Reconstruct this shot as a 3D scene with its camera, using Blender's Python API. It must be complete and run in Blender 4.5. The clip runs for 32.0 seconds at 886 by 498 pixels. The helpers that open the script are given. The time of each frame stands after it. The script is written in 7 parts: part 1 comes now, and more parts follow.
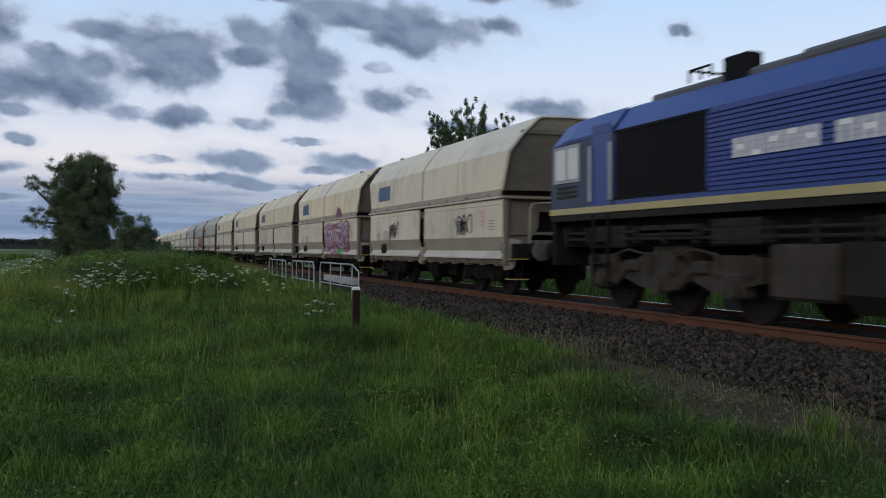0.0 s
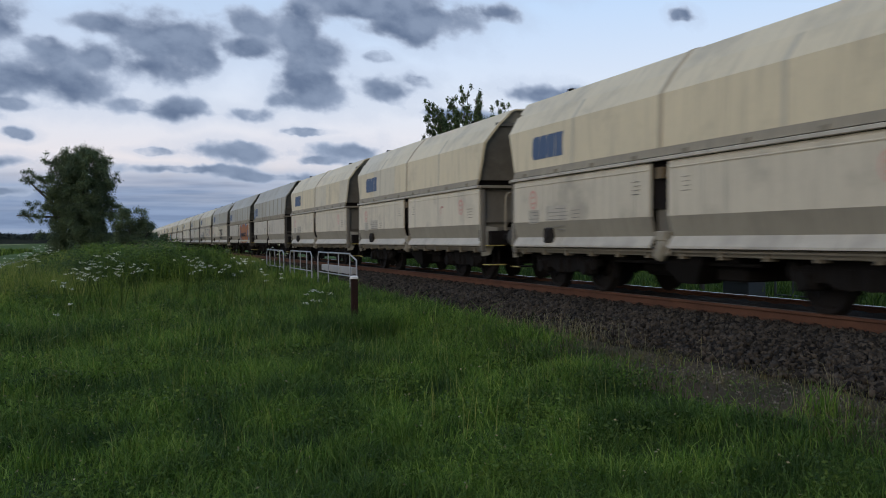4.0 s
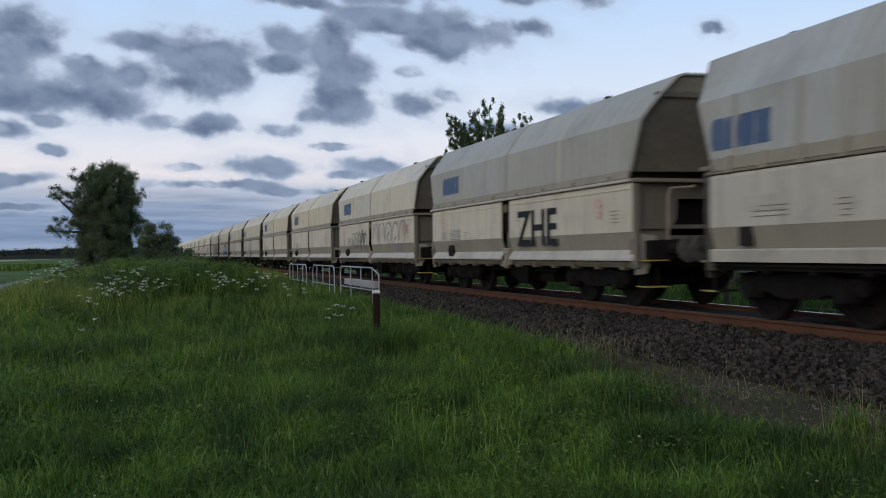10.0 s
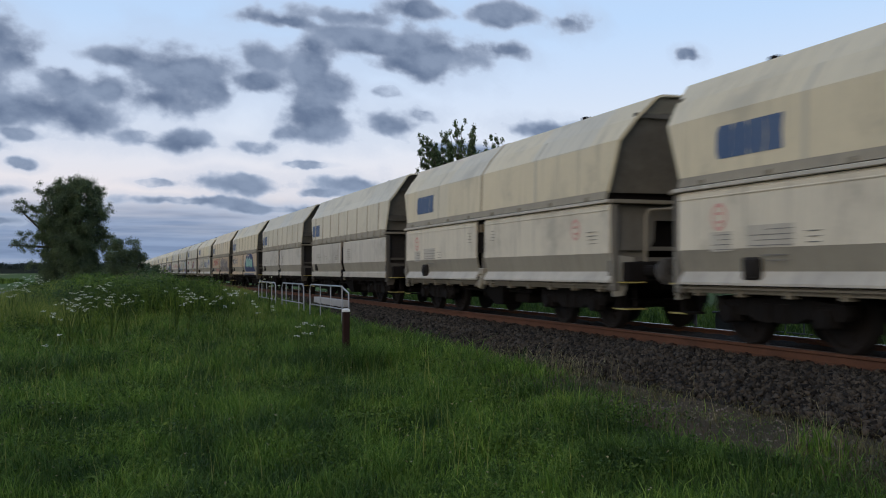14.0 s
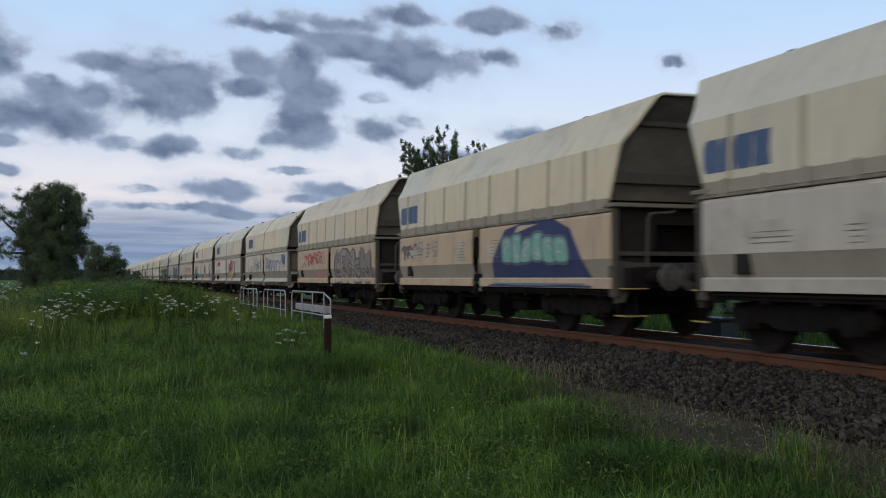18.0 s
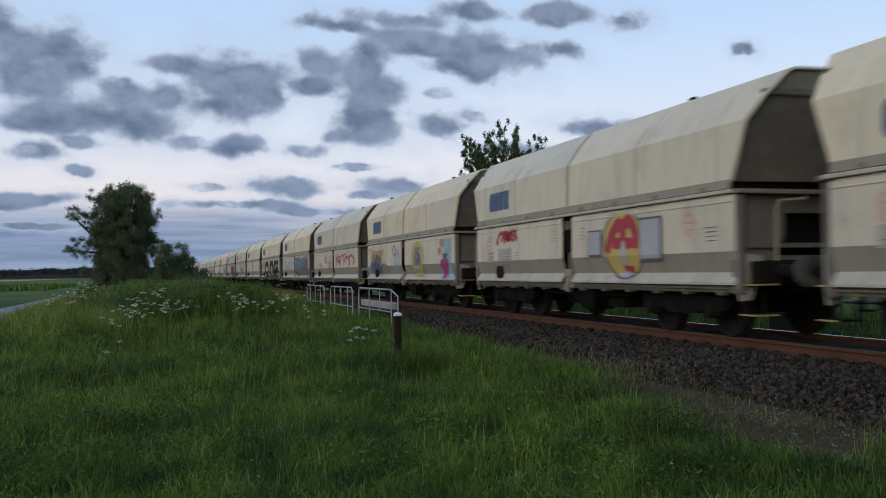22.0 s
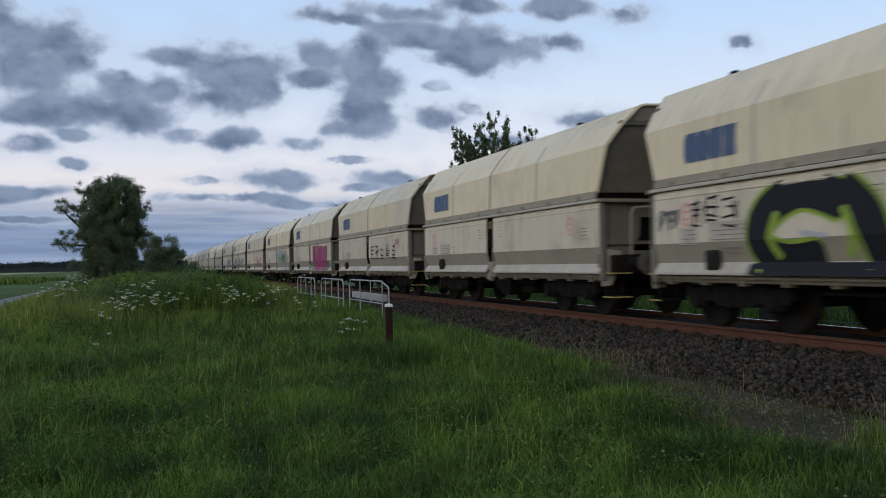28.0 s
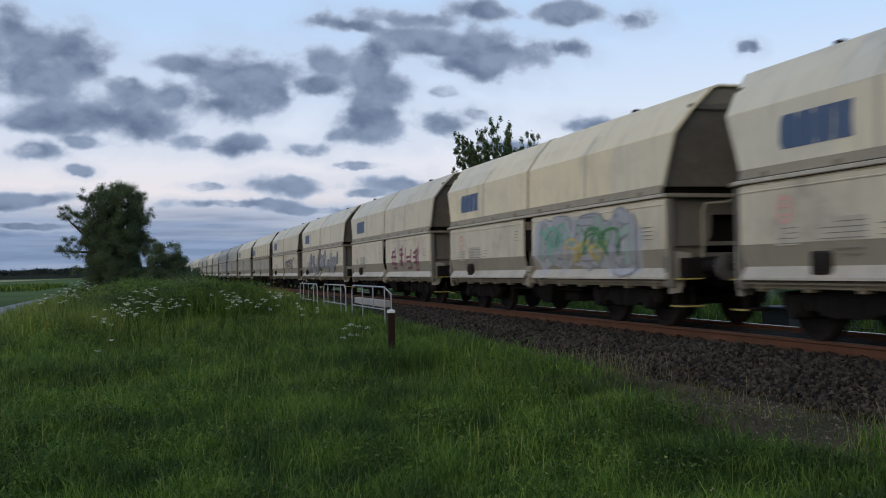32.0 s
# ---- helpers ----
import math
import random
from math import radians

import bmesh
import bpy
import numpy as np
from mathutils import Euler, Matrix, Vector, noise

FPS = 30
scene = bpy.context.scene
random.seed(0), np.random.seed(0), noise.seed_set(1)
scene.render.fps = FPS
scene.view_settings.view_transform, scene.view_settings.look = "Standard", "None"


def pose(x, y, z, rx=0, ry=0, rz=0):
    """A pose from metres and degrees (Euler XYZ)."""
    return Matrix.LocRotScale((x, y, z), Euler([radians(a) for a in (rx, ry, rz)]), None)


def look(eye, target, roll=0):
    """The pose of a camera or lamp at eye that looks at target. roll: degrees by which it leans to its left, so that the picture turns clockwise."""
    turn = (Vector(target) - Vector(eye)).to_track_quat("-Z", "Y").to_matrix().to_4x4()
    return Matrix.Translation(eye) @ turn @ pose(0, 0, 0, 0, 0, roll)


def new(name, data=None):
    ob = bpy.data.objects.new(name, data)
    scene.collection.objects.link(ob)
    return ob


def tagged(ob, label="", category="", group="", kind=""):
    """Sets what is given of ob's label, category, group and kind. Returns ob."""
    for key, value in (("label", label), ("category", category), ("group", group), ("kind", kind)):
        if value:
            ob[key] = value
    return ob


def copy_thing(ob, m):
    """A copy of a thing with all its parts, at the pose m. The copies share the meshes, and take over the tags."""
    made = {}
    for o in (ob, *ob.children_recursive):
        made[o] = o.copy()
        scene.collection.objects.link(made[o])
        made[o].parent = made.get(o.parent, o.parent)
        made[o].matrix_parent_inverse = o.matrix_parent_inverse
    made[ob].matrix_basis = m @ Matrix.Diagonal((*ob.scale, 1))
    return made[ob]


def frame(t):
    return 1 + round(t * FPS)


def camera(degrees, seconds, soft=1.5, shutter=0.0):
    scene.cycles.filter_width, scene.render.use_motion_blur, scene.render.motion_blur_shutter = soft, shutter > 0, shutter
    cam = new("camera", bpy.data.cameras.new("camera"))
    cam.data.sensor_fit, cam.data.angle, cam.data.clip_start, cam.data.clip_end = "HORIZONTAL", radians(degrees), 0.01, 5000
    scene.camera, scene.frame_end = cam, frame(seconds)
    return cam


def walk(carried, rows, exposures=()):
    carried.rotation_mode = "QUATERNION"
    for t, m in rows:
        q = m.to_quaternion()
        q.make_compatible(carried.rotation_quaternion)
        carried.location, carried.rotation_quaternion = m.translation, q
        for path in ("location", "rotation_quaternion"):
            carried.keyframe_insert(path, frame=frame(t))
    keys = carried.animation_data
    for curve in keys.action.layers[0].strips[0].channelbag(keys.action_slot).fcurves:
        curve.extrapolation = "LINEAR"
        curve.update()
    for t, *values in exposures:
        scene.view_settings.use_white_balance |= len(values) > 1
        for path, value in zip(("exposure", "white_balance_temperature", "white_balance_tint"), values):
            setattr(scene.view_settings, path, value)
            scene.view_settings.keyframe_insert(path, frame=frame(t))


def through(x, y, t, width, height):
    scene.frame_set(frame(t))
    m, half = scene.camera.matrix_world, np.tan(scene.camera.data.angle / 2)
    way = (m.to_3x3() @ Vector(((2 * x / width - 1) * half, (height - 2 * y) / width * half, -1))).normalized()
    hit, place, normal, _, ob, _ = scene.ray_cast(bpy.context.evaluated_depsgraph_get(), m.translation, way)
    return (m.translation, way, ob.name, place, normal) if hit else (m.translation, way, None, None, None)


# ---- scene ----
cam = camera(53.8, 32.0, soft=1.0, shutter=0.5)
# seconds, place, tilt, lean, turn of a camera held in the hand; y runs along the track
PATH = [
    (0, 0.000, -0.000, 1.700, 90.000, -0.200, -20.200),
    (0.5, 0.014, 0.020, 1.681, 89.790, -0.183, -19.910),
    (1, 0.010, 0.022, 1.677, 89.574, -0.119, -19.768),
    (1.5, 0.002, 0.018, 1.678, 89.763, 0.131, -19.810),
    (2, 0.001, 0.006, 1.683, 89.880, 0.388, -19.810),
    (2.5, 0.002, 0.008, 1.685, 89.876, 0.377, -19.809),
    (3, 0.007, 0.016, 1.684, 89.628, 0.430, -19.748),
    (3.5, 0.008, 0.017, 1.689, 89.363, 0.555, -20.035),
    (5.5, 0.021, 0.032, 1.684, 89.025, 0.769, -20.736),
    (6, 0.012, 0.036, 1.677, 88.851, 0.756, -20.734),
    (6.5, 0.015, 0.041, 1.680, 88.813, 0.866, -20.878),
    (7, 0.017, 0.040, 1.676, 88.644, 0.669, -20.499),
    (7.5, 0.016, 0.047, 1.676, 88.722, 0.797, -20.320),
    (8, 0.023, 0.037, 1.677, 88.926, 1.090, -20.075),
    (8.5, 0.030, 0.044, 1.679, 88.825, 1.191, -20.052),
    (9, 0.043, 0.054, 1.682, 88.932, 1.009, -19.789),
    (9.5, 0.047, 0.049, 1.693, 89.628, 0.931, -19.315),
    (10, 0.037, 0.048, 1.696, 90.134, 0.892, -18.856),
    (10.5, 0.034, 0.054, 1.694, 90.101, 0.776, -18.916),
    (11, 0.025, 0.050, 1.694, 90.172, 0.542, -19.073),
    (11.5, 0.034, 0.053, 1.692, 90.485, 0.473, -18.954),
    (12, 0.044, 0.052, 1.697, 90.653, 0.667, -19.156),
    (12.5, 0.033, 0.047, 1.702, 90.703, 0.489, -19.573),
    (13, 0.036, 0.050, 1.702, 90.727, 0.371, -19.783),
    (13.5, 0.027, 0.046, 1.701, 90.991, 0.339, -20.379),
    (14, 0.023, 0.037, 1.692, 91.407, 0.195, -20.818),
    (14.5, 0.034, 0.046, 1.687, 91.555, 0.296, -20.855),
    (16.5, 0.024, 0.036, 1.696, 91.207, 0.388, -21.180),
    (17, 0.033, 0.042, 1.697, 91.169, 0.316, -21.354),
    (17.5, 0.021, 0.025, 1.690, 91.488, 0.326, -21.565),
    (18, 0.026, 0.016, 1.699, 91.783, 0.298, -21.968),
    (18.5, 0.029, 0.024, 1.711, 91.807, 0.214, -22.823),
    (19, -0.006, 0.023, 1.729, 91.798, 0.426, -25.322),
    (19.5, -0.039, 0.027, 1.734, 91.576, 0.260, -28.856),
    (20, -0.071, 0.027, 1.745, 91.246, 0.917, -28.729),
    (20.5, -0.087, 0.032, 1.748, 90.807, 1.416, -25.156),
    (21, -0.074, 0.053, 1.742, 90.998, 1.343, -20.698),
    (21.5, -0.094, 0.061, 1.740, 91.244, 0.936, -18.457),
    (22, -0.112, 0.039, 1.749, 91.445, 0.866, -17.995),
    (22.5, -0.103, 0.048, 1.742, 91.427, 0.864, -18.153),
    (23, -0.110, 0.047, 1.736, 91.437, 0.722, -18.260),
    (23.5, -0.109, 0.050, 1.735, 91.237, 0.862, -18.373),
    (24, -0.113, 0.052, 1.730, 91.177, 0.899, -18.548),
    (24.5, -0.122, 0.048, 1.727, 91.121, 0.818, -18.573),
    (25, -0.118, 0.053, 1.727, 91.055, 0.818, -18.443),
    (25.5, -0.109, 0.060, 1.725, 91.102, 0.798, -18.342),
    (27.5, -0.110, 0.057, 1.724, 91.046, 1.029, -18.558),
    (28, -0.116, 0.059, 1.722, 90.948, 1.009, -18.616),
    (28.5, -0.114, 0.059, 1.722, 91.033, 1.000, -18.269),
    (29, -0.117, 0.058, 1.731, 91.197, 1.026, -18.171),
    (29.5, -0.113, 0.061, 1.732, 91.142, 1.072, -18.264),
    (30, -0.108, 0.065, 1.732, 91.212, 1.096, -18.450),
    (30.5, -0.103, 0.063, 1.734, 91.320, 1.063, -18.655),
    (31, -0.104, 0.064, 1.730, 91.432, 0.971, -18.710),
    (31.5, -0.112, 0.058, 1.722, 91.429, 1.001, -18.563),
    (32, -0.104, 0.062, 1.725, 91.307, 1.198, -18.435),
]
walk(cam, [(t, pose(*p)) for t, *p in PATH], exposures=[(0.0, 0.0), (32.0, 0.0)])

EYE_Z, RAIL_Z, TRACK_X, PITCH = 1.7, 0.606, 9.55, 13.1


def train_front(t):
    """Where along the track the first wagon's panels begin at t seconds."""
    return 18.27 - 9.451 * t - 0.02023 * t * t + 0.000104 * t ** 3


# ---------------------------------------------------------------- node helpers
class Nodes:
    def __init__(self, tree):
        self.t = tree
        self.n, self.l = tree.nodes, tree.links

    def put(self, sock, v):
        if isinstance(v, bpy.types.NodeSocket):
            self.l.new(v, sock)
        elif v is not None:
            if hasattr(sock.default_value, "__len__") and not hasattr(v, "__len__"):
                v = (v, v, v, 1)[:len(sock.default_value)]
            elif hasattr(v, "__len__") and len(v) == 3 and len(sock.default_value) == 4:
                v = (*v, 1)
            sock.default_value = v

    def add(self, kind, ins=None, out=0, **attrs):
        node = self.n.new(kind)
        for k, v in attrs.items():
            setattr(node, k, v)
        for k, v in (ins or {}).items():
            self.put(node.inputs[k], v)
        return node.outputs[out]

    def math(self, op, a, b=0.0, c=0.0, clamp=False):
        return self.add("ShaderNodeMath", {0: a, 1: b, 2: c}, operation=op, use_clamp=clamp)

    def vmath(self, op, a, b=None, out=0):
        return self.add("ShaderNodeVectorMath", {0: a, 1: b}, out=out, operation=op)

    def mix(self, fac, a, b, blend="MIX"):
        return self.add("ShaderNodeMix", {0: fac, 6: a, 7: b}, out=2, data_type="RGBA", blend_type=blend)

    def noise(self, vec, scale, detail=4.0, rough=0.55, out=0):
        return self.add("ShaderNodeTexNoise", {"Vector": vec, "Scale": scale, "Detail": detail, "Roughness": rough}, out=out)

    def step(self, v, lo, hi, a=0.0, b=1.0):
        return self.add("ShaderNodeMapRange", {0: v, 1: lo, 2: hi, 3: a, 4: b}, interpolation_type="SMOOTHSTEP")

    def ramp(self, v, *stops):
        node = self.n.new("ShaderNodeValToRGB")
        self.put(node.inputs[0], v)
        while len(node.color_ramp.elements) < len(stops):
            node.color_ramp.elements.new(0.5)
        for e, (p, c) in zip(node.color_ramp.elements, stops):
            e.position, e.color = p, (*c, 1)
        return node.outputs[0]

    def scaled(self, vec, s):
        return self.vmath("MULTIPLY", vec, s)


# ---------------------------------------------------------------- sky and light
SUN_TURN, SUN_UP = 232.0, 9.0   # where the last light comes from, degrees from +y clockwise, and up

world = bpy.data.worlds.new("dusk_sky")
scene.world = world
world.use_nodes = True
g = Nodes(world.node_tree)
g.n.clear()
view_dir = g.add("ShaderNodeTexCoord", out=0)
sky = g.add("ShaderNodeTexSky", sky_type="NISHITA", sun_disc=False, sun_elevation=radians(SUN_UP), sun_rotation=radians(SUN_TURN),
            altitude=10, air_density=1.0, dust_density=0.6, ozone_density=2.0)
xyz = g.n.new("ShaderNodeSeparateXYZ")
g.put(xyz.inputs[0], view_dir)
up = xyz.outputs[2]
glow = g.ramp(up, (0.0, (0.50, 0.55, 0.68)), (0.03, (0.56, 0.60, 0.72)), (0.085, (0.94, 0.87, 0.92)), (0.15, (0.84, 0.89, 1.02)), (0.27, (0.60, 0.80, 1.10)), (0.6, (0.38, 0.56, 0.92)))
base = g.mix(0.82, g.mix(1.0, sky, (0.10, 0.10, 0.10), "MULTIPLY"), glow)
# thin flat banks low over the horizon
band_vec = g.scaled(view_dir, (2.2, 2.2, 34.0))
bands = g.step(g.noise(band_vec, 1.6, 5.0, 0.5), 0.28, 0.56)
low = g.math("MULTIPLY", g.math("ADD", 0.55, g.math("MULTIPLY", bands, 0.45)), g.math("MULTIPLY", g.step(up, 0.088, 0.055), g.step(up, -0.02, 0.0)))
shade = g.mix(g.step(g.noise(band_vec, 4.0), 0.3, 0.7), (0.170, 0.245, 0.40), (0.26, 0.35, 0.53))
sky_col = g.mix(g.math("MULTIPLY", low, 0.95), base, shade)
bg = g.add("ShaderNodeBackground", {0: sky_col, 1: 1.0})
out = g.n.new("ShaderNodeOutputWorld")
g.l.new(bg, out.inputs[0])

sun = new("sun", bpy.data.lights.new("sun", "SUN"))
sun.data.energy, sun.data.angle, sun.data.color = 1.12, radians(45), (1.0, 0.85, 0.66)
a, e = radians(SUN_TURN), radians(SUN_UP + 16)
sun.matrix_world = look((0, 0, 0), (-math.sin(a) * math.cos(e), -math.cos(a) * math.cos(e), -math.sin(e)))


# ---------------------------------------------------------------- materials
def material(name, rough=0.6, metal=0.0):
    m = bpy.data.materials.new(name)
    m.use_nodes = True
    k = Nodes(m.node_tree)
    return m, k, k.n["Principled BSDF"]


def surface(name, colour, dark, rough=0.6, metal=0.0, big=0.8, fine=14.0, spread=0.5, bump=0.15, streak=0.0, vary=0.0, island=0.0, spec=0.5, panels=0.0, grime=0.0):
    """A worn surface: colour mottled towards dark at two scales, with streaks that run down and fine relief."""
    m, k, p = material(name)
    pos = k.add("ShaderNodeTexCoord", out=3)
    n1, n2 = k.noise(pos, big, 3.0), k.noise(pos, fine, 6.0, 0.65)
    f = k.math("ADD", k.math("MULTIPLY", n1, 0.6), k.math("MULTIPLY", n2, 0.4))
    if streak:
        n3 = k.noise(k.scaled(pos, (1.0, 5.0, 0.35)), 2.2, 5.0, 0.6)
        f = k.mix(streak, f, n3)
    f = k.step(f, 0.5 - spread * 0.45, 0.5 + spread * 0.45)
    col = k.mix(f, dark, colour)
    if vary:
        r = k.add("ShaderNodeObjectInfo", out=5)
        col = k.mix(1.0, col, k.ramp(r, (0.0, (1 - vary,) * 3), (1.0, (1 + vary * 0.3,) * 3)), "MULTIPLY")
    if panels:
        py = k.n.new("ShaderNodeSeparateXYZ")
        k.put(py.inputs[0], pos)
        pr = k.math("MULTIPLY", k.add("ShaderNodeObjectInfo", out=5), 37.0)
        cell = k.math("FLOOR", k.math("ADD", k.math("MULTIPLY", py.outputs[1], 0.42), pr))
        row = k.math("FLOOR", k.math("MULTIPLY", py.outputs[2], 0.605))
        cvec = k.n.new("ShaderNodeCombineXYZ")
        k.put(cvec.inputs[0], cell)
        k.put(cvec.inputs[1], row)
        k.put(cvec.inputs[2], pr)
        wn = k.add("ShaderNodeTexWhiteNoise", {"Vector": cvec.outputs[0]}, noise_dimensions="3D")
        col = k.mix(k.math("MULTIPLY", k.step(wn, 0.62, 0.98), panels), col, (0.42, 0.435, 0.41))
    if grime:   # soot washed down in runs, and smudges
        shift = k.math("MULTIPLY", k.add("ShaderNodeObjectInfo", out=5), 90.0)
        sv = k.n.new("ShaderNodeCombineXYZ")
        k.put(sv.inputs[1], shift)
        gp = k.vmath("ADD", pos, sv.outputs[0])
        runs = k.step(k.noise(k.scaled(gp, (1.0, 6.5, 0.45)), 1.1, 5.0, 0.62), 0.50, 0.74)
        smudge = k.step(k.noise(gp, 0.9, 5.0, 0.65), 0.48, 0.74)
        col = k.mix(k.math("MULTIPLY", k.math("MAXIMUM", runs, smudge), grime), col, (0.17, 0.15, 0.115))
    if island:
        r = k.add("ShaderNodeNewGeometry", out=8)
        col = k.mix(1.0, col, k.ramp(r, (0.0, (1 - island,) * 3), (1.0, (1 + island, 1 + island * 0.9, 1 + island * 0.7))), "MULTIPLY")
    k.put(p.inputs["Base Color"], col)
    k.put(p.inputs["Roughness"], k.math("ADD", rough - 0.1, k.math("MULTIPLY", n2, 0.2)))
    p.inputs["Metallic"].default_value = metal
    p.inputs["Specular IOR Level"].default_value = spec
    if bump:
        k.put(p.inputs["Normal"], k.add("ShaderNodeBump", {"Strength": bump, "Distance": 0.02, "Height": n2}))
    return m


def leafy(name, a, b, c, rough=0.55, through=0.25, spec=0.2, patchy=0.3):
    """Leaves and blades: a mixed range of greens, one per island, that let a little light through."""
    m, k, p = material(name)
    r = k.add("ShaderNodeNewGeometry", out=8)
    pos = k.add("ShaderNodeTexCoord", out=3)
    patch = k.step(k.math("ADD", k.math("MULTIPLY", k.noise(pos, 0.55, 3.0), 0.5), k.math("MULTIPLY", k.noise(pos, 1.9, 3.0), 0.5)), 0.36, 0.64)
    tint = k.ramp(r, (0.0, a), (0.55, b), (1.0, c))
    col = k.mix(1.0, tint, k.ramp(patch, (0.0, (1 - patchy * 1.1, 1 - patchy, 1 - patchy * 0.8)), (1.0, (1 + patchy * 0.7, 1 + patchy * 0.6, 1.0))), "MULTIPLY")
    k.put(p.inputs["Base Color"], col)
    p.inputs["Roughness"].default_value = rough
    p.inputs["Specular IOR Level"].default_value = spec
    t = k.add("ShaderNodeBsdfTranslucent", {0: col})
    mixed = k.add("ShaderNodeMixShader", {0: through, 1: p.outputs[0], 2: t})
    k.l.new(mixed, k.n["Material Output"].inputs[0])
    return m


CREAM = surface("cream_wagon_paint", (0.735, 0.615, 0.39), (0.52, 0.448, 0.30), 0.55, streak=0.35, spread=0.95, vary=0.12, big=0.5, panels=0.3, grime=0.38)
TANSHELL = surface("tan_stained_cream_paint", (0.72, 0.585, 0.375), (0.50, 0.42, 0.285), 0.55, streak=0.35, spread=0.95, vary=0.08, big=0.5, panels=0.2, grime=0.38)
PALE = surface("greyed_cream_paint", (0.68, 0.60, 0.425), (0.49, 0.435, 0.315), 0.55, streak=0.35, spread=0.95, vary=0.12, big=0.5, panels=0.3, grime=0.38)
GREY = surface("weathered_grey_paint", (0.46, 0.435, 0.355), (0.26, 0.245, 0.20), 0.6, streak=0.5, spread=0.95, vary=0.12, big=0.5, panels=0.3, grime=0.38)
DOOR = surface("light_grey_door_paint", (0.65, 0.575, 0.425), (0.445, 0.39, 0.29), 0.55, streak=0.5, spread=0.95, vary=0.10, big=0.7, grime=0.5)
DOOR_OLD = surface("dusty_grey_door_paint", (0.56, 0.505, 0.40), (0.36, 0.32, 0.255), 0.6, streak=0.5, spread=0.95, vary=0.10, big=0.7, grime=0.5)
# Grimy doors, also darkened for how dim distant, raked sides look.
DOOR_FAR = surface("grimy_dimmed_door_paint", (0.44, 0.40, 0.315), (0.24, 0.215, 0.17), 0.6, streak=0.6, spread=0.95, vary=0.10, big=0.7, grime=0.75)
DOOR_TAN = surface("tan_door_paint", (0.54, 0.39, 0.235), (0.35, 0.26, 0.165), 0.6, streak=0.5, spread=0.95, vary=0.08, big=0.7, grime=0.5)
SOOT = surface("coal_dust_on_paint", (0.24, 0.205, 0.145), (0.105, 0.090, 0.066), 0.78, streak=0.5, spread=0.95, spec=0.3)
LIP = surface("rubbed_white_edge", (0.53, 0.475, 0.37), (0.27, 0.24, 0.19), 0.55, streak=0.35, spread=0.95, big=1.5, grime=0.45)
# End steel: coal stains, with the shade on the ends in the colour.
END = surface("stained_shaded_end_steel", (0.185, 0.166, 0.132), (0.066, 0.058, 0.047), 0.78, spread=0.95, streak=0.5, spec=0.2)
# Gear under the wagons: dirt and grease, near-black to hold the shade there.
FRAME = surface("dirty_shaded_underframe_steel", (0.020, 0.017, 0.0148), (0.0075, 0.0065, 0.006), 0.9, spread=0.9, spec=0.06)
IRON = surface("greasy_shaded_running_gear", (0.017, 0.0145, 0.0128), (0.006, 0.0054, 0.005), 0.85, spread=0.9, spec=0.08)
WHEEL = surface("brake_dust_shaded_wheel", (0.021, 0.017, 0.0148), (0.009, 0.0078, 0.007), 0.75, spread=0.9, spec=0.1)
FOLD = surface("grey_door_fold", (0.34, 0.305, 0.23), (0.185, 0.163, 0.122), 0.7, streak=0.55, spread=0.95, big=0.9, spec=0.3, grime=0.45)
SKIRT = surface("dusty_shell_skirt", (0.33, 0.285, 0.20), (0.155, 0.132, 0.095), 0.7, streak=0.55, spread=0.95, big=0.9, spec=0.3, grime=0.45)
WELD = surface("rain_washed_weld", (0.47, 0.42, 0.31), (0.33, 0.29, 0.21), 0.6, streak=0.4, spread=0.95)
DULL = surface("dull_grey_cabinet", (0.046, 0.050, 0.047), (0.026, 0.028, 0.026), 0.7, spread=0.8)
GREYRIB = surface("sooty_grey_rib", (0.36, 0.335, 0.27), (0.20, 0.185, 0.145), 0.7, streak=0.4, spread=0.95)
# Ribbed ends: soot, and their deeper shade put into the colour.
DARK_END = surface("sooty_shaded_ribbed_end", (0.105, 0.092, 0.072), (0.030, 0.026, 0.021), 0.8, streak=0.5, spread=0.95, spec=0.2)
YELLOW = surface("worn_yellow_paint", (0.42, 0.33, 0.085), (0.22, 0.175, 0.055), 0.65, spread=0.95)
OCHRE = surface("dull_ochre_paint", (0.155, 0.100, 0.040), (0.070, 0.050, 0.026), 0.7, spread=0.95)
GREASED = surface("greased_buffer_steel", (0.20, 0.19, 0.175), (0.030, 0.028, 0.026), 0.45, metal=0.4, spread=0.95, big=6.0)
RUST = surface("rail_rust", (0.118, 0.055, 0.032), (0.058, 0.028, 0.018), 0.9, spread=0.9, big=2.0, fine=40.0, spec=0.15)
STEEL = surface("polished_rail_head", (0.50, 0.50, 0.50), (0.38, 0.37, 0.36), 0.28, metal=1.0, spread=0.6)
CLIPRUST = surface("dark_rusty_clip", (0.040, 0.022, 0.015), (0.016, 0.010, 0.008), 0.9, spread=0.9, spec=0.1)
# Rail head coloured dark for the train it would mirror.
DARKHEAD = surface("dark_mirroring_rail_head", (0.10, 0.075, 0.060), (0.055, 0.040, 0.032), 0.6, metal=0.3, spread=0.8)
STONE = surface("ballast_stone", (0.057, 0.048, 0.039), (0.0155, 0.013, 0.011), 0.92, big=1.1, fine=60.0, spread=0.9, island=0.88, bump=0.3, spec=0.15)
BALLAST = surface("ballast_bed", (0.026, 0.022, 0.018), (0.010, 0.0085, 0.007), 0.95, big=3.0, fine=30.0, spread=0.8, bump=0.6, spec=0.1)
SLEEPER = surface("concrete_sleeper", (0.075, 0.060, 0.050), (0.035, 0.029, 0.025), 0.92, spread=0.9, spec=0.2)
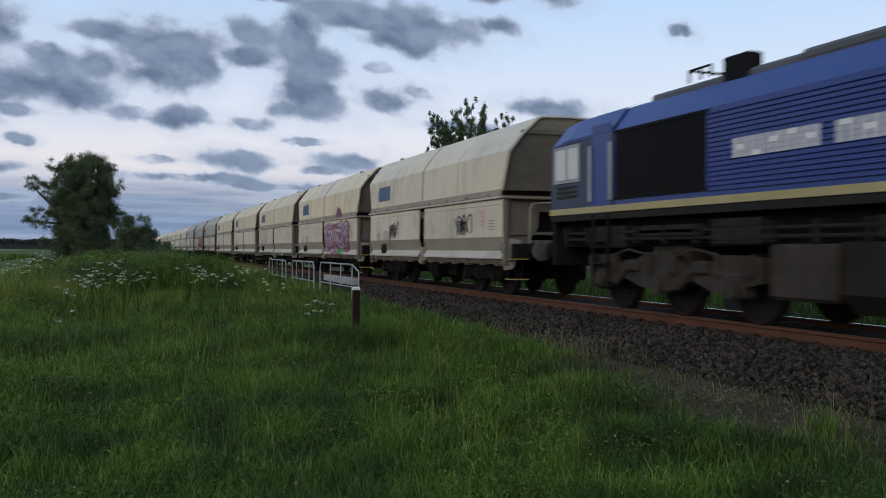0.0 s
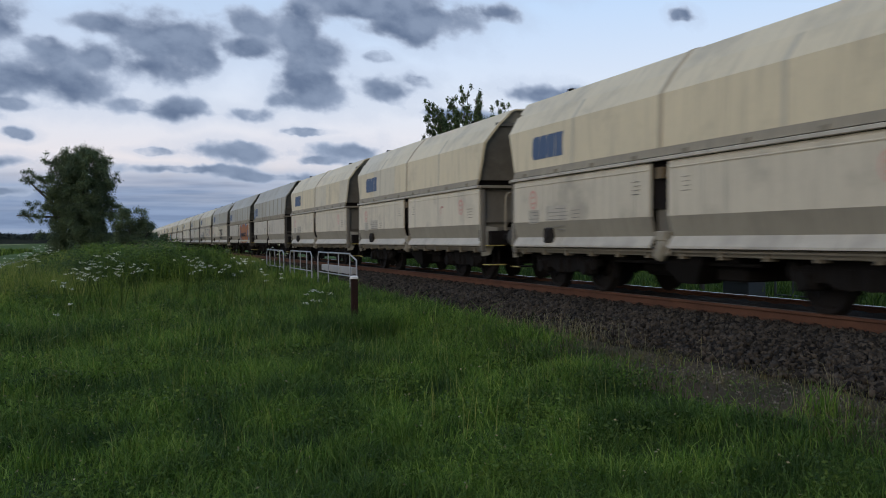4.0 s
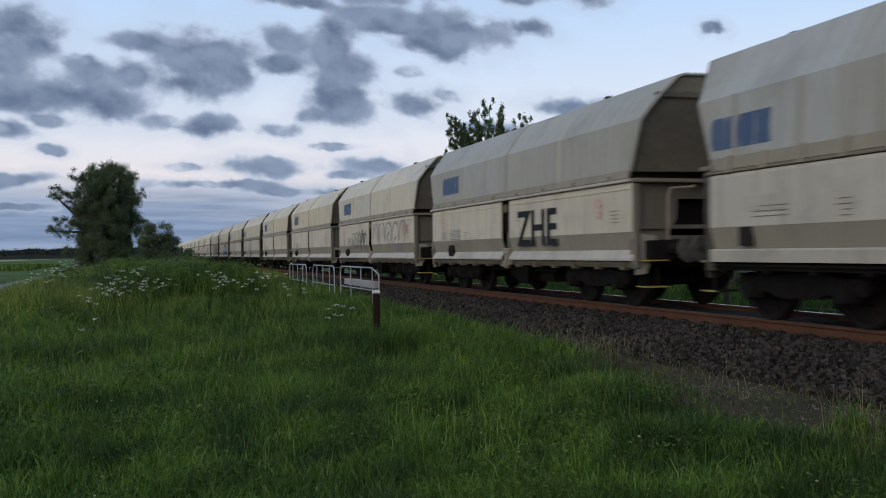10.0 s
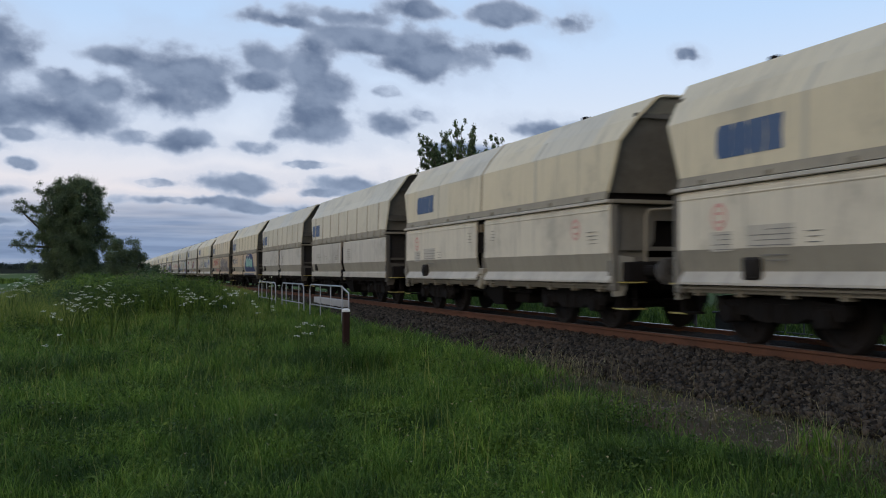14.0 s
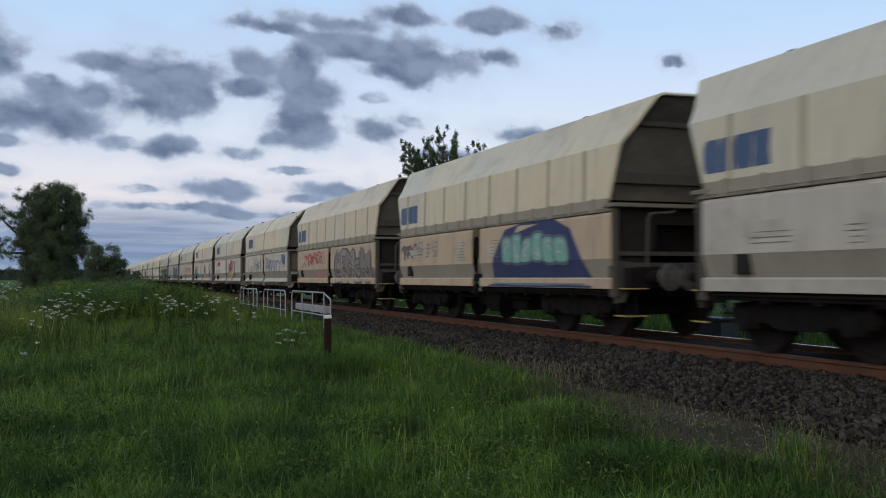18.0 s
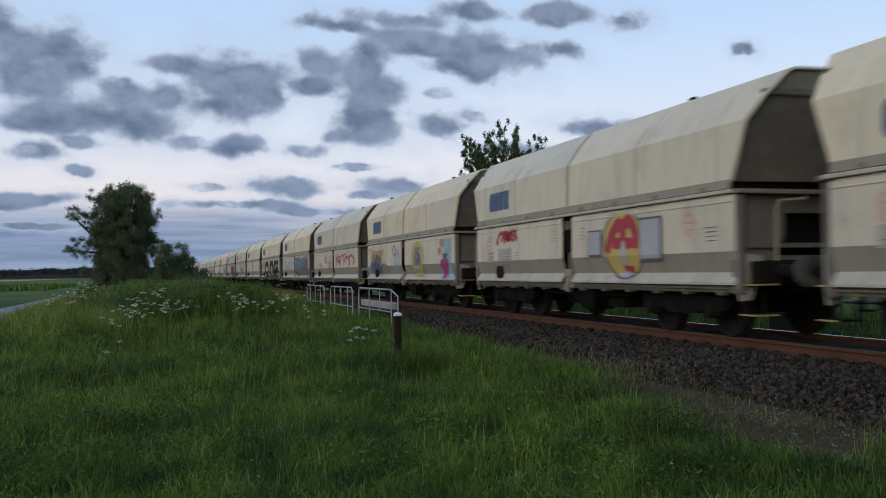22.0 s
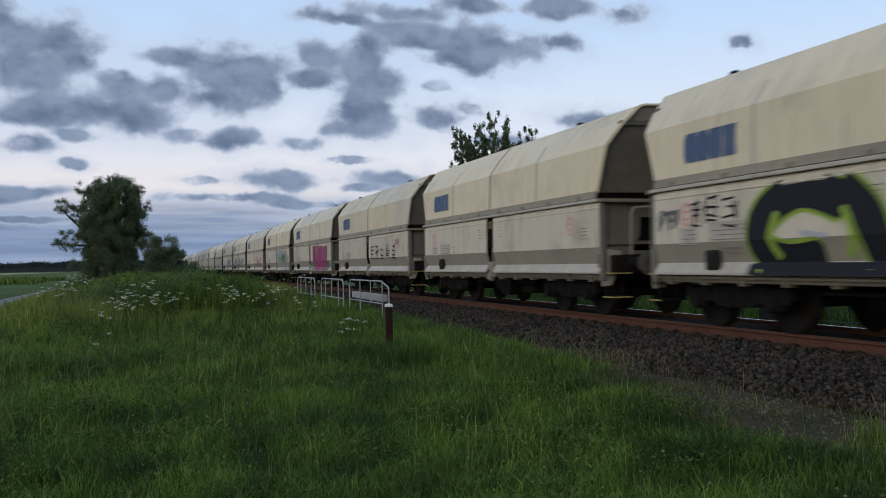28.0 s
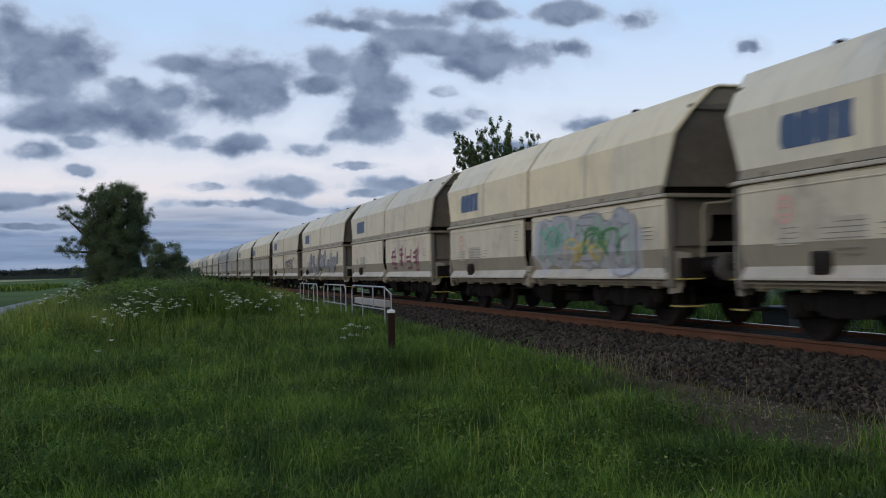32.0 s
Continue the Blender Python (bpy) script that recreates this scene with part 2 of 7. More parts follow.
GRAVEL = surface("trodden_gravel", (0.150, 0.130, 0.112), (0.052, 0.042, 0.035), 0.95, big=1.6, fine=35.0, spread=0.8, island=0.85, bump=0.5)
GALV = surface("galvanised_tube", (0.33, 0.335, 0.34), (0.22, 0.225, 0.23), 0.5, metal=0.2, spread=0.8)
CONCRETE = surface("pale_concrete", (0.34, 0.33, 0.31), (0.22, 0.215, 0.20), 0.85, spread=0.8)
BROWN = surface("brown_painted_post", (0.030, 0.015, 0.011), (0.016, 0.009, 0.007), 0.8, spread=0.8, spec=0.08)
WHITE = surface("white_cap", (0.74, 0.72, 0.66), (0.55, 0.53, 0.48), 0.5, spread=0.6)
BLUE = surface("locomotive_blue", (0.013, 0.042, 0.215), (0.009, 0.025, 0.115), 0.38, spread=0.95, streak=0.4, bump=0.04)
DARKBLUE = surface("dusty_dark_blue", (0.032, 0.040, 0.080), (0.019, 0.023, 0.042), 0.5, spread=0.9, streak=0.3)
GRILLE = surface("black_radiator_grille", (0.012, 0.011, 0.011), (0.006, 0.006, 0.006), 0.75, spread=0.8, spec=0.08)
GOLD = surface("yellow_waist_line", (0.40, 0.335, 0.13), (0.24, 0.20, 0.095), 0.5, spread=0.7)
ROOF = surface("sooty_roof", (0.10, 0.105, 0.11), (0.045, 0.045, 0.047), 0.7, spread=0.9)
LOGO = surface("faded_blue_lettering", (0.030, 0.064, 0.140), (0.080, 0.110, 0.165), 0.6, spread=0.8)
INK = surface("black_stencil", (0.085, 0.082, 0.075), (0.20, 0.185, 0.155), 0.7, spread=0.9)
REDMARK = surface("faded_red_mark", (0.55, 0.24, 0.19), (0.52, 0.36, 0.30), 0.6, spread=0.8)
ASPHALT = surface("lane_asphalt", (0.20, 0.20, 0.21), (0.13, 0.13, 0.14), 0.85, spread=0.8, big=0.3)
BARK = surface("tree_bark", (0.085, 0.068, 0.050), (0.035, 0.028, 0.022), 0.95, spread=0.9, bump=0.4)
SPRAY = {}


def spray(key, rgb, dark=None):
    if key not in SPRAY:
        SPRAY[key] = surface("spray_paint_" + key, rgb, dark or tuple(0.6 * c for c in rgb), 0.7, spread=0.9, streak=0.25, big=1.5, spec=0.2)
    return SPRAY[key]


glass_m, _k, _p = material("sky_pale_cab_glass")
# Pale base colour stands in for sky seen through the cab.
_p.inputs["Base Color"].default_value = (0.40, 0.42, 0.40, 1)
_p.inputs["Roughness"].default_value = 0.08
_p.inputs["Specular IOR Level"].default_value = 0.9

GRASS = leafy("meadow_grass", (0.034, 0.076, 0.014), (0.087, 0.160, 0.030), (0.178, 0.252, 0.066), spec=0.12, through=0.35, patchy=0.56)
WEED = leafy("olive_brown_weeds", (0.050, 0.052, 0.020), (0.092, 0.086, 0.040), (0.150, 0.130, 0.072), through=0.2)
TALL = leafy("tall_verge_grass", (0.084, 0.128, 0.020), (0.160, 0.205, 0.038), (0.275, 0.280, 0.090), through=0.35)
STRAW = leafy("dry_grass_stalks", (0.13, 0.125, 0.06), (0.20, 0.18, 0.10), (0.30, 0.265, 0.16), through=0.15)
HERB = leafy("verge_herbs", (0.048, 0.086, 0.015), (0.094, 0.148, 0.026), (0.170, 0.220, 0.050), spec=0.12, through=0.3, patchy=0.55)
HERBDARK = leafy("dark_broad_leaves", (0.032, 0.063, 0.014), (0.066, 0.114, 0.024), (0.130, 0.184, 0.046), spec=0.10, through=0.35, patchy=0.5)
THICKET = leafy("bramble_leaves", (0.044, 0.084, 0.022), (0.084, 0.142, 0.036), (0.150, 0.210, 0.060), through=0.35, patchy=0.55)
UMBEL = leafy("white_umbel", (0.48, 0.50, 0.38), (0.64, 0.65, 0.52), (0.78, 0.77, 0.66), through=0.2)
LEAF = leafy("dusk_leaves", (0.060, 0.086, 0.046), (0.098, 0.132, 0.068), (0.150, 0.186, 0.094), through=0.35)
LEAF_POP = leafy("poplar_leaves", (0.040, 0.066, 0.026), (0.080, 0.116, 0.046), (0.150, 0.185, 0.080), through=0.4)
# The blue haze of distance is mixed into the woods' colour.
FARWOOD = leafy("far_wood", (0.024, 0.036, 0.038), (0.031, 0.045, 0.046), (0.042, 0.058, 0.056))

PATH_DIRT = surface("trodden_dirt_and_moss", (0.080, 0.055, 0.036), (0.026, 0.027, 0.012), 0.95, big=1.3, fine=18.0, spread=0.6, bump=0.5, spec=0.1)
LOCO_GEAR = surface("dusty_locomotive_gear", (0.030, 0.025, 0.021), (0.009, 0.008, 0.007), 0.85, spread=0.95, big=1.6, spec=0.15)
BOGIE_DIRT = surface("mud_splashed_bogie", (0.066, 0.055, 0.043), (0.008, 0.007, 0.006), 0.85, spread=0.95, big=2.2, fine=20.0, spec=0.15)
BOARD = surface("grey_handrail_board", (0.33, 0.36, 0.38), (0.20, 0.22, 0.24), 0.6, spread=0.9)
# ground: turf that turns to field green and straw in large patches
ground_m, k, p = material("turf")
pos = k.add("ShaderNodeTexCoord", out=3)
big, mid, fine = k.noise(pos, 0.05, 4.0), k.noise(pos, 0.9, 5.0), k.noise(pos, 26.0, 5.0, 0.7)
# Near tones lowered to hold the shade among the grass blades.
c1 = k.mix(k.step(fine, 0.35, 0.65), (0.016, 0.028, 0.008), (0.042, 0.066, 0.017))
c2 = k.mix(k.step(mid, 0.4, 0.62), c1, (0.036, 0.058, 0.015))
away = k.step(k.vmath("LENGTH", pos, out=1), 45.0, 95.0)
c3 = k.mix(k.math("MULTIPLY", away, k.step(big, 0.30, 0.55)), c2, (0.072, 0.112, 0.028))
k.put(p.inputs["Base Color"], c3)
p.inputs["Roughness"].default_value = 0.95
p.inputs["Specular IOR Level"].default_value = 0.1
k.put(p.inputs["Normal"], k.add("ShaderNodeBump", {"Strength": 0.7, "Distance": 0.05, "Height": fine}))


# ---------------------------------------------------------------- mesh helpers
def finish(bm, name, mat, smooth=False):
    bmesh.ops.recalc_face_normals(bm, faces=bm.faces)
    me = bpy.data.meshes.new(name)
    bm.to_mesh(me)
    bm.free()
    for m in (mat if isinstance(mat, (list, tuple)) else (mat,)):
        me.materials.append(m)
    if smooth:
        me.polygons.foreach_set("use_smooth", [True] * len(me.polygons))
    return me


def part(name, bm, mat, parent, label="", smooth=False):
    ob = new(name, finish(bm, name, mat, smooth))
    ob.parent = parent
    return tagged(ob, label)


def thing(name, label, category, group="", kind="", at=(0, 0, 0)):
    ob = new(name)
    ob.location = at
    return tagged(ob, label, category, group, kind)


def box(bm, x0, x1, y0, y1, z0, z1, bevel=0.0):
    r = bmesh.ops.create_cube(bm, size=1.0)
    for v in r["verts"]:
        v.co = Vector(((x0 + x1) / 2 + v.co.x * (x1 - x0), (y0 + y1) / 2 + v.co.y * (y1 - y0), (z0 + z1) / 2 + v.co.z * (z1 - z0)))
    if bevel:
        es = {e for v in r["verts"] for e in v.link_edges}
        bmesh.ops.bevel(bm, geom=list(es), offset=bevel, segments=1, affect="EDGES")
    return bm


def tube(bm, a, b, r, n=8, r2=None):
    a, b = Vector(a), Vector(b)
    d = b - a
    m = Matrix.Translation((a + b) / 2) @ d.to_track_quat("Z", "Y").to_matrix().to_4x4()
    bmesh.ops.create_cone(bm, cap_ends=True, segments=n, radius1=r, radius2=r if r2 is None else r2, depth=d.length, matrix=m)
    return bm


def pipe(bm, pts, r, n=8):
    for a, b in zip(pts, pts[1:]):
        tube(bm, a, b, r, n)
    for q in pts[1:-1]:
        bmesh.ops.create_icosphere(bm, subdivisions=1, radius=r * 1.04, matrix=Matrix.Translation(q))
    return bm


def loft(bm, rings, close=False, caps=False):
    """Faces between rings of points of equal count."""
    vs = [[bm.verts.new(q) for q in ring] for ring in rings]
    n = len(vs[0])
    for a, b in zip(vs, vs[1:]):
        for i in range(n if close else n - 1):
            j = (i + 1) % n
            bm.faces.new((a[i], a[j], b[j], b[i]))
    if caps:
        bm.faces.new(vs[0])
        bm.faces.new(vs[-1])
    return bm


def extrude(bm, prof, y0, y1):
    """A closed outline in x, z, drawn out along y."""
    return loft(bm, [[(x, y0, z) for x, z in prof], [(x, y1, z) for x, z in prof]], True, True)


def plate(bm, prof, y0, y1, thick=0.03, side=1):
    """A bent plate that follows an open outline in x, z."""
    inner = [(x + side * thick, z) for x, z in prof][::-1]
    return extrude(bm, list(prof) + inner, y0, y1)


def fast_mesh(name, verts, faces, mat, smooth=False):
    """One mesh from arrays; faces all of one length."""
    verts, faces = np.asarray(verts, np.float32), np.asarray(faces, np.int32)
    me = bpy.data.meshes.new(name)
    n = faces.shape[1]
    me.vertices.add(len(verts))
    me.vertices.foreach_set("co", verts.ravel())
    me.loops.add(faces.size)
    me.loops.foreach_set("vertex_index", faces.ravel())
    me.polygons.add(len(faces))
    me.polygons.foreach_set("loop_start", np.arange(0, faces.size, n, dtype=np.int32))
    me.polygons.foreach_set("loop_total", np.full(len(faces), n, np.int32))
    if smooth:
        me.polygons.foreach_set("use_smooth", np.ones(len(faces), bool))
    me.materials.append(mat)
    me.update()
    me.validate()
    return me


# ---------------------------------------------------------------- ground, road and track bed
def rise(x, y):
    """Height of the turf: a flat meadow, a low bank along the line further on, a shallow step to the track."""
    s = lambda v, lo, hi: min(1.0, max(0.0, (v - lo) / (hi - lo)))
    h = 0.05 * noise.noise((x * 0.35, y * 0.35, 0)) + 0.03 * noise.noise((x * 1.3, y * 1.3, 4))
    h += 0.16 * s(x, 3.6, 5.4) * (1 - s(x, 13.0, 15.0))
    bank = s(y, 14, 34) * s(x, -5.3, -2.6) * (1 - s(x, 5.2, 7.0)) * (1 - s(y, 160, 260))
    h += bank * (0.48 + 0.16 * noise.noise((x * 0.4, y * 0.12, 9)))
    far = s(math.hypot(x, y), 60, 200)
    return h * (1 - 0.8 * far) - 0.25 * s(x, 14, 24) * (1 - far)


def lines(fine0, fine1, step, end):
    v = list(np.arange(fine0, fine1 + 1e-6, step))
    d, up_v = step, fine1
    while up_v < end:
        d *= 1.35
        up_v += d
        v.append(up_v)
    d, dn = step, fine0
    while dn > -end:
        d *= 1.35
        dn -= d
        v.insert(0, dn)
    return v


gx, gy = lines(-14, 18, 0.4, 4600), lines(-3, 60, 0.5, 4600)
gv = [(x, y, rise(x, y)) for y in gy for x in gx]
nx = len(gx)
gf = [(j * nx + i, j * nx + i + 1, (j + 1) * nx + i + 1, (j + 1) * nx + i) for j in range(len(gy) - 1) for i in range(nx - 1)]
tagged(new("ground", fast_mesh("ground", gv, gf, ground_m, True)), "green meadow and flat farmland of turf", "ground", kind="structure")

bm = bmesh.new()
ys = [-60, -20, 0, 20, 40, 60, 80, 100, 130, 160, 200, 260, 340]
loft(bm, [[(-8.6, y, rise(-8.6, y) + 0.02), (-7.1, y, rise(-7.1, y) + 0.06), (-5.6, y, rise(-5.6, y) + 0.02)] for y in ys])
tagged(new("road", finish(bm, "road", ASPHALT, True)), "narrow grey asphalt farm lane beside the line", "road", kind="structure")

# ballast bank with a stony skin
bank_prof = [(6.1, 0.02), (6.45, 0.19), (6.75, 0.26), (7.15, 0.36), (7.75, 0.43), (8.2, 0.435), (8.70, 0.415), (8.92, 0.43), (9.02, 0.545), (9.55, 0.535), (10.08, 0.545), (10.18, 0.45), (10.9, 0.46), (11.4, 0.44), (12.2, 0.25), (13.2, 0.0)]
bx = [q[0] for q in bank_prof]
bz = [q[1] for q in bank_prof]
xs = np.concatenate([np.arange(6.1, 8.4, 0.09), np.arange(8.4, 13.3, 0.12)])
yy = np.concatenate([np.arange(-8, 30, 0.12), np.arange(30, 80, 0.5), np.arange(80, 1400, 12)])
bv = []
for y in yy:
    for x in xs:
        w = 0.035 * noise.noise((x * 5, y * 5, 2)) + 0.03 * noise.noise((x * 12, y * 12, 7)) if y < 40 else 0.0
        bv.append((x + 0.12 * noise.noise((y * 0.5, 3, 1)) * (x < 7), y, float(np.interp(x, bx, bz)) + w * (0.4 if x < 6.7 else 1.0)))
nb = len(xs)
bf = [(j * nb + i, j * nb + i + 1, (j + 1) * nb + i + 1, (j + 1) * nb + i) for j in range(len(yy) - 1) for i in range(nb - 1)]
tagged(new("ballast_bed", fast_mesh("ballast_bed", bv, bf, BALLAST)), "dark grey crushed stone track bed", "track bed", kind="structure")


bm = bmesh.new()
loft(bm, [[(x, y, rise(x, y) + 0.015 - (0.03 if x in (4.9, 6.75) else 0)) for x in (4.9, 5.1, 5.4, 5.8, 6.3, 6.75)] for y in np.arange(-4, 45, 0.5)])
tagged(new("footpath", finish(bm, "footpath", PATH_DIRT, True)), "trodden earth path with moss and gravel", "path", kind="structure")


def stones(name, count, place, size, mat, label, seed):
    """Loose broken stones: squashed, skewed eight-cornered lumps in one mesh."""
    r = np.random.default_rng(seed)
    cube = np.array([(x, y, z) for z in (-1, 1) for y in (-1, 1) for x in (-1, 1)], float)
    quads = np.array([(0, 2, 3, 1), (4, 5, 7, 6), (0, 1, 5, 4), (2, 6, 7, 3), (0, 4, 6, 2), (1, 3, 7, 5)])
    c = place(r, count)
    n = len(c)
    q = r.normal(size=(n, 4))
    q /= np.linalg.norm(q, axis=1)[:, None]
    a, b, d, e = q.T
    rot = np.stack([1 - 2 * (d * d + e * e), 2 * (b * d - a * e), 2 * (b * e + a * d), 2 * (b * d + a * e), 1 - 2 * (b * b + e * e), 2 * (d * e - a * b),
                    2 * (b * e - a * d), 2 * (d * e + a * b), 1 - 2 * (b * b + d * d)], 1).reshape(n, 3, 3)
    local = cube[None] * (r.uniform(0.55, 1.0, (n, 1, 3)) * size * r.uniform(0.55, 1.5, (n, 1, 1))) * r.uniform(0.35, 1.15, (n, 8, 1))
    v = np.einsum("nij,nkj->nki", rot, local) + c[:, None]
    f = quads[None] + 8 * np.arange(n)[:, None, None]
    return tagged(new(name, fast_mesh(name, v.reshape(-1, 3), f.reshape(-1, 4), mat)), label, "stones", kind="stuff")


def on_bank(r, count):
    y = 3.0 + 42.0 * r.random(count) ** 2.0
    x = 6.42 + 2.20 * r.random(count) ** 0.85
    return np.stack([x, y, np.interp(x, bx, bz) + r.uniform(-0.005, 0.03, count)], 1)


def on_path(r, count):
    y = 3.0 + 18.0 * r.random(count) ** 1.6
    x = r.normal(5.75, 0.36, count)
    return np.stack([x, y, np.array([max(rise(float(a), float(b)) + 0.012, float(np.interp(a, bx, bz))) for a, b in zip(x, y)]) + r.uniform(0.0, 0.008, count)], 1)


stones("ballast_stones", 46000, on_bank, 0.030, STONE, "sharp dark grey ballast stones on the bank", 1)
stones("path_gravel", 3600, on_path, 0.012, GRAVEL, "small pale gravel trodden into the path", 2)

# rails with rusty sides and bright heads, clips and sleepers
rail_prof = [(-0.07, -0.172), (0.07, -0.172), (0.07, -0.160), (0.012, -0.135), (0.010, -0.050), (0.036, -0.040), (0.036, -0.006), (0.028, 0.0), (-0.028, 0.0), (-0.036, -0.006),
             (-0.036, -0.040), (-0.010, -0.050), (-0.012, -0.135), (-0.07, -0.160)]
rail_thing = {}
for rail_name, rx in (("near_rail", TRACK_X - 0.7535), ("far_rail", TRACK_X + 0.7535)):
    rail = thing("rail", "rusty brown steel rail on concrete sleepers", "rail", "rails of the line", at=(rx, 0, RAIL_Z))
    bm = bmesh.new()
    extrude(bm, rail_prof, -120, 1400)
    part("web", bm, RUST, rail)
    bm = bmesh.new()
    box(bm, -0.027, 0.027, -120, 1400, 0.0002, 0.004)
    # Near band's colour holds the train's dark reflection; the far band stays bright.
    part("running_band", bm, STEEL if rail_name == "far_rail" else DARKHEAD, rail, "worn band of the rail head")
    rail_thing[rail_name] = rail

bm = bmesh.new()
extrude(bm, [(-1.3, -0.12), (1.3, -0.12), (1.3, 0.015), (1.0, 0.05), (0.35, 0.02), (-0.35, 0.02), (-1.0, 0.05), (-1.3, 0.015)], -0.13, 0.13)
sleeper_me = finish(bm, "sleeper", SLEEPER)
bm = bmesh.new()
for s in (-1, 1):
    box(bm, s * 0.10 - 0.045, s * 0.10 + 0.045, -0.07, 0.07, -0.02, 0.035, 0.012)
    tube(bm, (s * 0.10, 0, 0.03), (s * 0.10, 0, 0.05), 0.022, 6)
box(bm, -0.15, 0.15, -0.08, 0.08, -0.03, 0.004)
clip_me = finish(bm, "rail_clip", CLIPRUST)
for i in range(130):
    y = -4.0 + 0.6 * i
    sl = tagged(new("sleeper", sleeper_me), "dusty concrete sleeper bedded in ballast", "sleeper", "sleepers of the line")
    sl.location = (TRACK_X, y, RAIL_Z - 0.225)
    if y < 45:
        for s in (-1, 1):
            c = new("rail_clip", clip_me)
            c.parent, c.location = sl, (s * 0.7535, 0, 0.055)

# ---------------------------------------------------------------- hopper wagons
SHELL_A = [(-1.46, 2.33), (-1.42, 2.47), (-1.39, 3.33), (-1.13, 3.70), (-0.80, 4.06), (-0.68, 4.10), (0.0, 4.12)]
SHELL_B = [(-1.45, 2.22), (-1.42, 2.40), (-1.39, 3.30), (-1.20, 3.56), (-0.90, 4.06), (-0.78, 4.11), (0.0, 4.13)]


SEAM = surface("grimy_shell_joint", (0.42, 0.35, 0.235), (0.25, 0.205, 0.14), 0.65, streak=0.3, spread=0.95)


def mirrored(prof):
    return prof + [(-x, z) for x, z in prof[-2::-1]]


def bogie_parts(parent, y, wheel_me):
    bm = bmesh.new()
    for s in (-1, 1):
        x0, x1 = s * 1.06 - 0.07, s * 1.06 + 0.07
        pts = [(-1.25, 0.50), (-1.25, 0.63), (-0.75, 0.67), (-0.5, 0.80), (0.5, 0.80), (0.75, 0.67), (1.25, 0.63), (1.25, 0.50), (0.68, 0.50), (0.40, 0.37), (-0.40, 0.37), (-0.68, 0.50)]
        loft(bm, [[(x0, b, z) for b, z in pts], [(x1, b, z) for b, z in pts]], True, True)
        for b in (-0.9, 0.9):
            box(bm, x0 - 0.05, x1 + 0.05, b - 0.15, b + 0.15, 0.33, 0.60, 0.03)
            tube(bm, (s * 1.0, b, 0.46), (s * 1.24, b, 0.46), 0.13, 10)
            for c in (-0.24, 0.24):
                tube(bm, (s * 1.10, b + c, 0.44), (s * 1.10, b + c, 0.70), 0.075, 8)
            box(bm, s * 0.78 - 0.05, s * 0.78 + 0.05, b - 0.55, b - 0.47, 0.28, 0.70)
            box(bm, s * 0.78 - 0.05, s * 0.78 + 0.05, b + 0.47, b + 0.55, 0.28, 0.70)
        tube(bm, (s * 1.12, -0.16, 0.36), (s * 1.12, -0.16, 0.62), 0.07, 8)
        tube(bm, (s * 1.12, 0.16, 0.36), (s * 1.12, 0.16, 0.62), 0.07, 8)
    box(bm, -1.0, 1.0, -0.28, 0.28, 0.52, 0.78, 0.04)
    ob = part("bogie", bm, IRON, parent, "greasy two-axle bogie, blackened for shade under the wagon")
    ob.location = (0, y, 0)
    for b in (-0.9, 0.9):
        w = new("wheelset", wheel_me)
        w.parent = ob
        w.matrix_parent_inverse = Matrix.Translation((0, b, 0.46))
    return ob


def wheelset_mesh(r=0.46):
    bm = bmesh.new()
    for s in (-1, 1):
        ring = lambda x, q: [(x, q * math.cos(a), q * math.sin(a)) for a in [2 * math.pi * i / 28 for i in range(28)]]
        loft(bm, [ring(s * 0.665, 0.10), ring(s * 0.675, r - 0.07), ring(s * 0.68, r + 0.03), ring(s * 0.71, r + 0.03), ring(s * 0.725, r), ring(s * 0.82, r - 0.008),
                  ring(s * 0.82, r - 0.075), ring(s * 0.765, r - 0.10), ring(s * 0.755, 0.17), ring(s * 0.80, 0.13), ring(s * 0.80, 0.085)], True, True)
        for i in range(3):
            a = 2 * math.pi * i / 3
            tube(bm, (s * 0.755, 0.26 * math.cos(a), 0.26 * math.sin(a)), (s * 0.78, 0.26 * math.cos(a), 0.26 * math.sin(a)), 0.04, 8)
    tube(bm, (-1.05, 0, 0), (1.05, 0, 0), 0.085, 12)
    return finish(bm, "wheelset", WHEEL)


WHEELSET = wheelset_mesh()


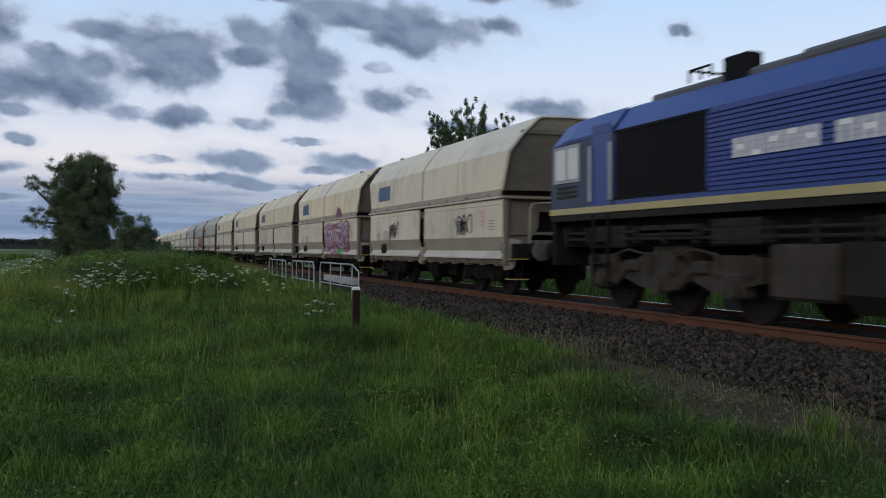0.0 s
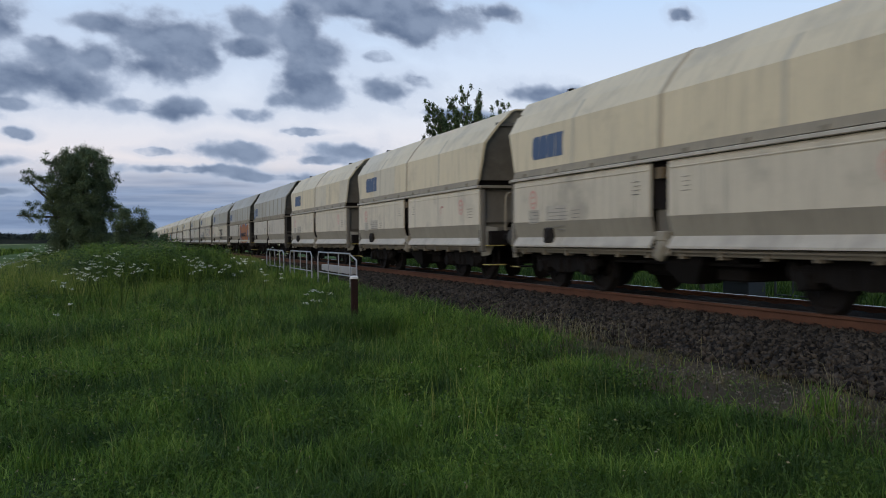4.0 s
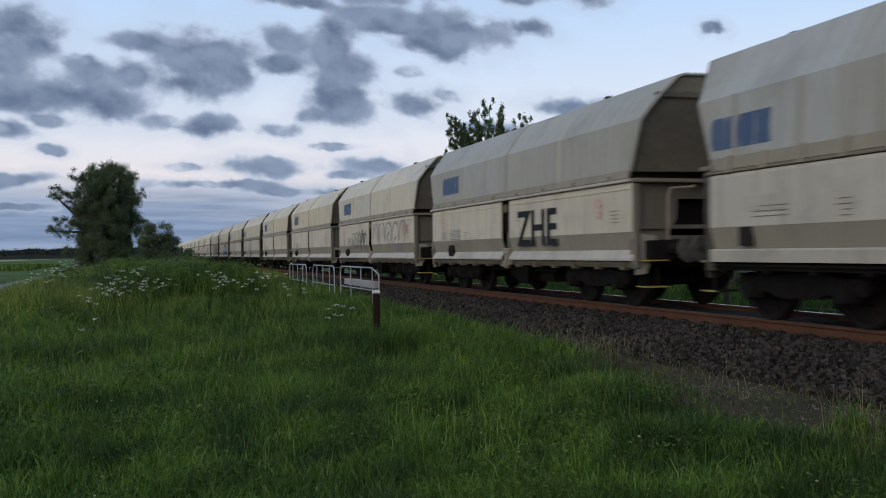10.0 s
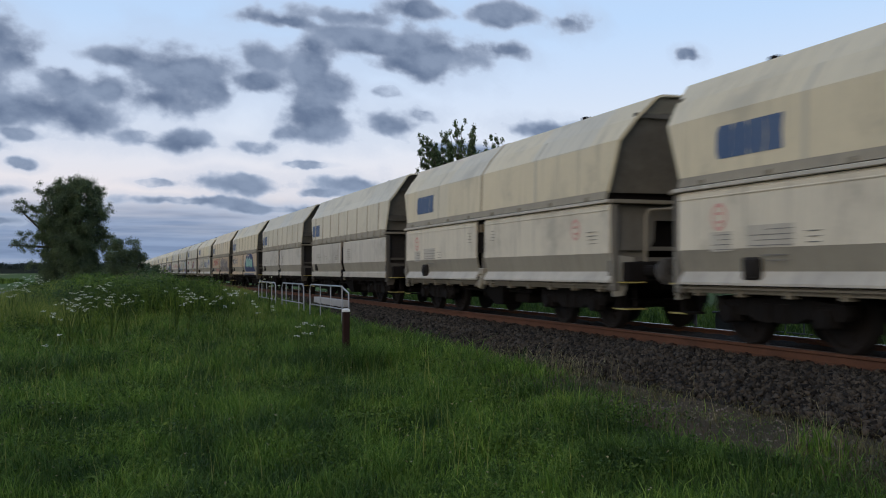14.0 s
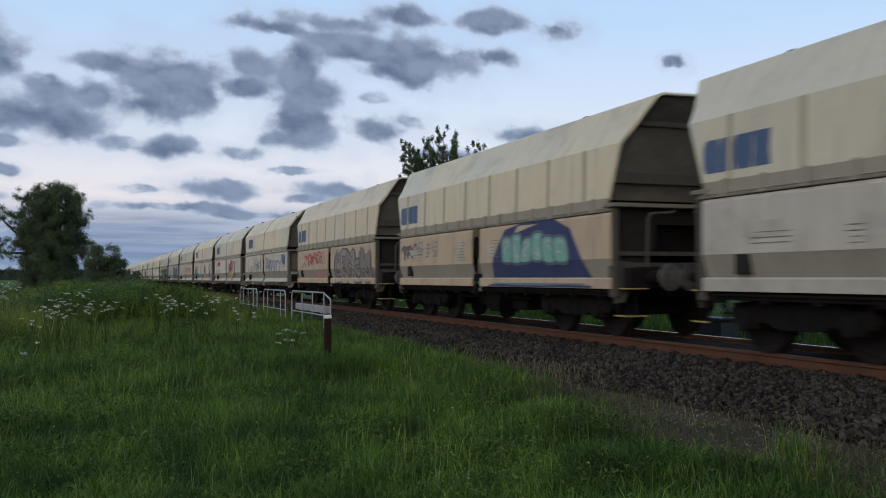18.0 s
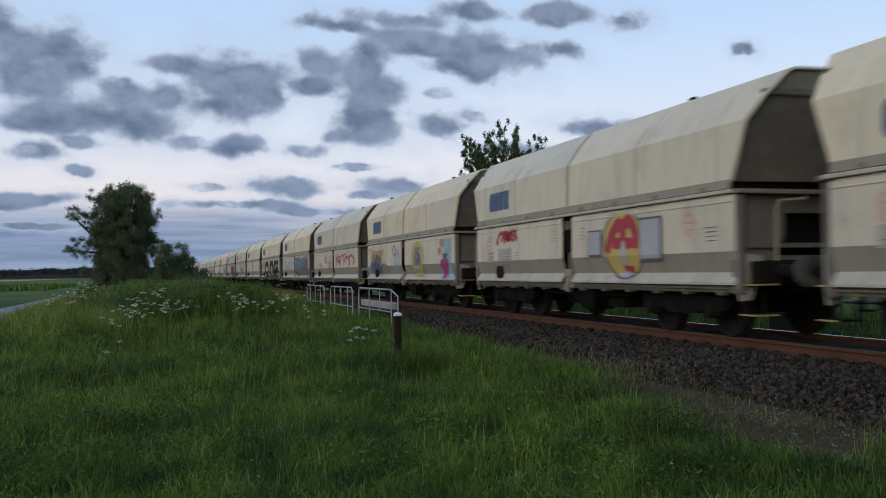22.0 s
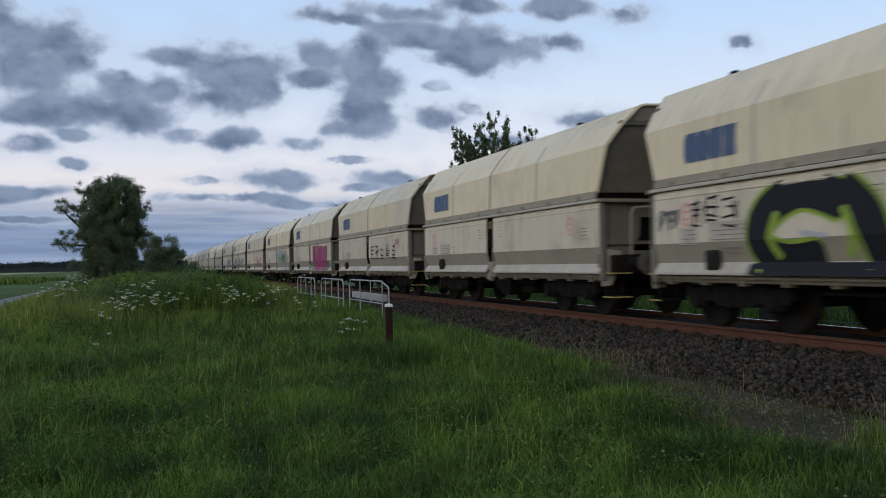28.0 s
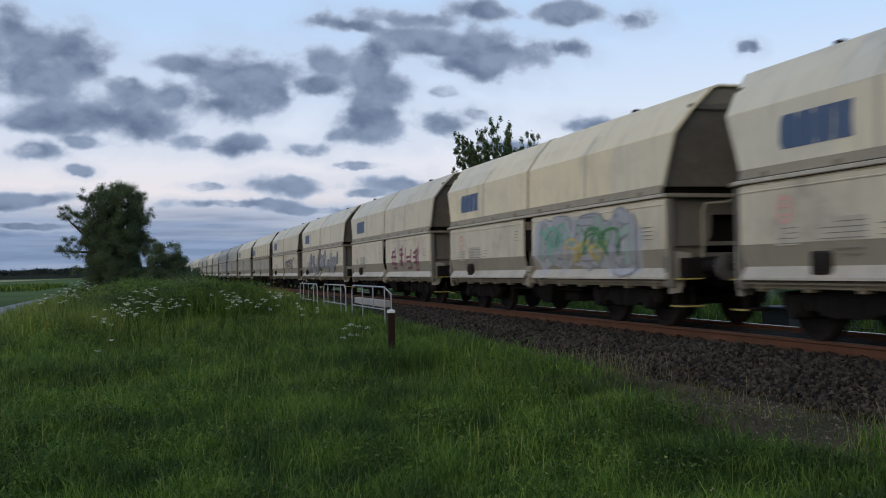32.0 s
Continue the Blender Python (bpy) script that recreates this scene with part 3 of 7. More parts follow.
def end_gear(wagon, s, half, kind):
    """Everything on one end: s = -1 leads. Wall, ledge, frame, rail, ladder, steps, buffers, coupling."""
    e = lambda v: s * (half + v)
    span = lambda bm, x0, x1, a, b, z0, z1, bev=0.0: box(bm, x0, x1, min(e(a), e(b)), max(e(a), e(b)), z0, z1, bev)
    prof = SHELL_A if kind == "A" else SHELL_B
    flare = end_flare(kind)
    bm = bmesh.new()
    pts = mirrored(prof[1:])
    z_low, z_top = pts[0][1] - 0.02, prof[-1][1] - 0.02
    for q in (-1, 1):   # two facets that meet in a fold down the middle
        half_ring = [(q * abs(x) * 0.97, e(flare(z) - 0.10), z - 0.02) for x, z in prof[1:-1]]
        bm.faces.new([bm.verts.new(c) for c in half_ring + [(0, e(flare(z_top) - 0.10), z_top), (0, e(flare(z_low) + (0.04 if kind == "A" else -0.10)), z_low)]])
    part("end_wall", bm, END, wagon, "coal-stained steel end wall, toned darker for shade")
    bm = bmesh.new()   # hood above the cross rib
    zh = 3.76 if kind == "A" else 3.64
    rim = [(x, z) for x, z in pts if z > zh]
    xh = float(np.interp(zh, [z for x, z in prof[1:-1]], [-x for x, z in prof[1:-1]])) * 0.955
    bm.faces.new([bm.verts.new(c) for c in [(-xh, e(flare(zh) - 0.07), zh)] + [(x * 0.955, e(flare(z) - 0.07), z - 0.03) for x, z in rim] + [(xh, e(flare(zh) - 0.07), zh)]])
    part("end_hood", bm, FOLD if kind == "A" else DARK_END, wagon, "grey hood plate below the roof")
    bm = bmesh.new()
    zr = 3.74 if kind == "A" else 3.62
    span(bm, -1.10, 1.10, flare(zr) - 0.12, flare(zr) - 0.03, zr - 0.03, zr + 0.05)
    if kind == "B":
        span(bm, -1.36, 1.36, flare(2.75) - 0.12, flare(2.75) - 0.03, 2.66, 2.84)
    part("end_stiffener", bm, END if kind == "A" else DARK_END, wagon)
    bm = bmesh.new()
    span(bm, -1.46, 1.46, -0.10, 0.24, 2.24, 2.31, 0.01)
    part("end_ledge", bm, SOOT, wagon)
    # Steel of each kind's ends: dirt and shade in one colour.
    dirt = END if kind == "A" else DARK_END
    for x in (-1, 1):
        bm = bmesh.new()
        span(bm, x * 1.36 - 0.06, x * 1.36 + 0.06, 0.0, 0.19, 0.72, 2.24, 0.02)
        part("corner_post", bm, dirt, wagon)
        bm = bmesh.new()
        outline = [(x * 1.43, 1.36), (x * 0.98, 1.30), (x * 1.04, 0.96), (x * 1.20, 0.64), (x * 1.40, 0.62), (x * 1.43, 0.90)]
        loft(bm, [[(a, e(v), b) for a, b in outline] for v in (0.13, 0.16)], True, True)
        part("corner_gusset", bm, GREYRIB if kind == "A" else DARK_END, wagon, "rubbed corner plate")
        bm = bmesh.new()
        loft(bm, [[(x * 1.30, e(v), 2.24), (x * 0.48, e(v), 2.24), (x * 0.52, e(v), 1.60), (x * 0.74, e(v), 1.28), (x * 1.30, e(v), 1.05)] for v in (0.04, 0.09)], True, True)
        part("end_panel", bm, dirt if kind == "A" else LOCO_GEAR, wagon, "grimy end panel, toned darker for shade")
    bm = bmesh.new()
    span(bm, -0.48, 0.48, 0.03, 0.08, 1.96, 2.24)
    part("end_lintel", bm, dirt if kind == "A" else LOCO_GEAR, wagon)
    for z in (1.46, 1.27):
        bm = bmesh.new()
        span(bm, -1.30, 1.30, 0.10, 0.15, z - 0.035, z + 0.035)
        part("cross_rail", bm, dirt, wagon)
    # Near-black sheet: the shade inside the end opening is in its colour.
    bm = bmesh.new()
    loft(bm, [[(-1.32, e(-0.2), 2.26), (1.32, e(-0.2), 2.26)], [(-1.32, e(-0.32), 1.9), (1.32, e(-0.32), 1.9)], [(-1.25, e(-0.9), 1.1), (1.25, e(-0.9), 1.1)], [(-0.9, e(-0.95), 0.6), (0.9, e(-0.95), 0.6)]])
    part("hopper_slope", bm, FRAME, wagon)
    for x in (-1, 1):
        bm = bmesh.new()
        pipe(bm, [(x * 0.95, e(0.16), 0.98), (x * 0.84, e(0.30), 1.10), (x * 0.82, e(0.30), 2.02), (x * 0.76, e(0.30), 2.13), (x * 0.30, e(0.30), 2.16), (x * 0.22, e(0.20), 2.20)], 0.026)
        part("grab_rail", bm, SKIRT if kind == "A" else DARK_END, wagon, "bent tube grab rail")
        bm = bmesh.new()
        span(bm, x * 1.12 - 0.20, x * 1.12 + 0.20, 0.05, 0.40, 0.855, 0.885)
        span(bm, x * 1.12 - 0.20, x * 1.12 + 0.20, 0.05, 0.40, 0.40, 0.43)
        span(bm, x * 1.30 - 0.015, x * 1.30 + 0.015, 0.10, 0.14, 0.40, 0.95)
        span(bm, x * 0.94 - 0.015, x * 0.94 + 0.015, 0.10, 0.14, 0.40, 0.95)
        step = part("step", bm, FRAME, wagon, "pair of steel steps with yellow edges")
        for z in (0.87, 0.415):
            bm = bmesh.new()
            span(bm, x * 1.12 - 0.20, x * 1.12 + 0.21, 0.40, 0.415, z - 0.012, z + 0.012)
            box(bm, x * 1.325 - 0.006, x * 1.325 + 0.006, min(e(0.05), e(0.41)), max(e(0.05), e(0.41)), z - 0.012, z + 0.012)
            part("step_edge", bm, YELLOW, step, "worn yellow step edge")
        bm = bmesh.new()
        tube(bm, (x * 0.875, e(0.42), 1.06), (x * 0.875, e(0.80), 1.06), 0.11, 12)
        tube(bm, (x * 0.875, e(0.80), 1.06), (x * 0.875, e(0.98), 1.06), 0.075, 12)
        buffer = part("buffer", bm, IRON, wagon, "black side buffer with a round head")
        bm = bmesh.new()
        tube(bm, (x * 0.875, e(0.965), 1.06), (x * 0.875, e(0.985), 1.06), 0.225, 20)
        tube(bm, (x * 0.875, e(0.985), 1.06), (x * 0.875, e(0.998), 1.06), 0.225, 20, 0.15)
        part("buffer_head", bm, GREASED, buffer, "greased grey buffer head")
    bm = bmesh.new()
    span(bm, -1.28, 1.28, 0.24, 0.42, 0.88, 1.22, 0.02)
    part("headstock", bm, FRAME, wagon)
    bm = bmesh.new()
    span(bm, -0.05, 0.05, 0.4, 0.75, 0.98, 1.08)
    pipe(bm, [(0, e(0.75), 1.05), (0.03, e(0.98), 0.86), (0.0, e(1.0), 0.80)], 0.035)
    part("coupling", bm, IRON, wagon, "screw coupling on its hook")
    bm = bmesh.new()
    pipe(bm, [(0.33, e(0.4), 0.95), (0.34, e(0.62), 0.85), (0.32, e(0.72), 0.62), (0.25, e(0.85), 0.55), (0.15, e(0.98), 0.60)], 0.022)
    part("brake_hose", bm, IRON, wagon)


def end_flare(kind):
    """How far the end of the shell leans out at height z."""
    if kind == "A":
        return lambda z: float(np.interp(z, (2.33, 2.47, 3.35, 3.76, 4.08), (0.0, 0.02, 0.35, 0.49, 0.62)))
    return lambda z: float(np.interp(z, (2.2, 2.42, 3.3, 3.56, 4.08), (0.0, 0.02, 0.34, 0.46, 0.72)))


def make_wagon(kind):
    half = 5.55 if kind == "A" else 5.4
    wagon = thing("hopper_wagon", "cream-grey steel bulk hopper wagon with stained lower doors", "railway wagon", "hopper wagons of the train")
    prof = SHELL_A if kind == "A" else SHELL_B
    flare = end_flare(kind)
    full = mirrored(prof)
    rear = half - (0.10 if kind == "A" else 0.20)
    reach = lambda u, z: u * (half + flare(z)) if u <= 0 else u * (rear + flare(z))
    # upper shell, its ends leaning out towards the roof
    bm = bmesh.new()
    ys = [-1.0, -0.5, 0.0, 0.5, 1.0]
    loft(bm, [[(x, reach(u, z), z) for x, z in full[1:-1]] for u in ys])
    for u in (-1, 1):   # rim turned inwards
        loft(bm, [[(x, reach(u, z), z) for x, z in full[1:-1]], [(x * 0.965, reach(u, z), z - 0.035) for x, z in full[1:-1]],
                  [(x * 0.965, reach(u, z) - 0.12 * u, z - 0.035) for x, z in full[1:-1]]])
    part("hopper_shell", bm, CREAM, wagon)
    # sooty skirt under the shell and a light edge strip
    for s in (-1, 1):
        bm = bmesh.new()
        (xa, za), (xb, zb) = prof[0], prof[1]
        plate(bm, [(s * abs(xa), za), (s * abs(xb) + s * 0.004, zb)], -half, rear, 0.05, -s)
        if kind == "B":
            for i in range(14):
                y = -half + 0.45 + i * (half + rear - 0.9) / 13
                plate(bm, [(s * (abs(xa) + 0.03), za - 0.05), (s * (abs(xb) + 0.02), zb + 0.02)], y - 0.05, y + 0.05, 0.05, -s)
        part("skirt", bm, SKIRT, wagon, "coal-dusted skirt below the shell")
        if kind == "A":
            # Raised dark blocks added to stand for small dark drain notches.
            bm = bmesh.new()
            for i in range(8):
                y = -half + 0.65 + i * (2 * half - 1.3) / 7
                box(bm, min(s * 1.40, s * 1.475), max(s * 1.40, s * 1.475), y - 0.05, y + 0.05, 2.318, 2.40, 0.008)
            tagged(part("skirt_tabs", bm, SOOT, wagon, "small dark raised marks for notches along the skirt"), kind="stuff")
        bm = bmesh.new()
        if kind == "A":
            box(bm, min(s * 1.40, s * 1.49), max(s * 1.40, s * 1.49), -half - 0.1, rear + 0.1, 2.255, 2.315, 0.008)
        else:
            box(bm, min(s * 1.36, s * 1.45), max(s * 1.36, s * 1.45), -half - 0.1, rear + 0.1, 2.165, 2.215, 0.008)
        part("edge_strip", bm, LIP if kind == "A" else SOOT, wagon)
    # joints of the shell
    n_rib = 1 if kind == "A" else 8
    for i in range(n_rib):
        y = 0.0 if kind == "A" else -half + 0.75 + i * (2 * half - 1.5) / 7
        w = 0.06 if kind == "A" else 0.055
        bm = bmesh.new()
        if kind == "A":
            ring = lambda yy, o: [(x * (1 + o / 1.4), yy, z + o * (0.5 if z > 3.5 else 0.0)) for x, z in full[1:-1]]
            loft(bm, [ring(y - w, 0.002), ring(y - w * 0.6, 0.022), ring(y + w * 0.6, 0.022), ring(y + w, 0.002)])
        else:
            for q in (-1, 1):
                side = lambda yy, o: [(q * (abs(x) + o), yy, z) for x, z in prof[1:3]]
                loft(bm, [side(y - w, 0.002), side(y - w * 0.6, 0.016), side(y + w * 0.6, 0.016), side(y + w, 0.002)])
                part("rib", bm, SEAM, wagon, "raised joint of the side sheets")
                bm = bmesh.new()
            bm.free()
            continue
        part("rib", bm, SEAM, wagon, "raised joint of the shell")
    if kind == "A":
        for yw in (-half * 0.5, half * 0.52):
            bm = bmesh.new()
            ring2 = lambda yy, o: [(x - o, yy, z) for x, z in prof[1:4]]
            loft(bm, [ring2(yw - 0.05, 0.001), ring2(yw - 0.02, 0.008), ring2(yw + 0.02, 0.008), ring2(yw + 0.05, 0.001)])
            part("weld_strip", bm, WELD, wagon)
    # roof fittings
    top = prof[-1][1]
    for y in (-3.6, 4.2):
        bm = bmesh.new()
        box(bm, -0.76, -0.62, y - 0.07, y + 0.07, top - 0.10, top + 0.012, 0.02)
        part("roof_latch", bm, FRAME, wagon, "small black roof latch")
    # doors
    d_top = 2.248 if kind == "A" else 2.155
    gap = 0.25 if kind == "A" else 0.22
    for s in (-1, 1):
        for a, b in ((-half - 0.12, -gap), (gap, rear)):
            bm = bmesh.new()
            plate(bm, [(s * 1.42, d_top), (s * 1.445, d_top - 0.05), (s * 1.455, 1.375)], a, b, 0.04, -s)
            if kind == "A":
                plate(bm, [(s * 1.452, d_top - 0.10), (s * 1.458, d_top - 0.115), (s * 1.452, d_top - 0.13)], a + 0.02, b - 0.02, 0.02, -s)
            door = part("side_door", bm, DOOR if kind == "A" else DOOR_OLD, wagon)
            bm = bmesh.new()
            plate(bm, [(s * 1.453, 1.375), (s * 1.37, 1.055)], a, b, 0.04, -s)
            part("door_fold", bm, FOLD, door, "darker grey fold of the door")
            bm = bmesh.new()
            plate(bm, [(s * 1.37, 1.058), (s * 1.47, 0.90), (s * 1.47, 0.865)] if kind == "A" else [(s * 1.43, 1.055), (s * 1.455, 1.03), (s * 1.455, 0.865)], a, b, 0.04, -s)
            part("door_lip", bm, LIP, door, "rubbed pale lower edge")
        # middle gap with its lever
        bm = bmesh.new()
        box(bm, min(s * 1.25, s * 1.30), max(s * 1.25, s * 1.30), -gap, gap, 0.9, 2.2)
        # Recessed plate in end steel; the gap's shade is in its colour.
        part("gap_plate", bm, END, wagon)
        bm = bmesh.new()
        box(bm, min(s * 1.30, s * 1.46), max(s * 1.30, s * 1.46), -0.14, 0.12, 0.98, 1.14, 0.02)
        tube(bm, (s * 1.38, -0.1, 0.95), (s * 1.38, 0.1, 0.72), 0.11, 10)
        part("door_lever", bm, FOLD if kind == "A" else IRON, wagon, "grimy door lever box")
        bm = bmesh.new()
        box(bm, min(s * 1.30, s * 1.44), max(s * 1.30, s * 1.44), -0.10, 0.10, 1.98, 2.16)
        part("lock_bar", bm, OCHRE, wagon, "dull ochre lock bar")
        bm = bmesh.new()
        box(bm, min(s * 1.33, s * 1.42), max(s * 1.33, s * 1.42), -0.18, 0.18, 0.74, 1.02, 0.03)
        part("lock_box", bm, FOLD if kind == "A" else SOOT, wagon)
        # brake handwheel or dark box on the rear door
        bm = bmesh.new()
        if kind == "A":
            box(bm, min(s * 1.38, s * 1.48), max(s * 1.38, s * 1.48), 3.68, 4.02, 0.94, 1.25, 0.03)
            tube(bm, (s * 1.48, 3.85, 1.10), (s * 1.51, 3.85, 1.10), 0.10, 14)
        else:
            box(bm, min(s * 1.40, s * 1.47), max(s * 1.40, s * 1.47), half - 1.15, half - 0.88, 1.10, 1.37, 0.01)
        part("brake_box" if kind == "A" else "brake_plate", bm, LOCO_GEAR, wagon, "sooty brake box" if kind == "A" else "black brake plate")
        # stencils as plain bars
        r = random.Random(5 if kind == "A" else 6)
        spots = [(-half + 0.30, 1.55, 0.34, 4), (half - 1.30, 1.36, 0.42, 4), (half - 2.50, 1.40, 0.85, 4), (half - 2.95, 1.42, 0.32, 3), (-gap - 0.55, 1.75, 0.22, 4), (gap + 0.3, 1.75, 0.22, 4), (half - 2.40, 1.20, 0.60, 2)]
        if kind == "B":
            spots = [(half - 1.9, 1.50, 0.8, 3), (half - 3.0, 1.45, 0.3, 4), (gap + 0.4, 1.45, 0.55, 7), (-gap - 1.0, 1.50, 0.55, 6)]
        for y, z, w, n in spots:
            bm = bmesh.new()
            for i in range(n):
                ww = w * r.uniform(0.55, 1.0)
                box(bm, min(s * 1.452, s * 1.461), max(s * 1.452, s * 1.461), y, y + ww, z + i * 0.07, z + i * 0.07 + 0.011)
            tagged(part("stencil", bm, INK, wagon, "small black stencil lines"), kind="stuff")
        for y, z, w, h in (((half - 1.75, 1.60, 0.75, 0.20), (gap + 0.5, 1.50, 0.30, 0.42), (-gap - 0.75, 1.50, 0.34, 0.30)) if kind == "B" else ((half - 2.50, 1.38, 0.88, 0.30), (half - 1.32, 1.34, 0.46, 0.28),)):
            bm = bmesh.new()
            box(bm, min(s * 1.45, s * 1.4575), max(s * 1.45, s * 1.4575), y, y + w, z, z + h)
            part("label_plate", bm, LIP, wagon, "pale painted label panel")
        if kind == "A":
            for y in (-4.5, half - 1.05):
                bm = bmesh.new()
                for a0 in range(20):
                    t0, t1 = 2 * math.pi * a0 / 20, 2 * math.pi * (a0 + 1) / 20
                    q = [(s * 1.458, y + 0.17 * k * math.cos(t), 1.83 + 0.20 * k * math.sin(t)) for k, t in ((1, t0), (1, t1), (0.74, t1), (0.74, t0))]
                    bm.faces.new([bm.verts.new(c) for c in q])
                box(bm, min(s * 1.453, s * 1.459), max(s * 1.453, s * 1.459), y - 0.08, y + 0.06, 1.74, 1.78)
                box(bm, min(s * 1.453, s * 1.459), max(s * 1.453, s * 1.459), y - 0.06, y + 0.08, 1.86, 1.90)
                part("round_mark", bm, REDMARK, wagon, "faded red ring mark")
        # sole bar and brackets
        bm = bmesh.new()
        box(bm, min(s * 1.22, s * 1.34), max(s * 1.22, s * 1.34), -half, rear, 0.74, 0.86, 0.01)
        box(bm, min(s * 1.24, s * 1.40), max(s * 1.24, s * 1.40), -half, rear, 0.80, 0.83)
        for i in range(12):
            y = -half + 0.4 + i * (2 * half - 0.8) / 11
            box(bm, min(s * 1.20, s * 1.38), max(s * 1.20, s * 1.38), y - 0.035, y + 0.035, 0.70, 0.90)
        part("sole_bar", bm, SOOT if kind == "A" else FRAME, wagon)
    # painted blue blocks
    bm = bmesh.new()
    zb, y0, h = (2.66, half - 2.25, 0.47) if kind == "A" else (2.52, half - 1.50, 0.47)
    slope = (prof[2][0] - prof[1][0]) / (prof[2][1] - prof[1][1])
    face = lambda y, z: (prof[1][0] + (z - prof[1][1]) * slope - 0.006, y, z)
    w, adv = 0.33, 0.335
    shapes = ([(0.2, 0), (1, 0), (1, 1), (0.2, 1), (0, 0.8), (0, 0.2)], [(0, 0), (1, 0), (1, 0.8), (0.86, 1), (0.14, 1), (0, 0.8)],
              [(0.12, 0), (0.88, 0), (1, 0.2), (1, 1), (0, 1), (0, 0.2)], [(0, 0), (1, 0), (0.92, 0.5), (1, 1), (0, 1), (0.08, 0.5)])
    for i, outline in enumerate(shapes):
        bm.faces.new([bm.verts.new(face(y0 + 1.3 - i * adv - c * w, zb + h * d)) for c, d in outline])
    part("name_block", bm, LOGO, wagon, "faded dark blue painted blocks")
    # underframe
    bm = bmesh.new()
    box(bm, -0.35, 0.35, -half, half, 0.72, 1.05)
    for y in (-1.5, 0.0, 1.5):
        box(bm, -1.2, 1.2, y - 0.08, y + 0.08, 0.66, 0.9)
    box(bm, -0.9, 0.9, -1.4, -0.7, 0.36, 0.75, 0.03)
    tube(bm, (-0.5, 0.6, 0.55), (-0.5, 1.6, 0.55), 0.19, 12)
    pipe(bm, [(-1.05, -1.9, 0.62), (-1.05, 2.0, 0.62)], 0.03)
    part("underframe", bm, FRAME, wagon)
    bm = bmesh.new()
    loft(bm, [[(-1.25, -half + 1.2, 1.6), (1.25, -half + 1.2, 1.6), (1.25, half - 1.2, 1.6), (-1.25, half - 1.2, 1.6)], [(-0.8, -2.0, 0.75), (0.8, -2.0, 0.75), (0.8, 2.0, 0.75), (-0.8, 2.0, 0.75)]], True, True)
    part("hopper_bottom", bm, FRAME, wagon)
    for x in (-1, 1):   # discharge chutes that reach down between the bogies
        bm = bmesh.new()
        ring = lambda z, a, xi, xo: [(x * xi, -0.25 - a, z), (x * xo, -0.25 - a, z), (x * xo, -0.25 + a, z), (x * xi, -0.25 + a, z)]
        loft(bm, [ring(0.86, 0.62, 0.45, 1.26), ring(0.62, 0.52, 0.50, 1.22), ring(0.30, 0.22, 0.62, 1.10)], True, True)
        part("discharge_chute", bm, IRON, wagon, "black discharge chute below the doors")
    # Added box inside the wagon; stops sky showing through the door gaps.
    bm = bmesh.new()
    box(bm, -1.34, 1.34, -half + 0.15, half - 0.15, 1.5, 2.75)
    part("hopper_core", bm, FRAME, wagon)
    for y in (-3.75, 3.75):
        bogie_parts(wagon, y, WHEELSET)
    for s in (-1, 1):
        end_gear(wagon, s, half if s < 0 else rear, kind)
    return wagon
# ---------------------------------------------------------------- spray paint on the doors
def skin(z):
    """How far out the door's face lies at height z."""
    return float(np.interp(z, (0.865, 0.90, 1.057, 1.375, 2.16, 2.21), (1.47, 1.47, 1.37, 1.455, 1.445, 1.42)))


def on_door(wagon, bm, mat, lay, label):
    """Trim flat paint (drawn in y, z) to the doors, lay it on their folds, link it."""
    for z in (1.055, 1.375):
        bmesh.ops.bisect_plane(bm, geom=bm.verts[:] + bm.edges[:] + bm.faces[:], plane_co=(0, 0, z), plane_no=(0, 0, 1))
    for co, no in (((0, 0, 2.2), (0, 0, 1)), ((0, 0, 0.87), (0, 0, -1)), ((0, 5.38, 0), (0, 1, 0)), ((0, -5.38, 0), (0, -1, 0))):
        bmesh.ops.bisect_plane(bm, geom=bm.verts[:] + bm.edges[:] + bm.faces[:], plane_co=co, plane_no=no, clear_outer=True)
    for y in (-0.25, 0.25):
        bmesh.ops.bisect_plane(bm, geom=bm.verts[:] + bm.edges[:] + bm.faces[:], plane_co=(0, y, 0), plane_no=(0, 1, 0))
    bmesh.ops.delete(bm, geom=[f for f in bm.faces if abs(f.calc_center_median().y) < 0.25], context="FACES")
    for v in bm.verts:
        v.co.x = v.co.x - skin(v.co.z) - 0.006 - lay
    ob = part("graffiti", bm, mat, wagon, label)
    return tagged(ob, kind="stuff")


def stroke(bm, pts, w, x=0.0):
    """A ribbon of paint along pts (y, z) of width w."""
    n = len(pts)
    rows = []
    for i, (y, z) in enumerate(pts):
        a, b = pts[max(0, i - 1)], pts[min(n - 1, i + 1)]
        d = math.hypot(b[0] - a[0], b[1] - a[1]) or 1.0
        ny, nz = -(b[1] - a[1]) / d, (b[0] - a[0]) / d
        q = w * (0.5 if 0 < i < n - 1 else 0.35)
        rows.append([(x, y + ny * q, z + nz * q), (x, y - ny * q, z - nz * q)])
    loft(bm, rows)


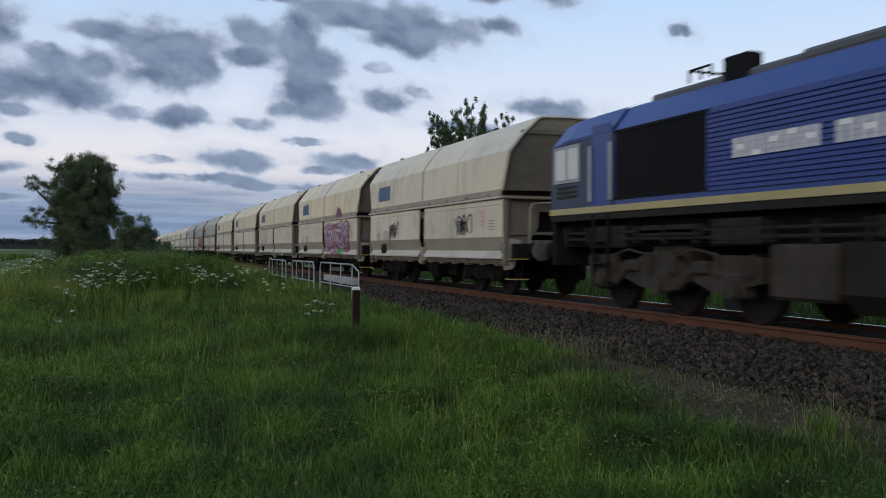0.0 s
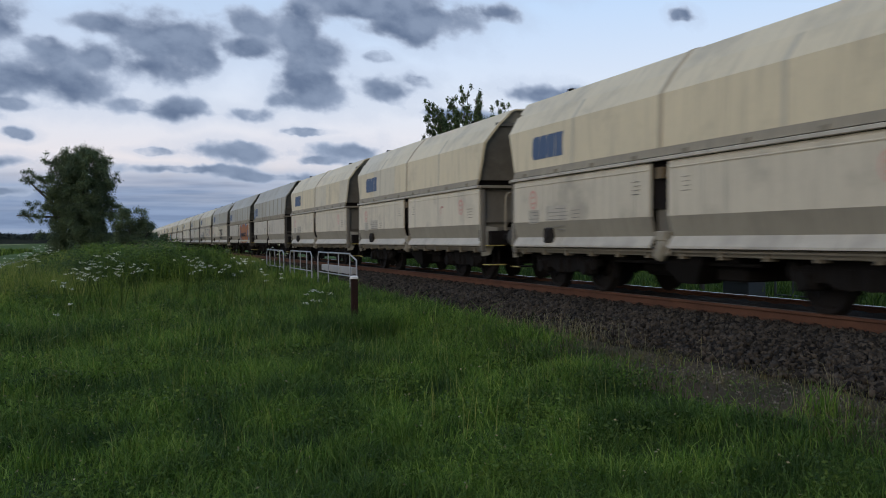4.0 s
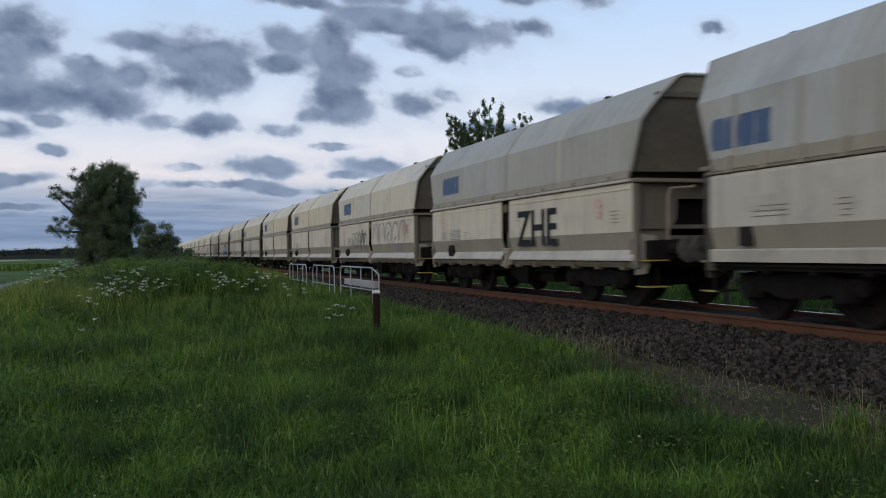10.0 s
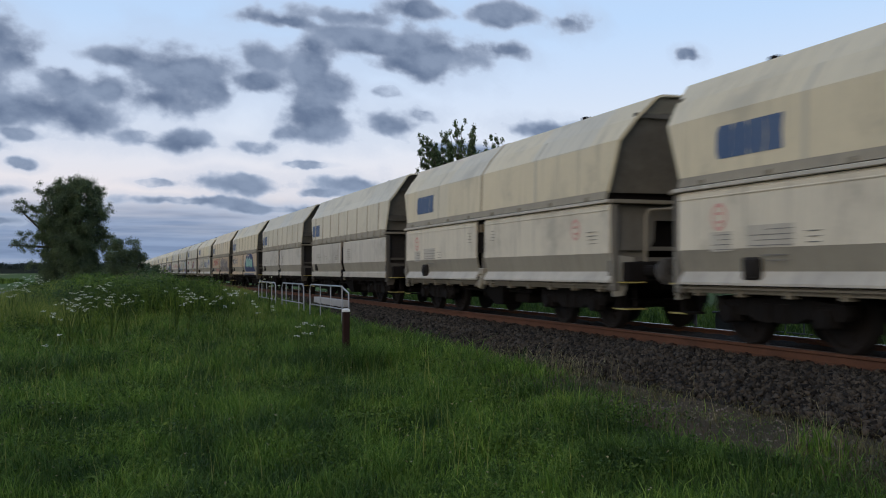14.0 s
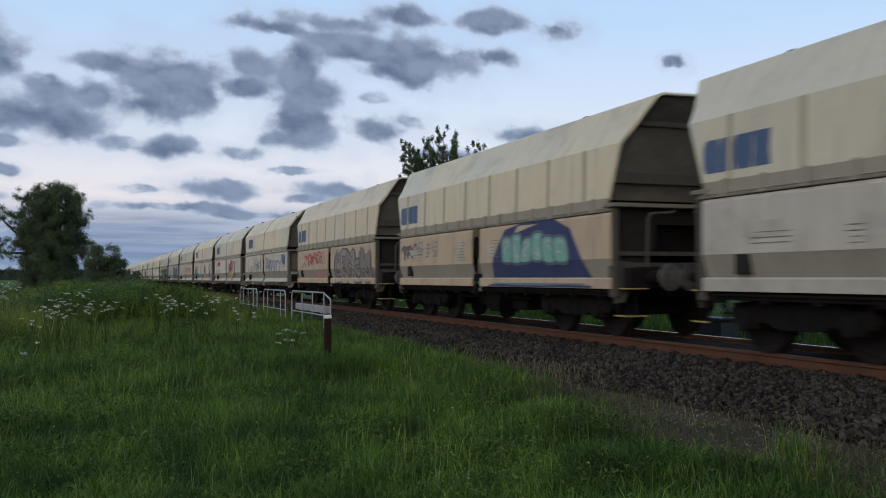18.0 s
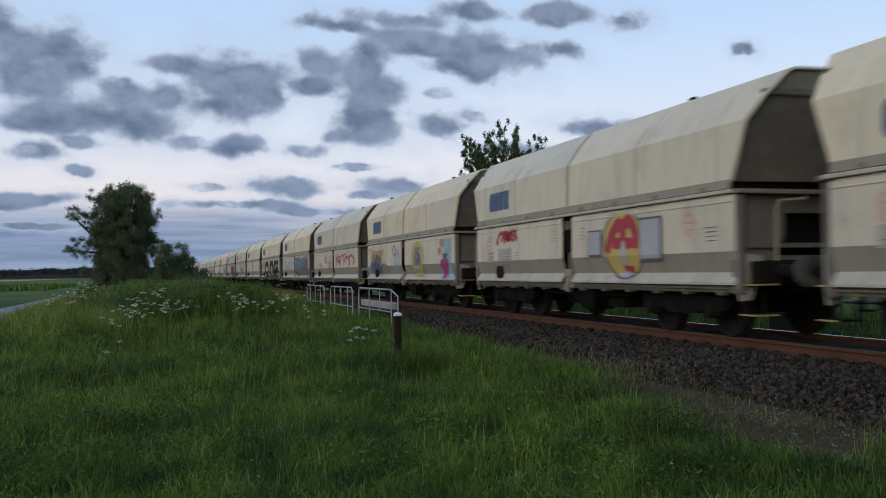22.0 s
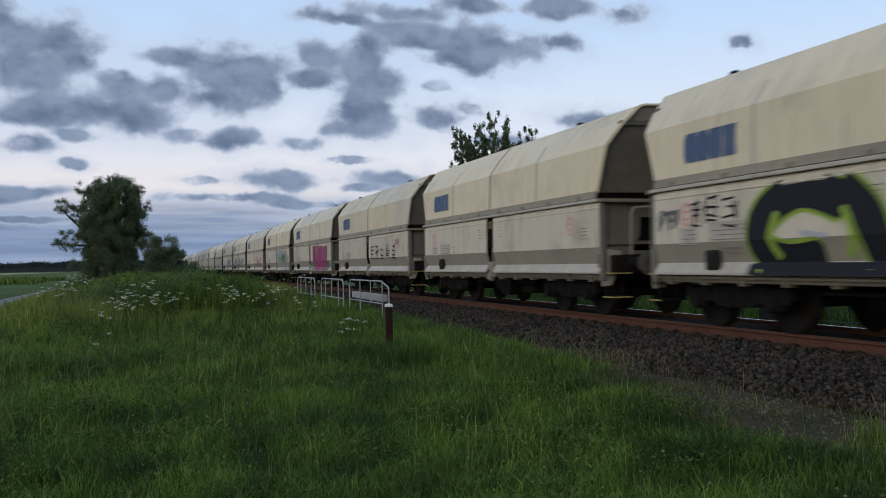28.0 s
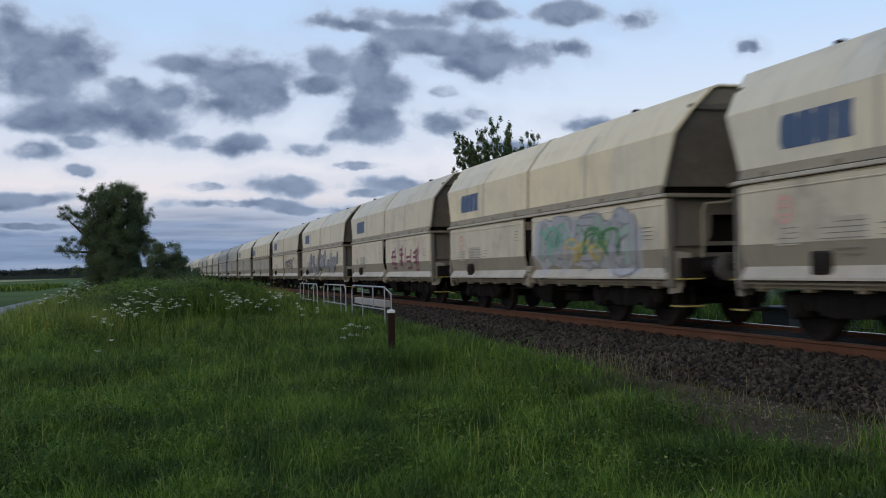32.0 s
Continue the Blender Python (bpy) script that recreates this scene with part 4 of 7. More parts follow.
def curve_pts(ctrl, n=7):
    """A smooth run of points through the control points."""
    out_pts = []
    for i in range(len(ctrl) - 1):
        p0, p1, p2, p3 = ctrl[max(0, i - 1)], ctrl[i], ctrl[i + 1], ctrl[min(len(ctrl) - 1, i + 2)]
        for j in range(n):
            t = j / n
            out_pts.append(tuple(0.5 * (2 * b + (c - a) * t + (2 * a - 5 * b + 4 * c - d) * t * t + (3 * b - a - 3 * c + d) * t ** 3) for a, b, c, d in zip(p0, p1, p2, p3)))
    out_pts.append(ctrl[-1])
    return out_pts


def blob(bm, x, y, z, ry, rz, r, n=26, rough=0.16):
    ph = [r.uniform(0, 6.28) for _ in range(4)]
    vs = []
    for i in range(n):
        a = 2 * math.pi * i / n
        q = 1 + rough * (math.sin(2 * a + ph[0]) + 0.7 * math.sin(3 * a + ph[1]) + 0.5 * math.sin(5 * a + ph[2]))
        vs.append(bm.verts.new((x, y + ry * q * math.cos(a), z + rz * q * math.sin(a))))
    bm.faces.new(vs)


def paint_tag(wagon, y0, y1, z0, z1, mat, seed, letters=4, w=0.07, lay=0.0):
    """Loops and waves that run on without a break: a scrawl, not a word."""
    r = random.Random(seed)
    bm = bmesh.new()
    zm, hz = (z0 + z1) / 2, (z1 - z0) / 2
    for run in range(2 if letters > 2 else 1):
        turns, ph, lean = letters * (0.9 + 0.4 * run), r.uniform(0, 6.28), r.uniform(-0.3, 0.3)
        pts = []
        n = int(16 * turns)
        a0, a1 = (0.0, 1.0) if run == 0 else sorted((r.uniform(0.0, 0.4), r.uniform(0.6, 1.0)))
        for i in range(n + 1):
            f = i / n
            a = ph + 2 * math.pi * turns * f
            amp = hz * (0.72 + 0.28 * math.sin(5.1 * f * letters + seed)) * (1 - 0.35 * run)
            yc = y1 - (y1 - y0) * (a0 + (a1 - a0) * f) + 0.35 * (y1 - y0) / letters * math.cos(a + 0.8 * math.sin(3 * f * letters + seed))
            pts.append((yc + lean * amp * math.sin(a), zm + amp * math.sin(a)))
        stroke(bm, pts, w * (1 - 0.25 * run), -0.001 * run)
    on_door(wagon, bm, mat, lay, "sprayed scrawl on the doors")


def paint_piece(wagon, y0, y1, z0, z1, fill, outline, seed, letters=4, back=None, shine=None):
    """A large filled piece: a cloud of back colour, interlocking fat shapes, an outline and thin lines over them."""
    r = random.Random(seed)
    step = (y1 - y0) / letters
    zc0, hh = (z0 + z1) / 2, z1 - z0
    if back:
        bm = bmesh.new()
        for i in range(letters + 1):
            blob(bm, -0.0006 * i, y0 + (y1 - y0) * i / letters, zc0 + r.uniform(-0.08, 0.08), step * 0.62, hh * 0.50, r)
        on_door(wagon, bm, back, 0.0, "cloud of spray paint behind a large piece")
    edge, body, light = bmesh.new(), bmesh.new(), bmesh.new()
    for i in range(letters):
        yc, zc = y0 + (i + 0.5) * step, zc0 + r.uniform(-0.06, 0.06)
        lean = r.uniform(-0.5, 0.5)
        for j in range(4):
            oy, oz = r.uniform(-0.34, 0.34) * step, r.uniform(-0.30, 0.30) * hh
            q = r.uniform(0.55, 1.0)
            rs = seed * 31 + i * 4 + j
            blob(edge, -0.0005 * (4 * i + j), yc + oy + lean * oz, zc + oz, step * 0.36 * q, hh * 0.30 * q, random.Random(rs), rough=0.22)
            blob(body, -0.0005 * (4 * i + j), yc + oy + lean * oz, zc + oz, step * 0.36 * q - 0.05, hh * 0.30 * q - 0.05, random.Random(rs), rough=0.22)
        c = [(yc + r.uniform(-0.5, 0.5) * step, zc + r.uniform(-0.42, 0.42) * hh) for _ in range(4)]
        stroke(light, curve_pts(c), 0.05)
        stroke(light, curve_pts([(yc + 0.4 * step, zc + r.uniform(0.2, 0.4) * hh), (yc, zc + r.uniform(0.1, 0.45) * hh), (yc - 0.4 * step, zc + r.uniform(0.2, 0.4) * hh)]), 0.035, -0.001)
    on_door(wagon, edge, outline, 0.006, "outline of a sprayed piece")
    on_door(wagon, body, fill, 0.016, "filled shapes of a sprayed piece")
    on_door(wagon, light, shine or outline, 0.026, "thin sprayed lines")


def paint_letters(wagon, text, y_left, z0, height, mat):
    """Readable letters on the door, from left to right as one faces the near side."""
    cu = bpy.data.curves.new("lettering", "FONT")
    cu.body, cu.size, cu.offset = text, height * 1.38, 0.02
    ob = new("lettering", cu)
    bpy.context.view_layer.update()
    me = bpy.data.meshes.new_from_object(ob)
    bpy.data.objects.remove(ob)
    for v in me.vertices:
        v.co = Vector((-1.465, y_left - v.co.x, z0 + v.co.y))
    me.materials.clear()
    me.materials.append(mat)
    o = new("lettering", me)
    o.parent = wagon
    tagged(o, "black stencilled letters")


def paint_lobes(wagon, y0, y1, z0, z1, fill, outline, seed, n=5, back=None, shine=None, arch=0.0):
    """A row of fat rounded shapes that overlap, each with its own dark edge, and loose highlights."""
    r = random.Random(seed)
    w = (y1 - y0) / n
    if back:
        bm = bmesh.new()
        for i in range(n + 1):
            blob(bm, -0.0004 * i, y0 + (y1 - y0) * i / n, (z0 + z1) / 2 + r.uniform(-0.1, 0.1), w * 0.75, (z1 - z0) * 0.52, r)
        on_door(wagon, bm, back, 0.0, "cloud of spray paint behind a large piece")
    edge, body, light = bmesh.new(), bmesh.new(), bmesh.new()
    for i in range(n):
        yc = y1 - (i + 0.5) * w
        top = z1 - arch * (2 * (i + 0.5) / n - 1) ** 2 - r.uniform(0.0, 0.12)
        low, lean = z0 + r.uniform(0, 0.08), r.uniform(-0.30, 0.30)
        waist = r.uniform(0.7, 1.0)
        for bm, g2, lay in ((edge, 0.055, 0.0), (body, 0.0, 0.0008)):
            pts = []
            for j in range(24):
                a = 2 * math.pi * j / 24
                ca, sa = math.cos(a), math.sin(a)
                sy = math.copysign(abs(ca) ** 0.7, ca) * (w * 0.58 + g2) * (waist if abs(sa) < 0.6 else 1.0)
                sz = math.copysign(abs(sa) ** 0.6, sa) * ((top - low) / 2 + g2)
                pts.append((-0.0018 * i - lay, yc + sy + lean * sz, (top + low) / 2 + sz))
            bm.faces.new([bm.verts.new(q) for q in pts])
        zc = (top + low) / 2
        c = [(yc + r.uniform(-0.3, 0.3) * w, zc + r.uniform(-0.35, 0.35) * (top - low)) for _ in range(3)]
        stroke(light, curve_pts(c), 0.05, -0.012)
        stroke(light, curve_pts([(yc - 0.25 * w, top - 0.12), (yc, top - 0.06), (yc + 0.25 * w, top - 0.12)]), 0.035, -0.012)
    on_door(wagon, edge, outline, 0.006, "outline of a sprayed piece")
    on_door(wagon, body, fill, 0.006, "filled shapes of a sprayed piece")
    on_door(wagon, light, shine or outline, 0.006, "thin sprayed lines")


BENDS = [[(0.0, 0.0), (0.12, 0.95), (0.55, 0.45), (0.9, 1.0)], [(1.0, 0.9), (0.3, 1.0), (0.05, 0.4), (0.5, 0.05), (1.0, 0.2)], [(0.1, 0.05), (0.45, 1.0), (0.95, 0.0)],
         [(0.0, 0.95), (0.95, 0.9), (0.2, 0.5), (0.95, 0.15), (0.1, 0.05)], [(0.15, 1.0), (0.1, 0.1), (0.85, 0.0), (0.9, 0.95)], [(0.0, 0.55), (0.9, 0.75), (0.6, 0.05)]]


def paint_wild(wagon, y0, y1, z0, z1, fills, outline, seed, letters=5, thick=0.20, rim=0.07, back=None, shine=None):
    """A large sprayed piece: broad bent strokes that interlock, each with a rim, over a ragged cloud of colour."""
    r = random.Random(seed)
    w, hh = (y1 - y0) / letters, z1 - z0
    if back:
        bm = bmesh.new()
        for i in range(letters * 2 + 1):
            blob(bm, -0.0003 * i, y0 + (y1 - y0) * i / (2 * letters), (z0 + z1) / 2 + r.uniform(-0.14, 0.14) * hh, w * 0.55, hh * r.uniform(0.40, 0.58), r, rough=0.2)
        on_door(wagon, bm, back, 0.0, "cloud of spray paint behind a large piece")
    edge, light = bmesh.new(), bmesh.new()
    bodies = [bmesh.new() for _ in fills]
    for i in range(letters):
        ya, lift, lean = y1 - i * w, r.uniform(-0.05, 0.05) * hh, r.uniform(-0.15, 0.15)
        for j in range(3):
            bend = BENDS[r.randrange(len(BENDS))]
            pts = curve_pts([(ya - w * (-0.08 + 1.16 * a) - lean * w * b + r.uniform(-0.16, 0.16), z0 + thick / 2 + lift + (hh - thick) * min(1.0, max(0.0, b + r.uniform(-0.2, 0.2)))) for a, b in bend], 5)
            q = thick * r.uniform(0.75, 1.25) * (1.0 if j == 0 else 0.7)
            lay = -0.0010 * (3 * i + j)
            stroke(edge, pts, q + 2 * rim, lay)
            stroke(bodies[(i + j) % len(fills)], pts, q, lay - 0.0006)
            if j == 0:
                stroke(light, [(a, b + q * 0.22) for a, b in pts[len(pts) // 4: 3 * len(pts) // 4]], q * 0.16, lay - 0.0009)
    on_door(wagon, edge, outline, 0.006, "outline of a sprayed piece")
    for bm, m in zip(bodies, fills):
        on_door(wagon, bm, m, 0.006, "filled shapes of a sprayed piece")
    on_door(wagon, light, shine or outline, 0.006, "thin sprayed lines")


def paint_strokes(wagon, runs, mat, lay=0.006, extra=0.0):
    """Broad sprayed strokes given by their bends (y, z) and widths."""
    bm = bmesh.new()
    for i, (pts, w) in enumerate(runs):
        stroke(bm, curve_pts(pts), w + extra, -0.0006 * i)
    on_door(wagon, bm, mat, lay, "broad sprayed strokes")


def paint_arches(wagon, y0, y1, z0, z1, mat, seed, n=6, w=0.07):
    """A row of tall looping arches, some with a curl at the foot."""
    r = random.Random(seed)
    bm = bmesh.new()
    step, hh = (y1 - y0) / n, z1 - z0
    for i in range(n):
        a, k2 = y1 - (i + 0.1) * step, r.uniform(0.75, 1.0)
        top, low = z0 + hh * k2, z0 + hh * r.uniform(0.0, 0.22)
        pts = [(a, low + 0.15 * hh), (a - 0.06 * step, top - 0.2 * hh), (a - 0.35 * step, top), (a - 0.75 * step, top - 0.1 * hh), (a - 0.85 * step, low + 0.35 * hh)]
        if r.random() < 0.6:
            pts += [(a - 0.6 * step, low), (a - 0.25 * step, low + 0.25 * hh), (a - 0.55 * step, low + 0.42 * hh)]
        stroke(bm, curve_pts(pts), w * r.uniform(0.8, 1.2), -0.0006 * i)
    on_door(wagon, bm, mat, 0.0, "tall sprayed loops on the door")


def paint_ticks(wagon, y0, y1, z0, z1, mat, seed, cells=5, w=0.06):
    """Groups of short crossing strokes."""
    r = random.Random(seed)
    bm = bmesh.new()
    cw = (y1 - y0) / cells
    for i in range(cells):
        a, b = y1 - (i + 0.92) * cw, y1 - (i + 0.08) * cw
        dz = r.uniform(-0.06, 0.06)
        for j in range(r.randrange(3, 5)):
            z = z0 + dz + (z1 - z0) * (j + r.uniform(0.2, 0.8)) / 4.5
            stroke(bm, [(b - r.uniform(0, 0.3) * cw, z), (a + r.uniform(0, 0.3) * cw, z + r.uniform(-0.05, 0.05))], w, -0.001)
        for j in range(r.randrange(2, 4)):
            y = r.uniform(a, b)
            stroke(bm, [(y, z0 + dz + r.uniform(0, 0.3) * (z1 - z0)), (y + r.uniform(-0.06, 0.06), z1 + dz - r.uniform(0, 0.3) * (z1 - z0))], w, -0.002)
    on_door(wagon, bm, mat, 0.0, "short sprayed strokes on the door")


def paint_patch(wagon, shapes, mat, lay, label="sprayed shape on the door"):
    """Flat shapes given by their corners (y, z)."""
    bm = bmesh.new()
    for i, pts in enumerate(shapes):
        bm.faces.new([bm.verts.new((-0.0005 * i, y, z)) for y, z in pts])
    on_door(wagon, bm, mat, lay, label)


def oval(y, z, ry, rz, n=28, wob=0.0):
    return [(y + ry * (1 + wob * math.sin(3 * a)) * math.cos(a), z + rz * (1 + wob * math.cos(2 * a)) * math.sin(a)) for a in (2 * math.pi * i / n for i in range(n))]


def oblong(y0, y1, z0, z1):
    return [(y0, z0), (y1, z0), (y1, z1), (y0, z1)]


BLACK = spray("black", (0.016, 0.016, 0.019))
DGREY = spray("dark_grey", (0.14, 0.14, 0.145))
MGREY = spray("grey", (0.27, 0.27, 0.28))
LGREY = spray("pale_grey", (0.45, 0.45, 0.46))
MAROON = spray("maroon", (0.23, 0.085, 0.12))
PINK = spray("dusty_pink", (0.40, 0.27, 0.33))
ORANGE = spray("orange", (0.38, 0.155, 0.07), (0.20, 0.10, 0.05))
SKYBLUE = spray("blue", (0.10, 0.20, 0.36))
NAVY = spray("navy", (0.050, 0.065, 0.14))
MINT = spray("mint", (0.22, 0.42, 0.33))
RED = spray("red", (0.42, 0.065, 0.07))
SALMON = spray("salmon", (0.52, 0.28, 0.23))
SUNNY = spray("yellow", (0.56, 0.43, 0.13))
MAGENTA = spray("magenta", (0.33, 0.065, 0.15), (0.24, 0.05, 0.11))
GREEN = spray("green", (0.10, 0.24, 0.10))
LIME = spray("lime", (0.30, 0.42, 0.06))
AQUA = spray("aqua", (0.28, 0.48, 0.54))
SLATE = spray("slate", (0.13, 0.165, 0.185))
SILVER = spray("silver", (0.40, 0.40, 0.41))

# ---------------------------------------------------------------- the train
proto = {"A": make_wagon("A"), "B": make_wagon("B")}
KINDS = "AAAAABBAAAABBBBAAAAAAAAAAAAABAAABBBBAAABAAAABBAA"
TINTS = "PCCCCGGGPCCBPCCCPCPCCCCPCPPPPPGGGPGGPPGGPPGGPPGG"   # C cream, P greyed cream, G grey, B pale ribbed
wagons = []
for i, (kind, tint) in enumerate(zip(KINDS, TINTS)):
    src = proto[kind]
    wg = src if i in (KINDS.index("A"), KINDS.index("B")) else copy_thing(src, Matrix.Identity(4))
    wagons.append((wg, kind, tint))
for i, (wg, kind, tint) in enumerate(wagons):
    shell_m = {"C": CREAM, "P": PALE, "G": GREY, "B": PALE}[tint]
    for o in wg.children:
        base_name = o.name.split(".")[0]
        if base_name == "hopper_shell" and shell_m is not CREAM:
            o.material_slots[0].link = "OBJECT"
            o.material_slots[0].material = shell_m
        if base_name == "hopper_shell" and i == 14:
            o.material_slots[0].link = "OBJECT"
            o.material_slots[0].material = TANSHELL
        if base_name == "rib" and tint == "G":
            o.material_slots[0].link = "OBJECT"
            o.material_slots[0].material = GREYRIB
        # Rear wagons: doors dimmed in colour for distance and grazing view.
        if base_name == "side_door" and i >= 28:
            o.material_slots[0].link = "OBJECT"
            o.material_slots[0].material = DOOR_FAR
        if base_name == "side_door" and i in (13, 14):
            o.material_slots[0].link = "OBJECT"
            o.material_slots[0].material = DOOR_TAN
            for c in o.children:
                if c.name.startswith("door_lip"):
                    c.material_slots[0].link = "OBJECT"
                    c.material_slots[0].material = DOOR_TAN
    words = {"C": "cream-painted", "P": "faded cream-grey", "G": "weathered grey", "B": "pale ribbed"}[tint]
    tagged(wg, f"{words} bulk hopper wagon with " + ("smooth sides and light doors" if kind == "A" else "ribbed sides and dusty doors"))


def W(n):
    return wagons[n - 1][0]


# y grows towards the wagon's rear, which is drawn on the left as one faces the near side
paint_tag(W(1), -3.9, -2.7, 1.35, 1.95, BLACK, 3, 4, 0.055)
paint_tag(W(1), 2.2, 3.2, 1.35, 1.95, BLACK, 4, 4, 0.055)
paint_wild(W(2), -4.3, -0.45, 0.98, 2.14, [PINK, SILVER], MAROON, 7, 5, 0.24, 0.07, back=MAROON, shine=LGREY)
bm = bmesh.new()
bm.faces.new([bm.verts.new((-1.475 + 0.02 * (zq - 2.3), yq, zq)) for yq, zq in ((-2.45, 2.27), (-3.35, 2.27), (-3.25, 2.5), (-3.0, 2.72), (-2.75, 2.74), (-2.55, 2.55))])
part("graffiti", bm, MAROON, W(2), "sprayed peak that runs up over the skirt")
paint_patch(W(2), [oval(-3.0, 1.0, 0.55, 0.14, wob=0.1)], GREEN, 0.020)
paint_tag(W(2), -5.0, -4.45, 1.35, 2.05, SALMON, 8, 2, 0.06)
paint_tag(W(4), -3.2, -2.9, 1.6, 1.9, SALMON, 9, 1, 0.05)
paint_patch(W(7), [oblong(-5.0, -4.6, 0.88, 1.75), oblong(-1.35, -1.0, 0.88, 1.75), oval(-3.9, 2.0, 0.5, 0.16), oval(-2.2, 1.98, 0.6, 0.16)], SKYBLUE, 0.002)
paint_lobes(W(7), -4.75, -1.30, 0.90, 2.12, ORANGE, ORANGE, 11, 5, back=ORANGE, shine=MAROON, arch=0.15)
paint_tag(W(7), -4.4, -1.5, 1.25, 1.55, BLACK, 12, 5, 0.07, 0.022)
paint_patch(W(7), [oval(-3.6, 0.98, 0.22, 0.09), oval(-2.7, 0.98, 0.18, 0.08), oval(-4.3, 1.0, 0.2, 0.08)], SUNNY, 0.022)
paint_letters(W(8), "ZHE", -0.75, 1.20, 0.78, BLACK)
paint_arches(W(9), -4.9, -0.4, 1.10, 2.16, MGREY, 15, 5, 0.085)
paint_tag(W(9), -5.2, -4.5, 1.55, 1.95, SALMON, 17, 2, 0.08)
paint_arches(W(9), 0.45, 2.9, 1.15, 2.0, DGREY, 16, 5, 0.05)
paint_tag(W(9), 0.5, 1.7, 1.15, 2.05, DGREY, 18, 3, 0.05)
paint_patch(W(14), [[(-0.75, 0.88), (-0.95, 1.5), (-1.5, 2.05), (-2.4, 2.18), (-3.6, 2.16), (-4.2, 1.95), (-4.6, 1.4), (-4.95, 0.88)]], NAVY, 0.0)
paint_lobes(W(14), -4.1, -1.4, 1.32, 1.94, MINT, SLATE, 21, 6, shine=LGREY, arch=0.05)
paint_strokes(W(14), [([(-0.9, 1.0), (-2.6, 0.97), (-4.8, 1.0)], 0.14)], SLATE, 0.012)
paint_tag(W(14), 3.9, 5.0, 1.55, 2.0, DGREY, 22, 4, 0.07)
paint_ticks(W(14), 2.2, 3.8, 1.55, 2.0, MGREY, 23, 3, 0.05)
paint_wild(W(15), -5.0, -0.9, 0.95, 2.08, [spray("warm_grey", (0.27, 0.235, 0.205)), spray("dusty_grey", (0.34, 0.295, 0.25))], spray("umber", (0.125, 0.105, 0.095)), 25, 5, 0.26, 0.05, shine=DGREY)



paint_tag(W(15), 0.8, 4.0, 1.45, 2.05, RED, 26, 5, 0.06)
paint_tag(W(15), 0.4, 2.6, 0.95, 1.35, SALMON, 27, 4, 0.10)
paint_tag(W(16), -4.5, -0.5, 1.30, 2.05, SLATE, 31, 7, 0.06)
paint_tag(W(16), -4.3, -1.0, 1.40, 1.95, LGREY, 34, 5, 0.10, 0.003)
paint_tag(W(16), -5.3, -4.5, 1.60, 2.1, SKYBLUE, 32, 3, 0.12)
paint_ticks(W(16), 0.5, 2.6, 1.35, 2.0, SLATE, 33, 4, 0.09)
# a yellow shield with a red blotch between two framed boxes
paint_patch(W(17), [oval(-2.36, 1.58, 0.76, 0.68, wob=0.05)], DGREY, 0.002)
paint_patch(W(17), [oval(-2.36, 1.58, 0.70, 0.63, wob=0.05)], SUNNY, 0.006)
paint_strokes(W(17), [([(-1.78, 1.45), (-1.95, 1.75), (-2.25, 1.98), (-2.42, 1.70)], 0.24), ([(-2.30, 1.75), (-2.55, 2.02), (-2.82, 1.80), (-2.80, 1.50)], 0.24), ([(-2.0, 1.62), (-2.7, 1.60)], 0.22), ([(-2.35, 1.45), (-2.42, 1.15), (-2.7, 1.12)], 0.14)], RED, 0.010)
paint_patch(W(17), [oval(-2.40, 1.42, 0.09, 0.24), oval(-2.40, 1.03, 0.2, 0.06)], LGREY, 0.016)

paint_patch(W(17), [oblong(-3.72, -2.98, 1.26, 2.04), oblong(-1.58, -1.02, 1.38, 1.90)], DGREY, 0.018)
paint_patch(W(17), [oblong(-3.67, -3.02, 1.31, 2.00), oblong(-1.54, -1.06, 1.42, 1.87)], LGREY, 0.024)
paint_ticks(W(17), -3.6, -3.08, 1.35, 1.95, MGREY, 36, 2, 0.06)
paint_ticks(W(17), -1.5, -1.1, 1.46, 1.82, MGREY, 37, 2, 0.05)
paint_tag(W(17), 2.6, 3.95, 1.80, 2.14, RED, 38, 4, 0.10)
# a yellow ring round a grey figure, a pink and aqua piece
paint_patch(W(18), [oval(-1.86, 1.62, 0.74, 0.56, wob=0.06)], SUNNY, 0.004)
paint_patch(W(18), [oval(-1.90, 1.62, 0.44, 0.36, wob=0.10), oval(-1.80, 1.25, 0.34, 0.22)], LGREY, 0.010)
paint_tag(W(18), -2.3, -1.45, 1.15, 1.95, DGREY, 41, 3, 0.06, 0.016)
paint_tag(W(18), -2.5, -1.2, 0.95, 1.25, SUNNY, 40, 3, 0.10, 0.018)
paint_patch(W(18), [oval(-5.15, 1.9, 0.50, 0.26, wob=0.2), oval(-5.3, 1.2, 0.35, 0.5, wob=0.15), oval(-4.9, 0.98, 0.7, 0.08)], AQUA, 0.004)
paint_patch(W(18), [oval(-4.80, 1.32, 0.40, 0.24, wob=0.1), oval(-4.75, 1.05, 0.25, 0.14)], MAGENTA, 0.010)
paint_patch(W(18), [oval(-4.55, 2.0, 0.22, 0.14, wob=0.2), oval(-4.3, 1.75, 0.14, 0.12)], SALMON, 0.010)
paint_patch(W(18), [oval(-4.85, 1.60, 0.22, 0.10, wob=0.2)], DGREY, 0.014)
paint_tag(W(18), 2.7, 5.2, 1.55, 2.1, SALMON, 43, 6, 0.06)
paint_tag(W(18), 2.6, 4.8, 1.45, 1.95, SUNNY, 44, 5, 0.06, 0.004)
paint_tag(W(18), 2.2, 5.0, 1.00, 1.60, SKYBLUE, 45, 6, 0.06, 0.008)
